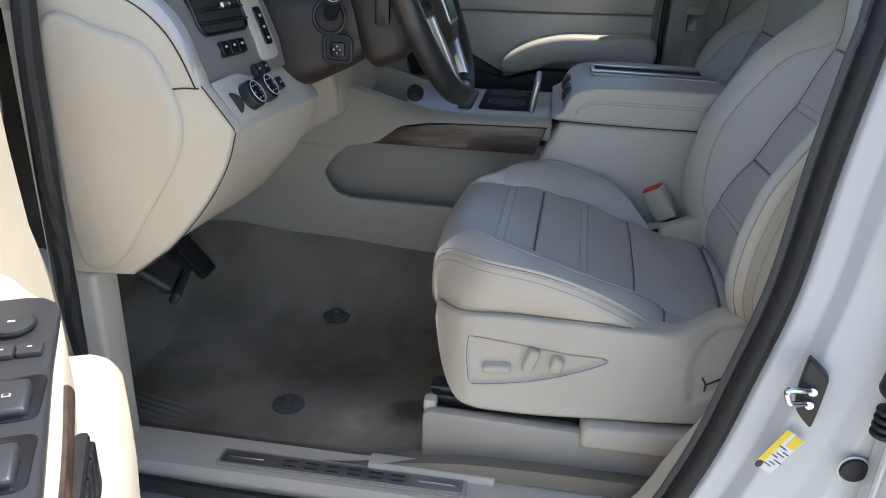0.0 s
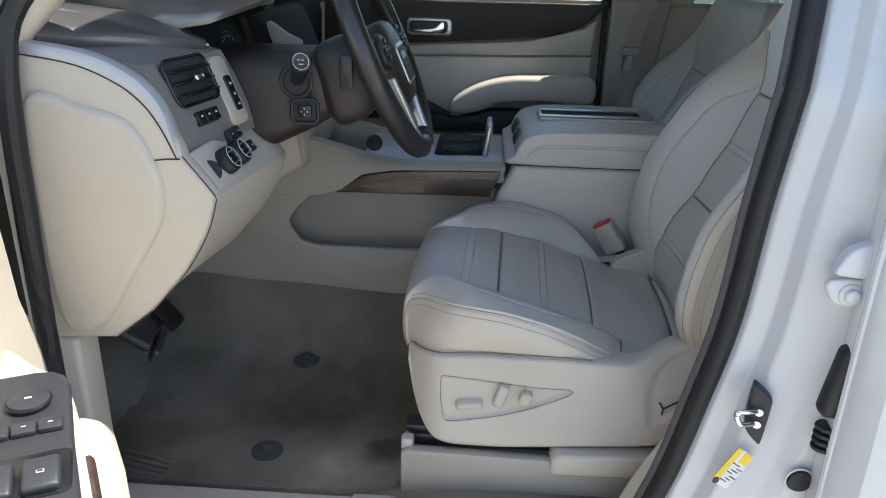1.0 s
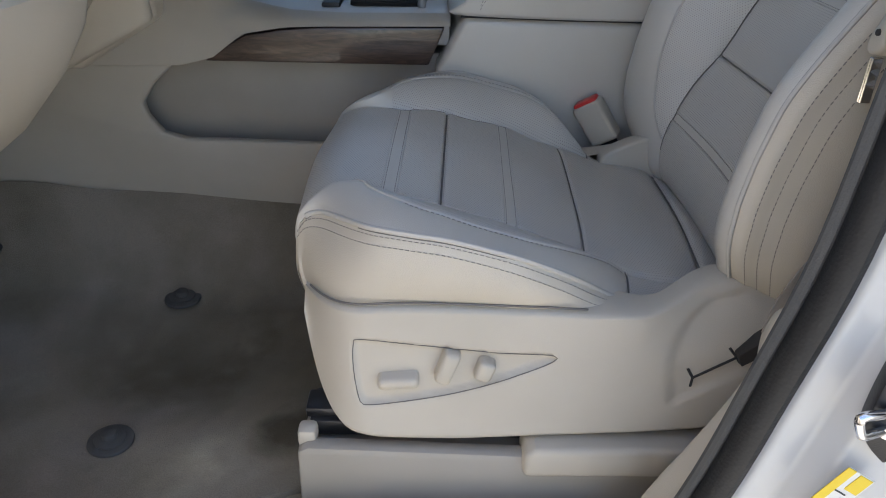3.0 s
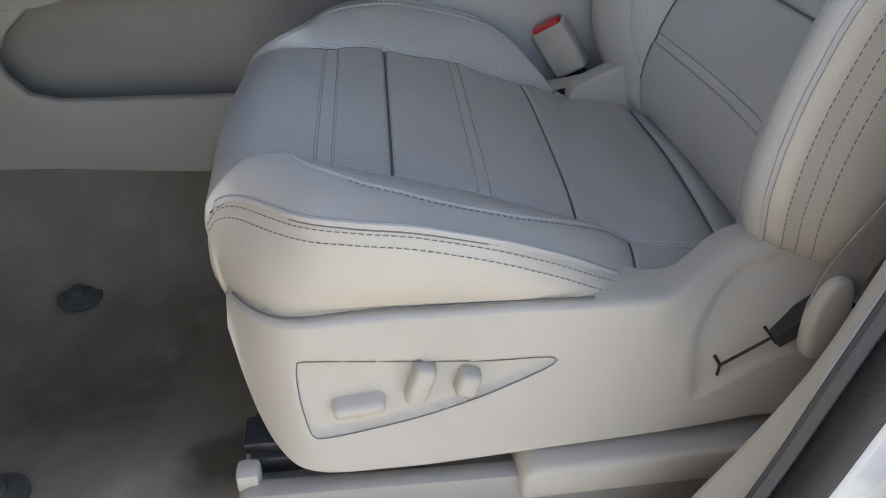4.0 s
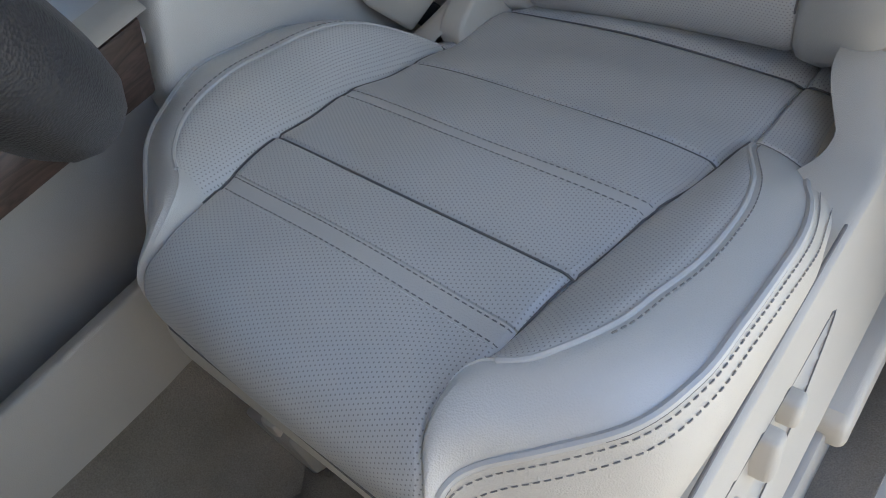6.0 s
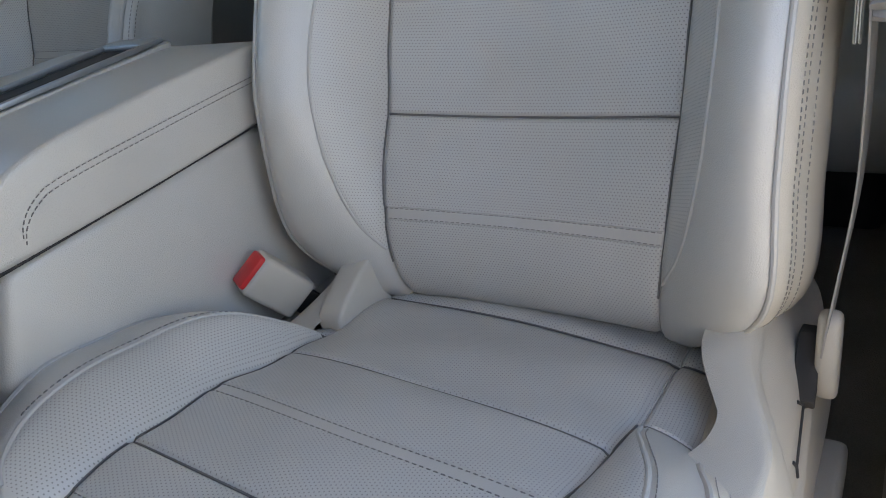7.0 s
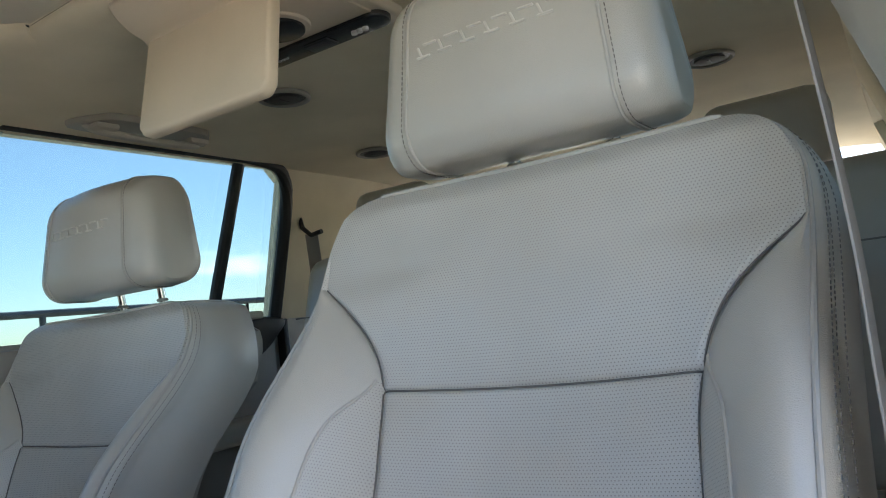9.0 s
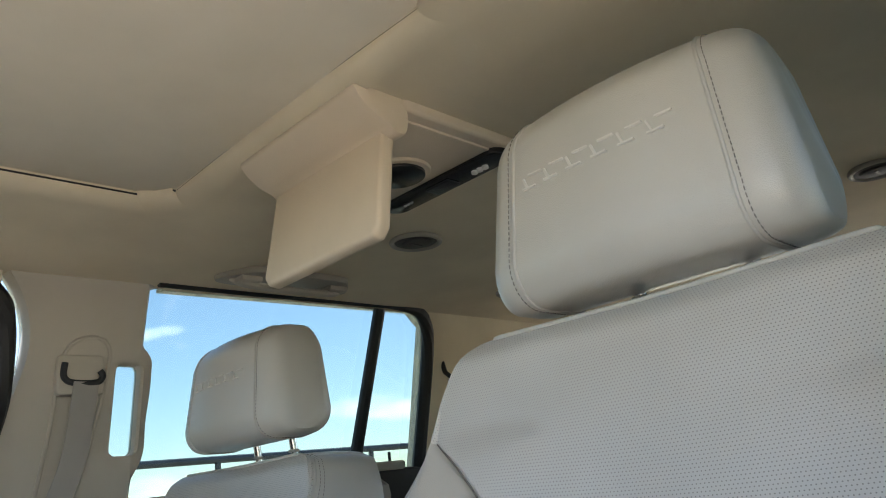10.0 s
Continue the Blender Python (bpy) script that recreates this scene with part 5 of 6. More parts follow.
bm = tube([(-0.0012, a, b + 0.0006) for a, b in ((-0.128, 0.0), (-0.062, 0.0), (-0.053, 0.0105), (0.059, 0.0105), (0.067, 0.0), (0.122, 0.0))], 0.0014, 6, up=(1, 0, 0))
bmesh.ops.transform(bm, matrix=Matrix.Translation((0.716, 0.004, 1.814)) @ Euler((0, radians(10), 0)).to_matrix().to_4x4(), verts=bm.verts)
ov("hinge_gap", bm, SEAM_DARK, "", lid)
bm = slab(rounded(0.21, 0.115, 0.006, 4, 0.0, -0.075), "x", 0.022, 0.025, 0.001)
bmesh.ops.transform(bm, matrix=Matrix.Translation((0.716, 0.004, 1.814)) @ Euler((0, radians(10), 0)).to_matrix().to_4x4(), verts=bm.verts)
ov("display", bm, BLACK_SATIN, "", lid)
ov("speaker_dial", cyl((0.855, 0.005, 1.834), 0.052, 0.010), CREAM_TRIM_BOUNCE)
ov("dial_cap", cyl((0.855, 0.005, 1.829), 0.043, 0.010), BLACK_SATIN, "dark oval sensor cap")
strip = ov("switch_strip", slab(rounded(0.052, 0.270, 0.024, 6, 0.948, 0.0), "z", 1.828, 1.848, 0.004, 3), BLACK_SATIN, "glossy black switch strip")
for q in range(3):
    ov("lamp", cyl((0.950, -0.068 - q * 0.011, 1.826), 0.0052, 0.006, n=16, bevel=0.001), None or LABEL_WHITE, "white reading lamp dot", strip)
ov("button", box((0.948, 0.0, 1.827), (0.03, 0.05, 0.006), 0.002), BLACK, "", strip)
for q in range(3):
    ov("icon", box((0.948, 0.075 + q * 0.008, 1.8265), (0.003, 0.006, 0.003), 0.0005, 1), PALE_MARK, "", strip)


def roof_vent(x, y):
    t = thing("roof_vent", "oval dark air vent with a pale ring in the headliner", "air vent", "roof vents", at=(x, y, roof_point(x, y)[2]))
    bm = tube([(math.cos(a) * 0.052, math.sin(a) * 0.046, -0.003) for a in np.linspace(0, 2 * math.pi, 36, endpoint=False)], 0.0055, 8, closed=True)
    part("ring", bm, PLASTIC_GREY, t)
    part("cup", cyl((0, 0, -0.001), 0.045, 0.006), BLACK, t)
    part("flap", slab(rounded(0.050, 0.062, 0.022, 6), "z", -0.009, -0.003, 0.002, 2), RUBBER_GREY, t)
    part("flap_slot", box((0, 0, -0.0095), (0.030, 0.006, 0.002), 0.0008, 1), BLACK, t)
    return t


roof_vent(1.14, 0.27)
roof_vent(1.67, -0.45)
roof_vent(1.67, 0.45)
grab = thing("grab_handle", "beige folding grab handle in a shaded recess above the window", "grab handle", at=(1.03, 0.560, 1.836))
# not hollow: a darker grey plate paints the shade of the recess
part("recess", slab(spline([(-0.165, 0.030), (-0.13, -0.035), (-0.09, -0.055), (0.09, -0.055), (0.13, -0.035), (0.165, 0.030), (0.10, 0.050), (-0.10, 0.050)], 48, closed=True), "z", -0.010, 0.006, 0.004, 2), PLASTIC_GREY, grab, "darker plate with the handle recess's shade in its colour")
part("handle", tube([(x, y, z) for x, y, z in spline([(-0.135, 0.012, -0.006), (-0.115, -0.002, -0.020), (-0.05, -0.010, -0.026), (0.05, -0.010, -0.026), (0.115, -0.002, -0.020), (0.135, 0.012, -0.006)], 40)], 0.011, 10, flat=0.7), PLASTIC, grab)
for q in (-0.11, 0.11):
    part("handle_foot", box((q, -0.012, -0.014), (0.05, 0.036, 0.014), 0.005, 2), PLASTIC, grab)


# ---- dashboard ----
dash = thing("dashboard", "two-tone beige and dark brown dashboard with vent and light switches", "dashboard", at=(-0.45, -0.1, 1.1))


def da(name, bm, material, label="", parent=None):
    bmesh.ops.translate(bm, vec=(0.45, 0.1, -1.1), verts=bm.verts)
    return part(name, bm, material, parent or dash, label)


CAP = [(-0.56, 0.974), (-0.511, 0.977), (-0.425, 0.982), (-0.364, 1.03), (-0.305, 1.097), (-0.268, 1.158), (-0.252, 1.205), (-0.253, 1.218), (-0.292, 1.268), (-0.296, 1.282), (-0.313, 1.321), (-0.332, 1.347), (-0.360, 1.372), (-0.411, 1.392), (-0.50, 1.402), (-0.56, 1.402)]
cap = da("end_cap", slab(CAP, "y", -0.802, -0.772, 0.006, 3, 60), CREAM_TRIM, "cream moulded end panel")
# shallow raised field on the end panel
da("raised_field", slab(spline([(-0.50, 1.005), (-0.44, 1.005), (-0.385, 1.085), (-0.335, 1.165), (-0.322, 1.22), (-0.335, 1.272), (-0.365, 1.318), (-0.42, 1.335), (-0.50, 1.345), (-0.51, 1.2)], 60, closed=True), "y", -0.812, -0.79, 0.016, 6), CREAM_TRIM, "", cap)
KNEE = [(-0.56, 0.98), (-0.425, 0.988), (-0.364, 1.036), (-0.305, 1.103), (-0.270, 1.160), (-0.256, 1.205), (-0.262, 1.214), (-0.30, 1.262), (-0.56, 1.262)]
rings = []
for y, back, lift in ((-0.772, 0.0, 0.0), (-0.66, 0.006, -0.002), (-0.55, 0.016, -0.004), (-0.49, 0.022, -0.006), (-0.465, 0.014, -0.008), (-0.448, -0.006, -0.010), (-0.440, -0.04, -0.012), (-0.436, -0.10, -0.012)):
    rings.append([(x + back, y, z + lift) for x, z in KNEE])
da("knee_panel", loft(rings), PLASTIC, "beige lower dash panel", None)
rings = []
for y, back, lift in ((-0.52, -0.022, -0.014), (-0.40, -0.026, -0.006), (-0.30, -0.055, 0.01), (-0.22, -0.05, 0.02), (-0.16, -0.06, 0.03), (-0.12, -0.10, 0.03)):
    rings.append([(x + back, y, z + lift) for x, z in KNEE])
da("lower_dash", loft(rings), PLASTIC, "beige panel under the column")
UPPER = [(-0.58, 1.25), (-0.303, 1.258), (-0.312, 1.300), (-0.330, 1.345), (-0.352, 1.385), (-0.40, 1.398), (-0.58, 1.41)]
da("vent_housing", loft([[(x + 0.15 * (y + 0.775), y, z) for x, z in UPPER] for y in (-0.772, -0.70, -0.62, -0.548)]), HOUSING, "satin grey housing round the side vent")
rings = []
EDGE = spline([(-0.54, 1.412), (-0.499, 1.410), (-0.420, 1.398), (-0.366, 1.376), (-0.334, 1.350), (-0.314, 1.318), (-0.298, 1.274)], 40)
for i, (x, z) in enumerate(EDGE):
    w = 0.009 * (1 - 0.75 * max(0.0, (i - 20) / 19) ** 1.5)
    rings.append([(x + w * a, y, z + w * a) for y, a in ((-0.8025, -0.9), (-0.8025, 0.1), (-0.799, 0.6), (-0.789, 0.9), (-0.777, 0.7), (-0.772, 0.0), (-0.772, -0.9))])
da("edge_trim", loft(rings), SILVER_PLASTIC, "silver grey edge strip")
da("edge_joint", tube([(x - 0.0085 * (1 - 0.75 * max(0.0, (i - 20) / 19) ** 1.5), -0.8025, z - 0.0085) for i, (x, z) in enumerate(EDGE)], 0.0011, 6), SEAM_DARK, "", cap)
da("cap_crease", tube([(-0.338, -0.8022, 1.262), (-0.318, -0.8026, 1.265), (-0.296, -0.8026, 1.266)], 0.0012, 6), SEAM_DARK, "", cap)
da("seam_gap", tube([(x, -0.8025, z) for x, z in spline([(-0.292, 1.270), (-0.253, 1.218), (-0.251, 1.205), (-0.267, 1.158), (-0.304, 1.097), (-0.363, 1.03), (-0.424, 0.983)], 60)], 0.0009, 6), SEAM_DARK, "", cap)


def on_face(y, s, h=0.0, top=True):
    """A place on the sloping dash face: s metres up the slope."""
    base, t, n = ((-0.306, 1.262), (-0.36, 0.933), (0.933, 0.36)) if top else ((-0.262, 1.212), (-0.56, 0.83), (0.83, 0.56))
    return (base[0] + t[0] * s + n[0] * h, y, base[1] + t[1] * s + n[1] * h)



def face_part(name, bm, y, s, h, material, label="", parent=None, top=True, twist=0):
    """A piece built flat in y and z, facing +x, laid on the dash face."""
    lean = 21 if top else 34
    m = Matrix.Translation(on_face(y, s, h, top)) @ Euler((0, radians(-lean), 0)).to_matrix().to_4x4() @ Euler((radians(twist), 0, 0)).to_matrix().to_4x4()
    bmesh.ops.transform(bm, matrix=m, verts=bm.verts)
    if top:
        for v in bm.verts:
            v.co.x += 0.15 * (v.co.y + 0.775)
    return da(name, bm, material, label, parent)


vent = face_part("side_vent", slab(rounded(0.112, 0.064, 0.012, 5), "x", -0.012, 0.001, 0.001, 2), -0.682, 0.096, 0.009, SEAM_DARK, "black side air vent with slats")
face_part("vent_bezel", tube([(0.004, p[0], p[1]) for p in rounded(0.116, 0.068, 0.014, 5)], 0.0026, 10, closed=True, up=(1, 0, 0)), -0.682, 0.096, 0.0065, BLACK_SATIN, "", vent)
for q in range(3):
    face_part("slat", box((0, 0, 0), (0.016, 0.108, 0.003), 0.001, 1, (0, 30, 0)), -0.682, 0.078 + q * 0.018, 0.0115, BLACK_SATIN, "", vent)
face_part("vent_tab", box((0, 0, 0), (0.010, 0.020, 0.009), 0.003, 2), -0.680, 0.096, 0.021, CHROME, "", vent)
sw = face_part("switch_row", slab(rounded(0.066, 0.024, 0.004), "x", -0.006, 0.006, 0.002), -0.682, 0.040, 0.002, BLACK)
for q in range(3):
    face_part("button", box((0, 0, 0), (0.008, 0.019, 0.020), 0.002), -0.7025 + q * 0.0205, 0.040, 0.009, BLACK_SATIN, "", sw)
    face_part("icon", box((0, 0, 0), (0.0008, 0.005, 0.003), 0.0002, 1), -0.7025 + q * 0.0205, 0.042, 0.0134, PALE_MARK, "", sw)
face_part("pale_surround", slab(rounded(0.050, 0.112, 0.014), "x", -0.03, 0.008, 0.004), -0.594, 0.066, 0.004, CREAM_TRIM)
tall = face_part("switch_column", slab(rounded(0.020, 0.058, 0.006), "x", 0, 0.006, 0.002), -0.590, 0.060, 0.009, BLACK_SATIN)
for q in range(3):
    face_part("icon", box((0, 0, 0), (0.0008, 0.006, 0.004), 0.0003, 1), -0.590, 0.041 + q * 0.017, 0.0154, PALE_MARK, "", tall)
# light switch panel below
face_part("light_panel", slab([(-0.128, -0.004), (-0.128, 0.064), (0.062, 0.064), (0.066, 0.010), (0.056, -0.004)], "x", -0.02, 0.006, 0.004, 3), -0.64, 0.0, 0.0, PLASTIC, "beige light switch panel", top=False)
face_part("dimmer", cyl((0, 0, 0), 0.017, 0.006, "y"), -0.745, 0.026, 0.000, BLACK, "", top=False)
for y, r in ((-0.701, 0.0205), (-0.648, 0.0205)):
    k = face_part("light_knob", cyl((0, 0, 0), r, 0.020, "x", 36, 0.003), y, 0.025, 0.012, BLACK, "round black light knob", top=False)
    face_part("knob_face", cyl((0, 0, 0), r * 0.8, 0.004, "x", 36, 0.001), y, 0.025, 0.022, BLACK_SATIN, "", k, top=False)
    face_part("knob_ring", tube([(0.002, math.cos(a) * r * 0.80, math.sin(a) * r * 0.80) for a in np.linspace(0, 2 * math.pi, 36, endpoint=False)], 0.0007, 6, closed=True, up=(1, 0, 0)), y, 0.025, 0.0225, PALE_MARK, "", k, top=False)
    for a in range(6):
        face_part("icon", box((0, math.cos(a * 1.05) * r * 0.52, math.sin(a * 1.05) * r * 0.52), (0.0008, 0.0034, 0.0016), 0.0002, 1), y, 0.025, 0.0245, PALE_MARK, "", k, top=False)
for y, s in ((-0.640, 0.053), (-0.614, 0.053), (-0.600, 0.022)):
    k = face_part("small_switch", box((0, 0, 0), (0.012, 0.022, 0.020), 0.003), y, s, 0.013, BLACK, "", top=False)
    face_part("icon", box((0, 0, 0), (0.0008, 0.006, 0.003), 0.0003, 1), y, s, 0.0193, PALE_MARK, "", k, top=False)
# brown brow over the vent, dash top and instrument hood
rings = []
for y, f, zb in ((-0.775, -0.486, 1.420), (-0.74, -0.462, 1.416), (-0.70, -0.432, 1.411), (-0.65, -0.388, 1.403), (-0.61, -0.352, 1.395), (-0.58, -0.333, 1.390), (-0.56, -0.332, 1.390), (-0.548, -0.342, 1.392)):
    zb -= 0.012
    rings.append([(-0.66, y, zb - 0.004), (f - 0.05, y, zb - 0.006), (f - 0.008, y, zb - 0.003), (f, y, zb + 0.005), (f + 0.001, y, zb + 0.014), (f - 0.006, y, zb + 0.024), (f - 0.020, y, zb + 0.030), (f - 0.06, y, zb + 0.043), (f - 0.12, y, zb + 0.064), (-0.66, y, zb + 0.085)])
da("brow", loft(rings), BROW, "dark brown leather brow over the vent")
da("brow_slot", loft([[(f - 0.05, y, zb - 0.012), (f - 0.012, y, zb - 0.012), (f - 0.012, y, zb - 0.003), (f - 0.05, y, zb - 0.003)] for y, f, zb in ((-0.755, -0.470, 1.420), (-0.70, -0.432, 1.411), (-0.61, -0.352, 1.395))]), SEAM_DARK)
da("dash_top", slab(spline([(-0.40, 1.44), (-0.41, 1.465), (-0.46, 1.495), (-0.60, 1.49), (-0.72, 1.44), (-0.70, 1.38), (-0.45, 1.41)], 50, closed=True), "y", -0.548, 0.76, 0.012, 3), DARK_LEATHER, "dark leather dash top")
da("dash_core", slab([(-0.42, 1.06), (-0.42, 1.42), (-0.72, 1.42), (-0.72, 1.06)], "y", -0.55, 0.76, 0.01), MATTE_DARK)
rings = []
for y, f, zb in ((-0.560, -0.372, 1.418), (-0.548, -0.335, 1.424), (-0.51, -0.300, 1.438), (-0.46, -0.275, 1.449), (-0.40, -0.268, 1.450), (-0.34, -0.285, 1.442), (-0.29, -0.33, 1.427), (-0.262, -0.38, 1.412)):
    rings.append([(-0.60, y, zb + 0.02), (f - 0.02, y, zb - 0.004), (f, y, zb), (f + 0.003, y, zb + 0.008), (f - 0.006, y, zb + 0.018), (f - 0.03, y, zb + 0.032), (f - 0.10, y, zb + 0.060), (-0.60, y, zb + 0.095)])
da("instrument_hood", loft(rings), BROW, "dark leather hood over the instruments")
for y in (-0.545, -0.275):
    da("hood_cheek", slab([(-0.50, 1.30), (-0.36, 1.30), (-0.355, 1.36), (-0.37, 1.42), (-0.50, 1.43)], "y", y - 0.012, y + 0.012, 0.006, 2), MATTE_DARK)
cluster = da("cluster_face", box((-0.372, -0.365, 1.378), (0.012, 0.36, 0.12), 0.003, 2, (0, -18, 0)), MATTE_DARK, "dark instrument face with pale dials")
dy, dz, dr = -0.384, 1.352, 0.048
da("dial", tube([(-0.352 - 0.31 * math.sin(a) * dr, dy + math.cos(a) * dr, dz + math.sin(a) * dr * 0.95) for a in np.linspace(0, 2 * math.pi, 40, endpoint=False)], 0.0012, 6, closed=True, up=(1, 0, 0)), STEEL, "", cluster)
for a in np.linspace(0.9, 4.1, 13):
    da("tick", box((-0.351 - 0.31 * math.sin(a) * dr * 0.84, dy + math.cos(a) * dr * 0.84, dz + math.sin(a) * dr * 0.80), (0.001, 0.0014, 0.006), 0.0003, 1, (-90 + math.degrees(a), 0, 0)), PALE_MARK, "", cluster)
da("needle", box((-0.348, dy - 0.013, dz - 0.012), (0.002, 0.0026, 0.036), 0.0005, 1, (-48, -18, 0)), RED, "red needle", cluster)
da("centre_panel", slab([(-0.40, 1.225), (-0.288, 1.225), (-0.30, 1.28), (-0.36, 1.42), (-0.45, 1.42), (-0.50, 1.225)], "y", -0.20, 0.20, 0.012, 3), MATTE_DARK, "dark centre stack")
da("stack_base", slab([(-0.40, 1.02), (-0.27, 1.10), (-0.286, 1.222), (-0.50, 1.222), (-0.50, 1.02)], "y", -0.20, 0.20, 0.012, 3), PLASTIC, "beige lower centre stack")
da("stack_trim", slab([(-0.42, 1.02), (-0.272, 1.10), (-0.295, 1.28), (-0.33, 1.30), (-0.36, 1.30), (-0.46, 1.02)], "y", -0.222, -0.198, 0.010, 3), PLASTIC)
da("stack_cheek", slab(spline([(-0.338, 1.404), (-0.322, 1.348), (-0.302, 1.334), (-0.266, 1.362), (-0.298, 1.382)], 40, closed=True), "y", -0.212, -0.190, 0.004, 2), PLASTIC_SHADED, "beige cheek of the centre stack")

# ---- steering column and wheel ----
col = thing("steering_column", "dark brown steering column shroud with stalk", "steering column", at=(-0.22, -0.44, 1.30))


def co_(name, bm, material, label="", parent=None):
    bmesh.ops.translate(bm, vec=(0.22, 0.44, -1.30), verts=bm.verts)
    return part(name, bm, material, parent or col, label)


rings = []
for x, z, w, h in ((-0.38, 1.285, 0.100, 0.095), (-0.30, 1.288, 0.100, 0.092), (-0.22, 1.300, 0.092, 0.080), (-0.16, 1.316, 0.080, 0.066), (-0.125, 1.328, 0.068, 0.054)):
    rings.append([(x + 0.25 * q, -0.44 + p, z + q) for p, q in rounded(w * 2, h * 2, min(w, h) * 0.55, 6)])
co_("shroud", bevelled(loft(rings), 0.006, 2, 50), DARK_BROWN)
rings = []
for x, z, w, h in ((-0.165, 1.318, 0.070, 0.050), (-0.152, 1.322, 0.086, 0.066), (-0.140, 1.326, 0.090, 0.070), (-0.105, 1.340, 0.088, 0.068), (-0.085, 1.350, 0.080, 0.060)):
    rings.append([(x - 0.30 * q, -0.44 + p, z + q) for p, q in rounded(w * 2, h * 2, min(w, h) * 0.5, 6)])
co_("collar", bevelled(loft(rings), 0.005, 2, 50), DARK_BROWN, "dark brown collar behind the wheel")
co_("paddle_slot", slab(rounded(0.024, 0.056, 0.008, 5, -0.114, 1.352), "y", -0.5335, -0.520, 0.002, 2), BLACK_SATIN)
co_("tilt_switch_bezel", tube([(-0.184 + p, -0.5395, 1.2865 + q) for p, q in rounded(0.044, 0.040, 0.010)], 0.0034, 8, closed=True, up=(0, 1, 0)), BLACK)
co_("tilt_switch_well", slab(rounded(0.042, 0.038, 0.009, 5, -0.184, 1.2865), "y", -0.5385, -0.520, 0.002), SEAM_DARK)
tilt = co_("tilt_switch", box((-0.184, -0.540, 1.2865), (0.024, 0.008, 0.022), 0.003, 2), BLACK_SATIN)
for p, q in ((0.005, 0), (-0.005, 0), (0, 0.005), (0, -0.005)):
    co_("arrow_mark", box((-0.184 + p, -0.5443, 1.2865 + q), (0.0024, 0.0008, 0.0024), 0.0002, 1, (0, 45, 0)), PALE_MARK, "", tilt)
co_("stalk_ring_seat", tube([(-0.197 + math.cos(a) * 0.0255, -0.5385, 1.335 + math.sin(a) * 0.0255) for a in np.linspace(0, 2 * math.pi, 32, endpoint=False)], 0.0035, 8, closed=True, up=(0, 1, 0)), BLACK)
co_("stalk_boot", cyl((-0.197, -0.530, 1.335), 0.025, 0.014, "y", 28, 0.003), SEAM_DARK)
stalk = co_("stalk", tube([(-0.197, -0.53, 1.338), (-0.182, -0.575, 1.356), (-0.170, -0.61, 1.374)], [0.012, 0.012, 0.015], 14), BLACK, "black stalk with pale end ring")
end = Vector((-0.167, -0.616, 1.379))
co_("stalk_ring", tube([end + Vector((math.cos(a) * 0.0125, -0.0052, math.sin(a) * 0.0125)) for a in np.linspace(0, 2 * math.pi, 24, endpoint=False)], 0.0005, 6, closed=True, up=(0, 1, 0)), PALE_MARK, "", stalk)
co_("stalk_cap", cyl(end, 0.0165, 0.010, "y", 24, 0.003), BLACK_SATIN, "", stalk)
for p, q, w in ((-0.004, 0.003, 0.005), (0.004, 0.003, 0.005), (0.0, -0.005, 0.010)):
    co_("end_mark", box(end + Vector((p * 0.8, -0.0054, q * 0.8)), (w * 0.7, 0.0008, 0.0014), 0.0002, 1), PALE_MARK, "", stalk)
co_("ignition_knob", cyl((-0.30, -0.33, 1.30), 0.02, 0.03, "x"), BLACK)

wheel = thing("steering_wheel", "dark brown leather and wood steering wheel with plain badge", "steering wheel", at=(-0.067, -0.43, 1.386))
wheel.rotation_euler = (0, radians(-23), 0)
R = 0.189
pts = [(0, math.cos(a) * R, math.sin(a) * R) for a in np.linspace(0, 2 * math.pi, 96, endpoint=False)]
part("rim", tube(pts, [0.0178 + 0.0015 * math.cos(2 * a) for a in np.linspace(0, 2 * math.pi, 96, endpoint=False)], 16, closed=True, up=(1, 0, 0)), DARK_LEATHER, wheel, "dark brown leather rim")
for a0, a1 in ((195, 262), (278, 345)):
    arc = [(0.0, math.cos(radians(a)) * R, math.sin(radians(a)) * R) for a in np.linspace(a0, a1, 24)]
    part("grip", tube(arc, 0.0192, 14, up=(1, 0, 0)), BLACK, wheel, "pebbled black lower grip")
part("hub", loft([[(x, p * k, q * k - 0.034) for p, q in rounded(0.160, 0.150, 0.05, 7)] for x, k in ((-0.05, 0.85), (-0.01, 1.0), (0.010, 1.0), (0.020, 0.9), (0.026, 0.7))]), DARK_BROWN, wheel, "dark airbag cover")
badge = part("badge_plate", slab(rounded(0.088, 0.072, 0.010, 6, 0.0, -0.040), "x", 0.024, 0.029, 0.002), SATIN_SILVER, wheel, "plain silver badge plate")
part("badge_bar", box((0.0295, 0, -0.040), (0.002, 0.076, 0.060), 0.001, 1), BLACK, badge)
part("badge_mark", box((0.031, -0.012, -0.026), (0.002, 0.040, 0.012), 0.0008, 1), SATIN_SILVER, badge)
for s in (-1, 1):
    part("spoke", slab([(s * 0.06, 0.028), (s * 0.178, 0.02), (s * 0.178, -0.028), (s * 0.06, -0.045)], "x", -0.008, 0.014, 0.006, 3), DARK_BROWN, wheel)
    pod = part("switch_pod", slab(rounded(0.055, 0.055, 0.02, 5, s * 0.108, -0.004), "x", 0.010, 0.022, 0.004, 2), BLACK, wheel)
    for q in range(4):
        part("wheel_button", cyl((0.023, s * 0.108 + math.cos(q * 1.57) * 0.014, -0.004 + math.sin(q * 1.57) * 0.014), 0.0055, 0.006, "x", 16, 0.001), BLACK_SATIN, pod)
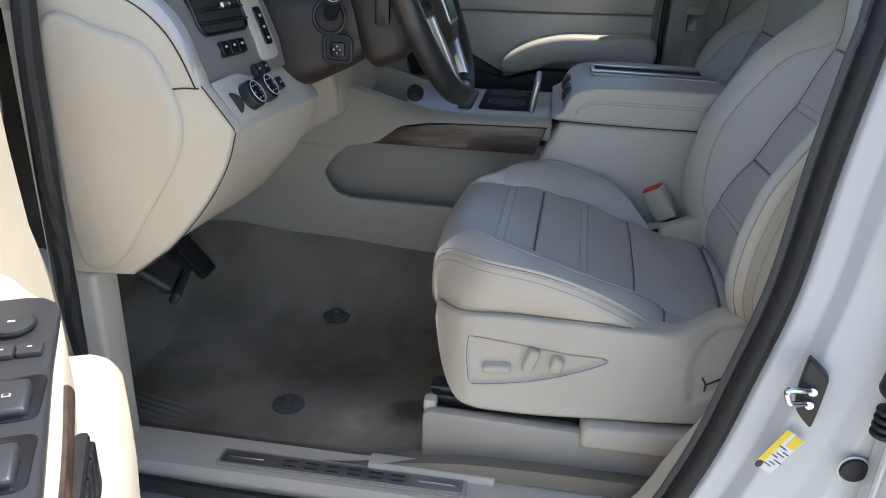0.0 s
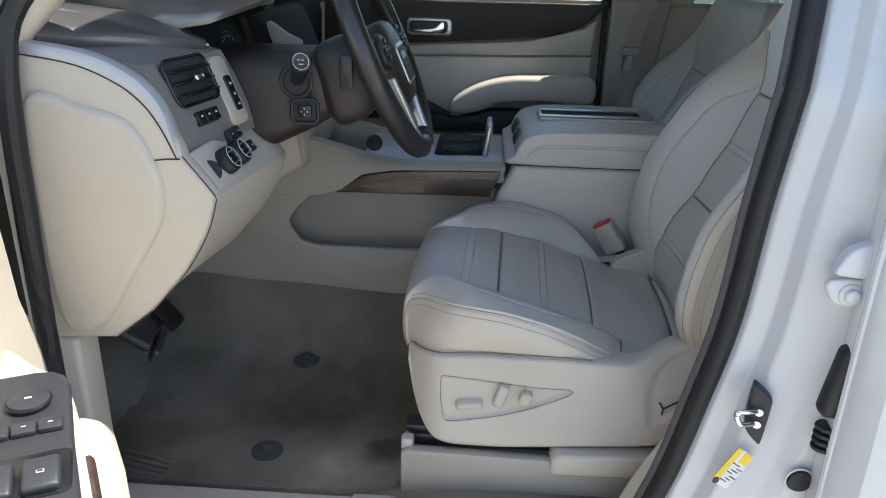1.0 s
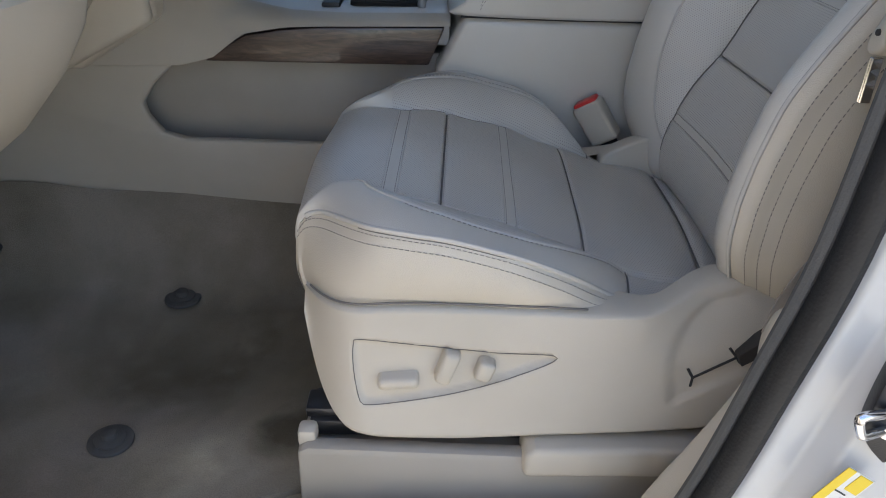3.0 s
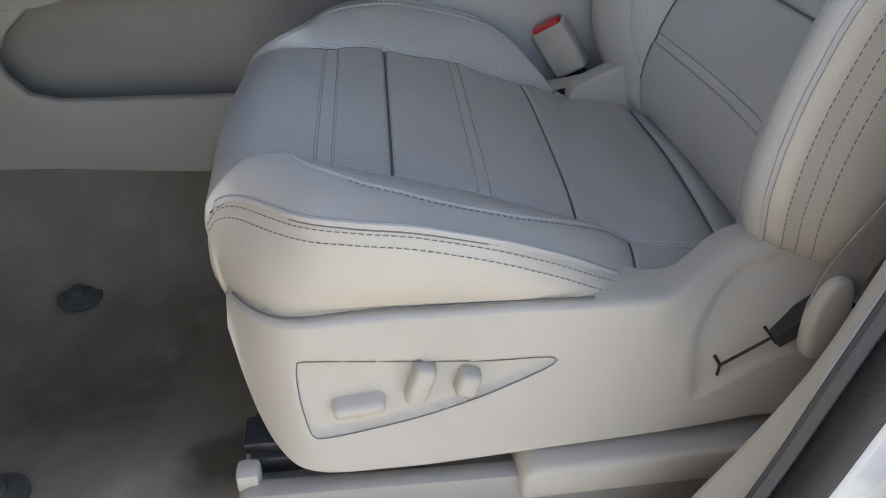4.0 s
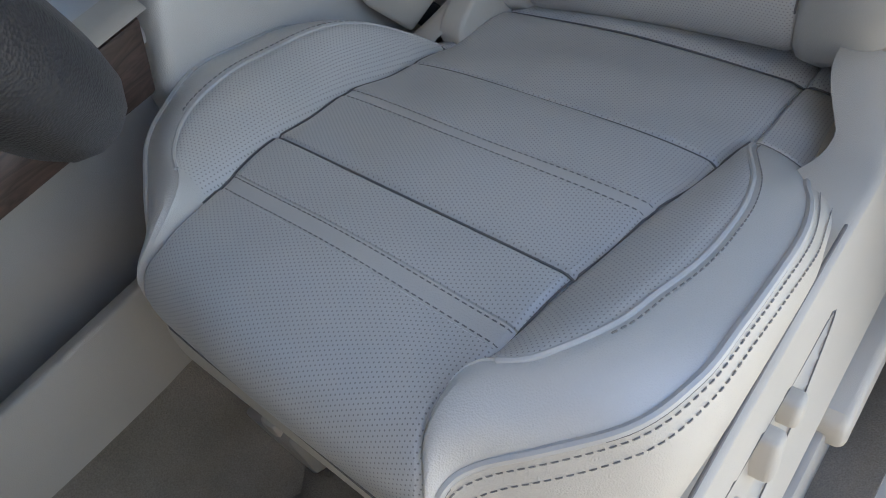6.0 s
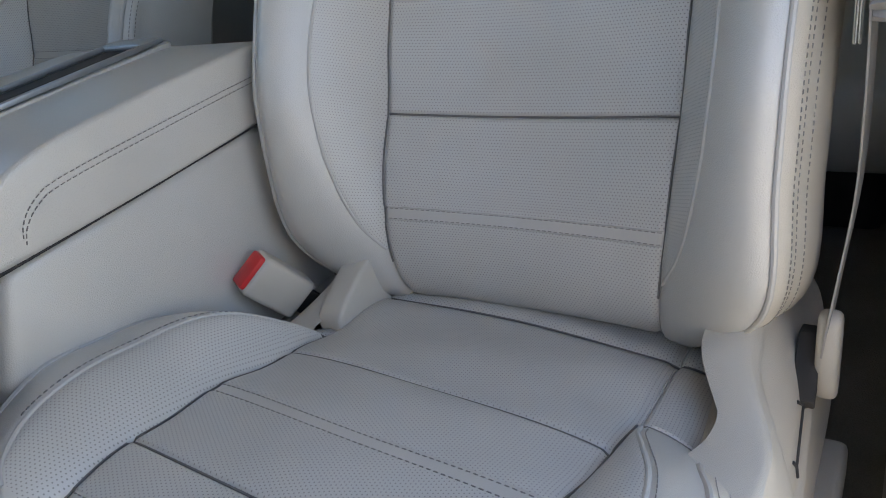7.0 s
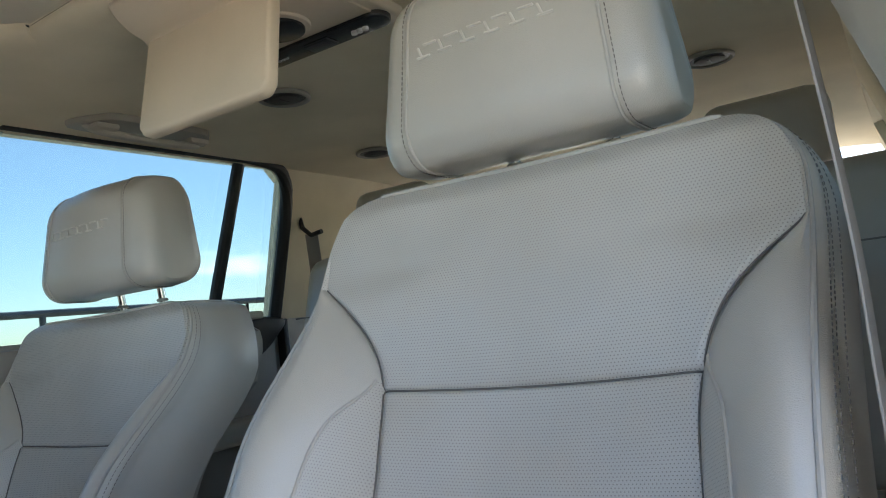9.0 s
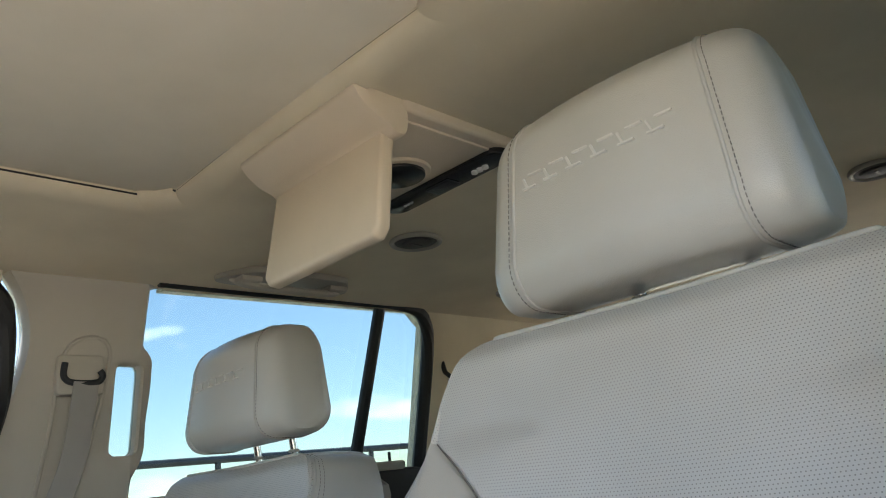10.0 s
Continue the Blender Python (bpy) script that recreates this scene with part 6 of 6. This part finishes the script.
for s in (-1, 1):
    part("lower_spoke", slab([(s * 0.068, -0.050), (s * 0.086, -0.050), (s * 0.072, -0.120), (s * 0.058, -0.176), (s * 0.044, -0.176), (s * 0.058, -0.120)], "x", -0.006, 0.014, 0.005, 3), SATIN_SILVER, wheel, "silver lower spoke")
part("spoke_web", slab([(-0.068, -0.06), (0.068, -0.06), (0.052, -0.130), (-0.052, -0.130)], "x", -0.012, 0.006, 0.004, 2), BLACK, wheel)

# pedals
brake = thing("brake_pedal", "black ribbed brake pedal deep in the footwell", "pedal", at=(-0.58, -0.42, 0.80))
part("pad", box((0.0, 0.0, 0.0), (0.03, 0.11, 0.06), 0.008, 3, (0, -40, 0)), RUBBER, brake)
part("arm", tube([(0, 0, 0), (-0.06, 0, 0.10), (-0.14, 0, 0.30)], 0.012, 8), BLACK, brake)
for q in range(4):
    part("rib", box((0.014, -0.040 + q * 0.027, 0.010), (0.004, 0.012, 0.045), 0.001, 1, (0, -40, 0)), RUBBER, brake)
gas = thing("accelerator_pedal", "black ribbed rubber accelerator pedal", "pedal", at=(-0.62, -0.29, 0.78))
part("pad", box((0, 0, 0.02), (0.02, 0.06, 0.18), 0.008, 2, (0, -40, 0)), RUBBER, gas)
part("arm", tube([(0, 0, 0.08), (-0.10, 0, 0.22), (-0.20, 0, 0.36)], 0.010, 8), BLACK, gas)
foot = thing("parking_brake_pedal", "black parking brake pedal with pale lettering bars", "pedal", at=(-0.475, -0.660, 0.932))
pad_turn = (8, 38, 18)
part("pad", box((0, 0, -0.008), (0.085, 0.075, 0.018), 0.007, 3, pad_turn), BLACK, foot, "grained black pedal pad")
part("lip", box((0.042, 0.0, -0.040), (0.014, 0.075, 0.026), 0.006, 3, pad_turn), BLACK, foot)
part("arm", tube([(-0.02, 0.02, -0.01), (-0.06, 0.05, 0.02), (-0.13, 0.06, 0.09)], 0.020, 10), BLACK, foot)
turn = Euler([radians(a) for a in pad_turn]).to_matrix()
for q in range(2):
    bm = box((-0.004 + q * 0.012, -0.006, 0.0012), (0.006, 0.026, 0.0008), 0.0002, 1)
    bmesh.ops.transform(bm, matrix=turn.to_4x4(), verts=bm.verts)
    part("lettering_bar", bm, PALE_MARK, foot)
structure("kick_panel", slab([(-0.56, 0.64), (-0.49, 0.64), (-0.49, 0.975), (-0.95, 1.0), (-0.95, 0.64)], "y", -0.80, -0.735, 0.01, 3), PLASTIC, "beige kick panel below the dash")

# door seal down the front pillar
structure("front_seal", tube([(x, y, z) for x, y, z in spline([(-0.47, -0.845, 0.64), (-0.51, -0.835, 0.70), (-0.515, -0.83, 0.99), (-0.513, -0.828, 1.20), (-0.505, -0.825, 1.38), (-0.485, -0.815, 1.46), (-0.42, -0.79, 1.53), (-0.25, -0.755, 1.66), (-0.02, -0.715, 1.80)], 60)], 0.015, 10), RUBBER, "black rubber seal on the front pillar")

# ---- centre console ----
cons = thing("centre_console", "beige centre console with padded armrest, wood trim and cup holders", "console", at=(0.1, 0.0, 0.85))


def cc(name, bm, material, label="", parent=None):
    bmesh.ops.translate(bm, vec=(-0.1, 0, -0.85), verts=bm.verts)
    return part(name, bm, material, parent or cons, label)


side_poly2 = [(-0.70, 0.64), (0.52, 0.64), (0.52, 0.898), (0.0, 0.900), (-0.26, 0.902), (-0.297, 0.912), (-0.318, 0.94), (-0.322, 0.962), (-0.30, 0.995), (-0.262, 1.028), (-0.34, 1.024), (-0.70, 1.015)]
for s in (-1, 1):
    y0, y1 = sorted((s * 0.178, s * 0.160))
    cc("lower_side", slab(side_poly2, "y", y0, y1, 0.005, 3), PLASTIC_SHADED, "beige lower console side")
    y0, y1 = sorted((s * 0.118, s * 0.108))
    cc("pocket_floor", slab([(-0.36, 0.835), (0.50, 0.835), (0.50, 0.850), (-0.36, 0.850)], "y", min(s * 0.11, s * 0.168), max(s * 0.11, s * 0.168), 0.002), PLASTIC_GREY)
    cc("pocket_back", slab([(-0.40, 0.83), (0.50, 0.83), (0.50, 1.045), (-0.40, 1.035)], "y", y0, y1, 0.002), PLASTIC_GREY)
    y0, y1 = sorted((s * 0.177, s * 0.158))
    cc("wood_strip", slab([(-0.215, 1.033), (-0.178, 1.058), (-0.150, 1.074), (-0.10, 1.084), (-0.04, 1.090), (0.162, 1.096), (0.138, 1.036)], "y", y0, y1, 0.004, 2), WOOD, "dark walnut trim strip")
    rings = []
    for x, zt, zb, yt in ((-0.46, 1.16, 1.02, 0.115), (-0.38, 1.155, 1.022, 0.125), (-0.30, 1.150, 1.024, 0.130), (-0.25, 1.142, 1.026, 0.135), (-0.20, 1.130, 1.040, 0.138), (-0.15, 1.116, 1.078, 0.141), (-0.08, 1.104, 1.090, 0.145), (0.0, 1.102, 1.093, 0.148), (0.17, 1.106, 1.098, 0.15)):
        rings.append([(x, s * 0.178, zb), (x, s * 0.174, zb + (zt - zb) * 0.5), (x, s * (yt + 0.012), zt), (x, s * (yt - 0.01), zt + 0.004), (x, s * 0.12, zb)])
    cc("upper_side", loft(rings), PLASTIC_SHADED, "beige shoulder of the console")
cc("top_deck", slab([(-0.16, 1.108), (-0.10, 1.106), (-0.02, 1.104), (0.17, 1.108), (0.17, 1.06), (-0.16, 1.06)], "y", -0.146, 0.146, 0.004, 2), SILVER_PLASTIC, "silver console deck")
cup = cc("cup_tray", slab(rounded(0.120, 0.20, 0.015, 5, 0.065, 0.02), "z", 1.085, 1.112, 0.003), MATTE_DARK, "black cup holder tray")
for y in (-0.03, 0.07):
    cc("cup_ring", tube([(0.065 + math.cos(a) * 0.040, y + math.sin(a) * 0.042, 1.113) for a in np.linspace(0, 2 * math.pi, 30, endpoint=False)], 0.0022, 8, closed=True), BLACK, "", cup)
    cc("cup_well", cyl((0.065, y, 1.1092), 0.041, 0.008), SEAM_DARK, "", cup)
cc("cup_lid", box((0.128, -0.03, 1.142), (0.014, 0.12, 0.075), 0.006, 3, (0, 8, 0)), SATIN_SILVER, "upright silver cup holder lid")
sock = cc("power_socket", cyl((-0.125, -0.152, 1.145), 0.018, 0.012, "z", 24, 0.002, None, (55, 0, 15)), BLACK, "black power socket")
cc("deck_bezel", box((-0.025, 0.0, 1.105), (0.03, 0.18, 0.014), 0.004), BLACK)
# armrest box with padded lid
body = [(0.142, 0.80), (0.150, 1.03), (0.190, 1.112), (0.53, 1.110), (0.53, 0.80)]
cc("box_body", slab(body, "y", -0.165, 0.165, 0.014, 4), LEATHER, "grey leather console box")
LID = [(0.192, 1.112), (0.190, 1.134), (0.204, 1.164), (0.232, 1.181), (0.30, 1.189), (0.46, 1.189), (0.53, 1.184), (0.556, 1.165), (0.556, 1.116)]
lidp = cc("lid", slab(spline(LID, 60, closed=True), "y", -0.172, 0.172, 0.026, 5), LEATHER, "padded grey leather armrest lid")
cc("lid_gap", tube([(0.186, -0.168, 1.112), (0.35, -0.168, 1.111), (0.545, -0.168, 1.112)], 0.0022, 6), SEAM_DARK, "", lidp)
for dz in (0.0, 0.0055):
    line = [(x, -0.1728 + (0.006 if q == 0 else 0), z + dz) for q, (x, z) in enumerate(spline([(0.214, 1.117), (0.219, 1.132), (0.236, 1.146), (0.268, 1.153), (0.40, 1.154), (0.55, 1.153)], 50))]
    cc("lid_stitching", stitches(line, (0, -1, 0.3)), THREAD, "", lidp)
tray = cc("phone_tray", slab(rounded(0.280, 0.092, 0.012, 5, 0.384, 0.014), "z", 1.186, 1.1925, 0.002, 2), LEATHER, "silver framed tray slot", lidp)
cc("tray_floor", slab(rounded(0.262, 0.072, 0.006, 4, 0.376, 0.014), "z", 1.190, 1.1935, 0.0005), SEAM_DARK, "", tray)
for a, b, c, d in ((0.378, -0.0245, 0.256, 0.008), (0.378, 0.0525, 0.256, 0.008), (0.250, 0.014, 0.009, 0.082), (0.502, 0.014, 0.026, 0.082)):
    cc("tray_frame", box((a, b, 1.1965), (c, d, 0.006), 0.002, 2), SATIN_SILVER, "", tray)
for y in (-0.06, 0.06):
    cc("front_button", box((0.197, y, 1.152), (0.012, 0.06, 0.03), 0.004, 2, (0, 24, 0)), BLACK)

# seat buckle and belt of the driver
buckle = thing("seat_buckle", "beige seat belt buckle with red release button", "seat belt", at=(0.413, -0.190, 0.957))
bz = Vector((-0.55, 0.15, 0.82)).normalized()
by = Vector((0.034, -0.020, 0.023))
by = (by - bz * by.dot(bz)).normalized()
m = Matrix((by.cross(bz), by, bz)).transposed().to_4x4()
for name, bm, k in (("body", box((0, 0, 0.0), (0.030, 0.048, 0.072), 0.006, 3), PLASTIC), ("button", box((0.0, 0, 0.036), (0.022, 0.040, 0.010), 0.003, 2), RED), ("stem", box((0, 0, -0.06), (0.012, 0.030, 0.07), 0.004), BLACK)):
    bmesh.ops.transform(bm, matrix=m, verts=bm.verts)
    part(name, bm, k, buckle, "red release button" if name == "button" else "")
flap = thing("seat_hinge_cover", "pale plastic recliner cover beside the cushion", "seat trim", at=(0.450, -0.262, 0.945))
part("cover", slab(spline([(-0.042, -0.030), (-0.030, -0.010), (0.022, 0.014), (0.034, 0.008), (0.046, -0.036), (0.040, -0.060), (-0.030, -0.060)], 48, closed=True), "y", -0.010, 0.022, 0.008, 4), PLASTIC, flap)

belt = thing("seat_belt", "beige driver's seat belt hanging with its tongue on the pillar side", "seat belt", at=(0.54, -0.715, 1.20))


def bl(name, bm, material, label="", parent=None):
    bmesh.ops.translate(bm, vec=(-0.54, 0.715, -1.20), verts=bm.verts)
    return part(name, bm, material, parent or belt, label)


bl("shoulder_strap", ribbon(spline([(0.548, -0.7165, 1.225), (0.56, -0.7155, 1.30), (0.575, -0.7145, 1.40), (0.60, -0.704, 1.56), (0.62, -0.690, 1.72)], 30), 0.042, (0.999, -0.04, 0)), WEBBING)
bl("lap_strap", ribbon(spline([(0.548, -0.7175, 1.20), (0.552, -0.719, 1.12), (0.545, -0.718, 1.04), (0.52, -0.710, 0.96), (0.515, -0.705, 0.91)], 30), 0.040, (0.999, -0.04, 0)), WEBBING)


def belt_yz(px, py):
    return (-0.703 - px * 0.000355, 1.215 - py * 0.00042)


bl("tongue", slab(spline([belt_yz(a, b) for a, b in ((62, -82), (88, -80), (97, -55), (92, -35), (68, -15), (66, 8), (48, 26), (14, 30), (0, 14), (6, -14), (22, -36), (42, -66))], 60, closed=True), "x", 0.512, 0.536, 0.005, 3), PLASTIC, "beige belt tongue with a round hole")
bl("tongue_hole", cyl((0.515, *belt_yz(41, -17)), 0.0028, 0.010, "x", 18, 0.0004), SEAM_DARK)
bl("flange", tube([(0.53, *belt_yz(a, b)) for a, b in spline([(84, -26), (108, -38), (121, -34), (116, -14), (96, 4), (78, 14)], 30)], 0.0026, 8, up=(1, 0, 0)), PLASTIC)
bl("crumpled_webbing", ribbon([(0.530 + 0.004 * math.sin(q * 2.1), *belt_yz(62 + 4 * math.sin(q * 1.3), 10 + q * 8)) for q in range(13)], 0.014, [(0.25 * math.sin(q * 1.9), 1, 0.2 * math.cos(q * 1.1)) for q in range(13)], 0.004), WEBBING)
for a in (22, 31):
    bl("tongue_plate", box((0.520, *belt_yz(a, 82)), (0.010, 0.0022, 0.040), 0.0008, 1), CHROME)
bl("anchor", slab(spline([(0.502, 0.862), (0.496, 0.90), (0.500, 0.935), (0.512, 0.945), (0.526, 0.935), (0.530, 0.90), (0.520, 0.862)], 40, closed=True), "y", -0.718, -0.700, 0.006, 3), PLASTIC, "beige belt anchor cover")

# ---- driver's pillar fittings ----
strike = thing("door_striker", "chrome striker loop on a black plate", "door striker", at=(0.500, -0.902, 0.973))
strike.rotation_euler = (0, 0, radians(-15))
part("plate", slab(spline([(-0.010, 0.044), (-0.005, 0.045), (0.013, 0.030), (0.016, 0.020), (0.012, -0.038), (0.007, -0.041), (-0.010, -0.022), (-0.013, 0.0)], 48, closed=True), "y", -0.006, 0.012, 0.003, 2), BLACK, strike)
part("loop", tube(spline([(0.003, -0.004, 0.009), (-0.008, -0.014, 0.011), (-0.022, -0.022, 0.012), (-0.026, -0.024, 0.009), (-0.022, -0.023, -0.003), (-0.018, -0.021, -0.007), (-0.008, -0.013, -0.009), (0.003, -0.004, -0.010)], 48), 0.0040, 12), CHROME, strike)
for z in (0.009, -0.010):
    part("loop_foot", cyl((0.002, -0.008, z), 0.0058, 0.006, "y", 20, 0.0015), CHROME, strike)
tag = thing("tyre_label", "yellow and white tyre pressure sticker on the pillar", "sticker", at=(0.484, -0.903, 0.884))
tag.scale = (0.62, 1, 0.98)
tag.rotation_euler = (0, radians(24), radians(-17))
part("paper", box((0, 0, 0), (0.038, 0.0012, 0.070), 0.0003, 1), LABEL_WHITE, tag)
part("yellow_band", box((-0.014, -0.0009, 0.004), (0.012, 0.001, 0.062), 0.0003, 1), YELLOW, tag)
part("yellow_block", box((0.008, -0.0009, 0.024), (0.018, 0.001, 0.020), 0.0003, 1), YELLOW, tag)
part("dark_dot", cyl((-0.012, -0.0012, -0.030), 0.0065, 0.001, "y", 20, 0.0002), INK, tag)
for q in range(7):
    part("text_bar", box((0.0035 + (q % 3) * 0.006 - 0.004, -0.001, -0.024 + q * 0.0055), (0.016 - 0.004 * (q % 2), 0.0006, 0.0016), 0.0002, 1), INK, tag)
plug = thing("rubber_plug", "round black rubber plug in the pillar", "plug", at=(0.561, -0.931, 0.893))
part("disc", cyl((0, 0, 0), 0.0165, 0.012, "y", 32, 0.004), RUBBER, plug)
part("rim_ring", tube([(math.cos(a) * 0.018, -0.001, math.sin(a) * 0.018) for a in np.linspace(0, 2 * math.pi, 32, endpoint=False)], 0.0016, 8, closed=True, up=(0, 1, 0)), WHITE_PAINT, plug, "white painted rim")
hinge = thing("hinge_pair", "white painted rear door hinge with bolts", "hinge", at=(0.566, -0.932, 1.19))
part("leaf", slab(spline([(-0.024, 0.006), (-0.024, 0.022), (-0.013, 0.039), (0.013, 0.048), (0.05, 0.050), (0.05, 0.006)], 40, closed=True), "y", -0.016, 0.004, 0.004, 3), WHITE_PAINT, hinge)
part("leaf_low", slab(spline([(-0.027, -0.003), (-0.0265, -0.022), (-0.017, -0.033), (0.0, -0.036), (0.026, -0.024), (0.034, -0.003)], 40, closed=True), "y", -0.008, 0.004, 0.003, 3), WHITE_PAINT, hinge)
for x, z, d in ((-0.003, -0.020, 0.0), (0.029, 0.030, 0.008)):
    part("washer", cyl((x, -0.009 - d, z), 0.014, 0.004, "y", 28, 0.001), WHITE_PAINT, hinge)
    part("bolt", cyl((x, -0.013 - d, z), 0.0095, 0.010, "y", 6, 0.0015), WHITE_PAINT, hinge)
strap = thing("door_check", "black rubber boot of the rear door check strap", "door check", at=(0.578, -0.944, 1.035))
part("boot", box((-0.002, -0.002, 0.02), (0.034, 0.03, 0.10), 0.012, 4, (0, 8, 0)), RUBBER, strap)
for q in range(4):
    part("bellow", cyl((-0.008, -0.004, -0.045 - q * 0.010), 0.014, 0.006, "z", 18, 0.002), RUBBER, strap)

# rear door, shut
rdoor = thing("rear_door", "white rear door, shut, seen along its front edge", "car door", at=(0.549, -0.96, 0.5))
rings = []
for z in np.linspace(0, 0.92, 14):
    b = 0.026
    o = 0.03 * math.sin(min(1, z / 0.9) * math.pi)
    rings.append([(b, 0.03, z), (b - 0.004, 0.0, z), (b + 0.002, -0.010 - o * 0.4, z), (b + 0.020, -0.020 - o, z), (b + 0.05, -0.030 - o, z), (0.5, -0.045 - o, z), (0.98, -0.03 - o, z), (0.98, 0.06, z), (0.5, 0.10, z), (0.08, 0.06, z)])
part("skin", loft(rings), WHITE_PAINT, rdoor)
part("edge_bead", tube([(0.026, -0.004, z) for z in np.linspace(0.02, 0.92, 12)], 0.006, 8), WHITE_PAINT, rdoor)
part("window_frame", tube(spline([(0.06, 0.01, 0.92), (0.09, 0.05, 1.10), (0.15, 0.10, 1.31), (0.30, 0.115, 1.345), (0.80, 0.115, 1.345), (0.94, 0.09, 1.28), (0.95, 0.02, 0.92)], 50), 0.022, 10), BLACK, rdoor)

# ---- driver's door, swung out ----
ddoor = thing("driver_door", "cream door lining with dark switch panel, door standing open", "car door", at=(-0.56, -0.90, 0.0))
ddoor.rotation_euler = (0, 0, radians(-62))


def dd(name, bm, material, label="", parent=None):
    return part(name, bm, material, parent or ddoor, label)


dd("skin", slab([(0.0, 0.56), (0.02, 1.36), (0.10, 1.42), (1.06, 1.42), (1.06, 0.56)], "y", -0.13, -0.02, 0.02, 3), WHITE_PAINT, "white outer door")
rings = []
for z, n0 in ((0.60, 0.075), (0.75, 0.085), (0.90, 0.082), (1.02, 0.072), (1.10, 0.058), (1.20, 0.053), (1.32, 0.050), (1.40, 0.03), (1.42, 0.0)):
    rings.append([(0.02, -0.03, z), (0.025, n0 - 0.015, z), (0.045, n0, z), (0.55, n0 + 0.005, z), (1.00, n0, z), (1.05, -0.03, z)])
dd("lining", bevelled(loft(rings), 0.01, 2, 30), CREAM_TRIM, "cream grained door lining")
arm = [(0.26, 0.03), (0.29, 0.10), (0.335, 0.124), (0.45, 0.138), (0.62, 0.150), (0.85, 0.150), (0.95, 0.11), (0.97, 0.03)]
armrest = dd("armrest", slab(spline(arm, 60, closed=True), "z", 1.03, 1.118, 0.012, 3), CREAM_TRIM, "cream armrest")
plate2 = dd("switch_plate", slab([(0.318, 0.02), (0.318, 0.095), (0.322, 0.112), (0.333, 0.122), (0.352, 0.127), (0.45, 0.131), (0.62, 0.143), (0.82, 0.145), (0.84, 0.02)], "z", 1.112, 1.128, 0.006, 3), SWITCH_GREY, "dark grained switch plate", armrest)
dd("mirror_dial", cyl((0.384, 0.093, 1.131), 0.0185, 0.008, "z", 36, 0.002), SWITCH_GREY, "", armrest)
dd("dial_ring", tube([(0.384 + math.cos(a) * 0.0192, 0.093 + math.sin(a) * 0.0192, 1.132) for a in np.linspace(0, 2 * math.pi, 36, endpoint=False)], 0.0012, 6, closed=True), BLACK_SATIN, "", armrest)
dd("dial_icon", box((0.384, 0.093, 1.1358), (0.003, 0.006, 0.0008), 0.0002, 1), PALE_MARK, "", armrest)
for q in range(3):
    dd("fold_switch", box((0.430, 0.070 + q * 0.0215, 1.130), (0.019, 0.020, 0.007), 0.002), SWITCH_GREY, "", armrest)
    dd("icon", box((0.430, 0.070 + q * 0.0215, 1.1338), (0.0014, 0.004, 0.0006), 0.0002, 1), PALE_MARK, "", armrest)
for r in range(3):
    x = 0.500 + r * 0.080
    dd("switch_well", slab(rounded(0.062, 0.078, 0.008, 4, x, 0.092 + r * 0.003), "z", 1.124, 1.1292, 0.001), BLACK_SATIN, "", armrest)
    for s in (-1, 1):
        dd("window_switch", box((x + 0.010, 0.092 + r * 0.003 + s * 0.0172, 1.133), (0.036, 0.029, 0.013), 0.004, 3, (0, 10, 0)), SWITCH_GREY, "", armrest)
        dd("icon", box((x + 0.012, 0.092 + r * 0.003 + s * 0.0172, 1.1398), (0.0034, 0.006, 0.0008), 0.0002, 1, (0, 10, 0)), PALE_MARK, "", armrest)
        dd("icon_gap", box((x + 0.012, 0.092 + r * 0.003 + s * 0.0172, 1.1402), (0.0020, 0.0042, 0.0008), 0.0002, 1, (0, 10, 0)), SWITCH_GREY, "", armrest)
dd("wood_edge", tube([(x, n, 1.10) for x, n in spline([(0.46, 0.140), (0.62, 0.151), (0.80, 0.151)], 20)], 0.0055, 10, flat=1.8), WOOD, "walnut edge strip", armrest)
rings = []
for z, n0, a0 in ((0.58, 0.120, 0.10), (0.70, 0.140, 0.085), (0.84, 0.147, 0.085), (0.915, 0.146, 0.095), (0.940, 0.132, 0.11), (0.948, 0.085, 0.13)):
    rings.append([(a0, 0.02, z), (a0 + 0.004, n0 - 0.02, z), (a0 + 0.02, n0, z), (0.22, n0 + 0.012, z), (0.34, n0 + 0.012, z), (0.62, n0 - 0.085, z), (0.65, 0.02, z)])
pod2 = dd("speaker_pod", bevelled(loft(rings), 0.012, 3, 30), CREAM_TRIM, "cream lower pocket with speaker grille")
gr = []
for q in range(16):
    for k in range(26):
        a = 0.37 + q * 0.0125
        z = 0.62 + k * 0.011 + (0.0055 if q % 2 else 0)
        if (a - 0.47) ** 2 / 0.10 ** 2 + (z - 0.765) ** 2 / 0.145 ** 2 < 1:
            gr.append(cyl((a, 0.160 - (a - 0.34) * 0.346 - 0.06 * max(0.0, 0.84 - z), z), 0.0026, 0.004, "y", 8, 0))
dd("speaker_grille", merge(*gr), SEAM_DARK, "perforated speaker grille", pod2)
mem = dd("memory_panel", box((0.52, 0.146, 1.035), (0.11, 0.012, 0.060), 0.004), BLACK, "", armrest)
for q in range(4):
    dd("memory_button", box((0.482 + q * 0.025, 0.153, 1.035), (0.022, 0.006, 0.046), 0.002), BLACK_SATIN, "", mem)

# ---- outside: railing and far things ----
rail = thing("railing", "dark metal pipe railing beyond the lot", "railing", at=(4.5, 6.0, 0.0))
part("top_pipe", tube([(-14, 0, 1.85), (16, 0, 1.85)], 0.035, 8), STEEL, rail)
for q in range(16):
    part("railing_post", tube([(-14 + q * 1.9, 0, 0), (-14 + q * 1.9, 0, 1.85)], 0.03, 8), STEEL, rail)
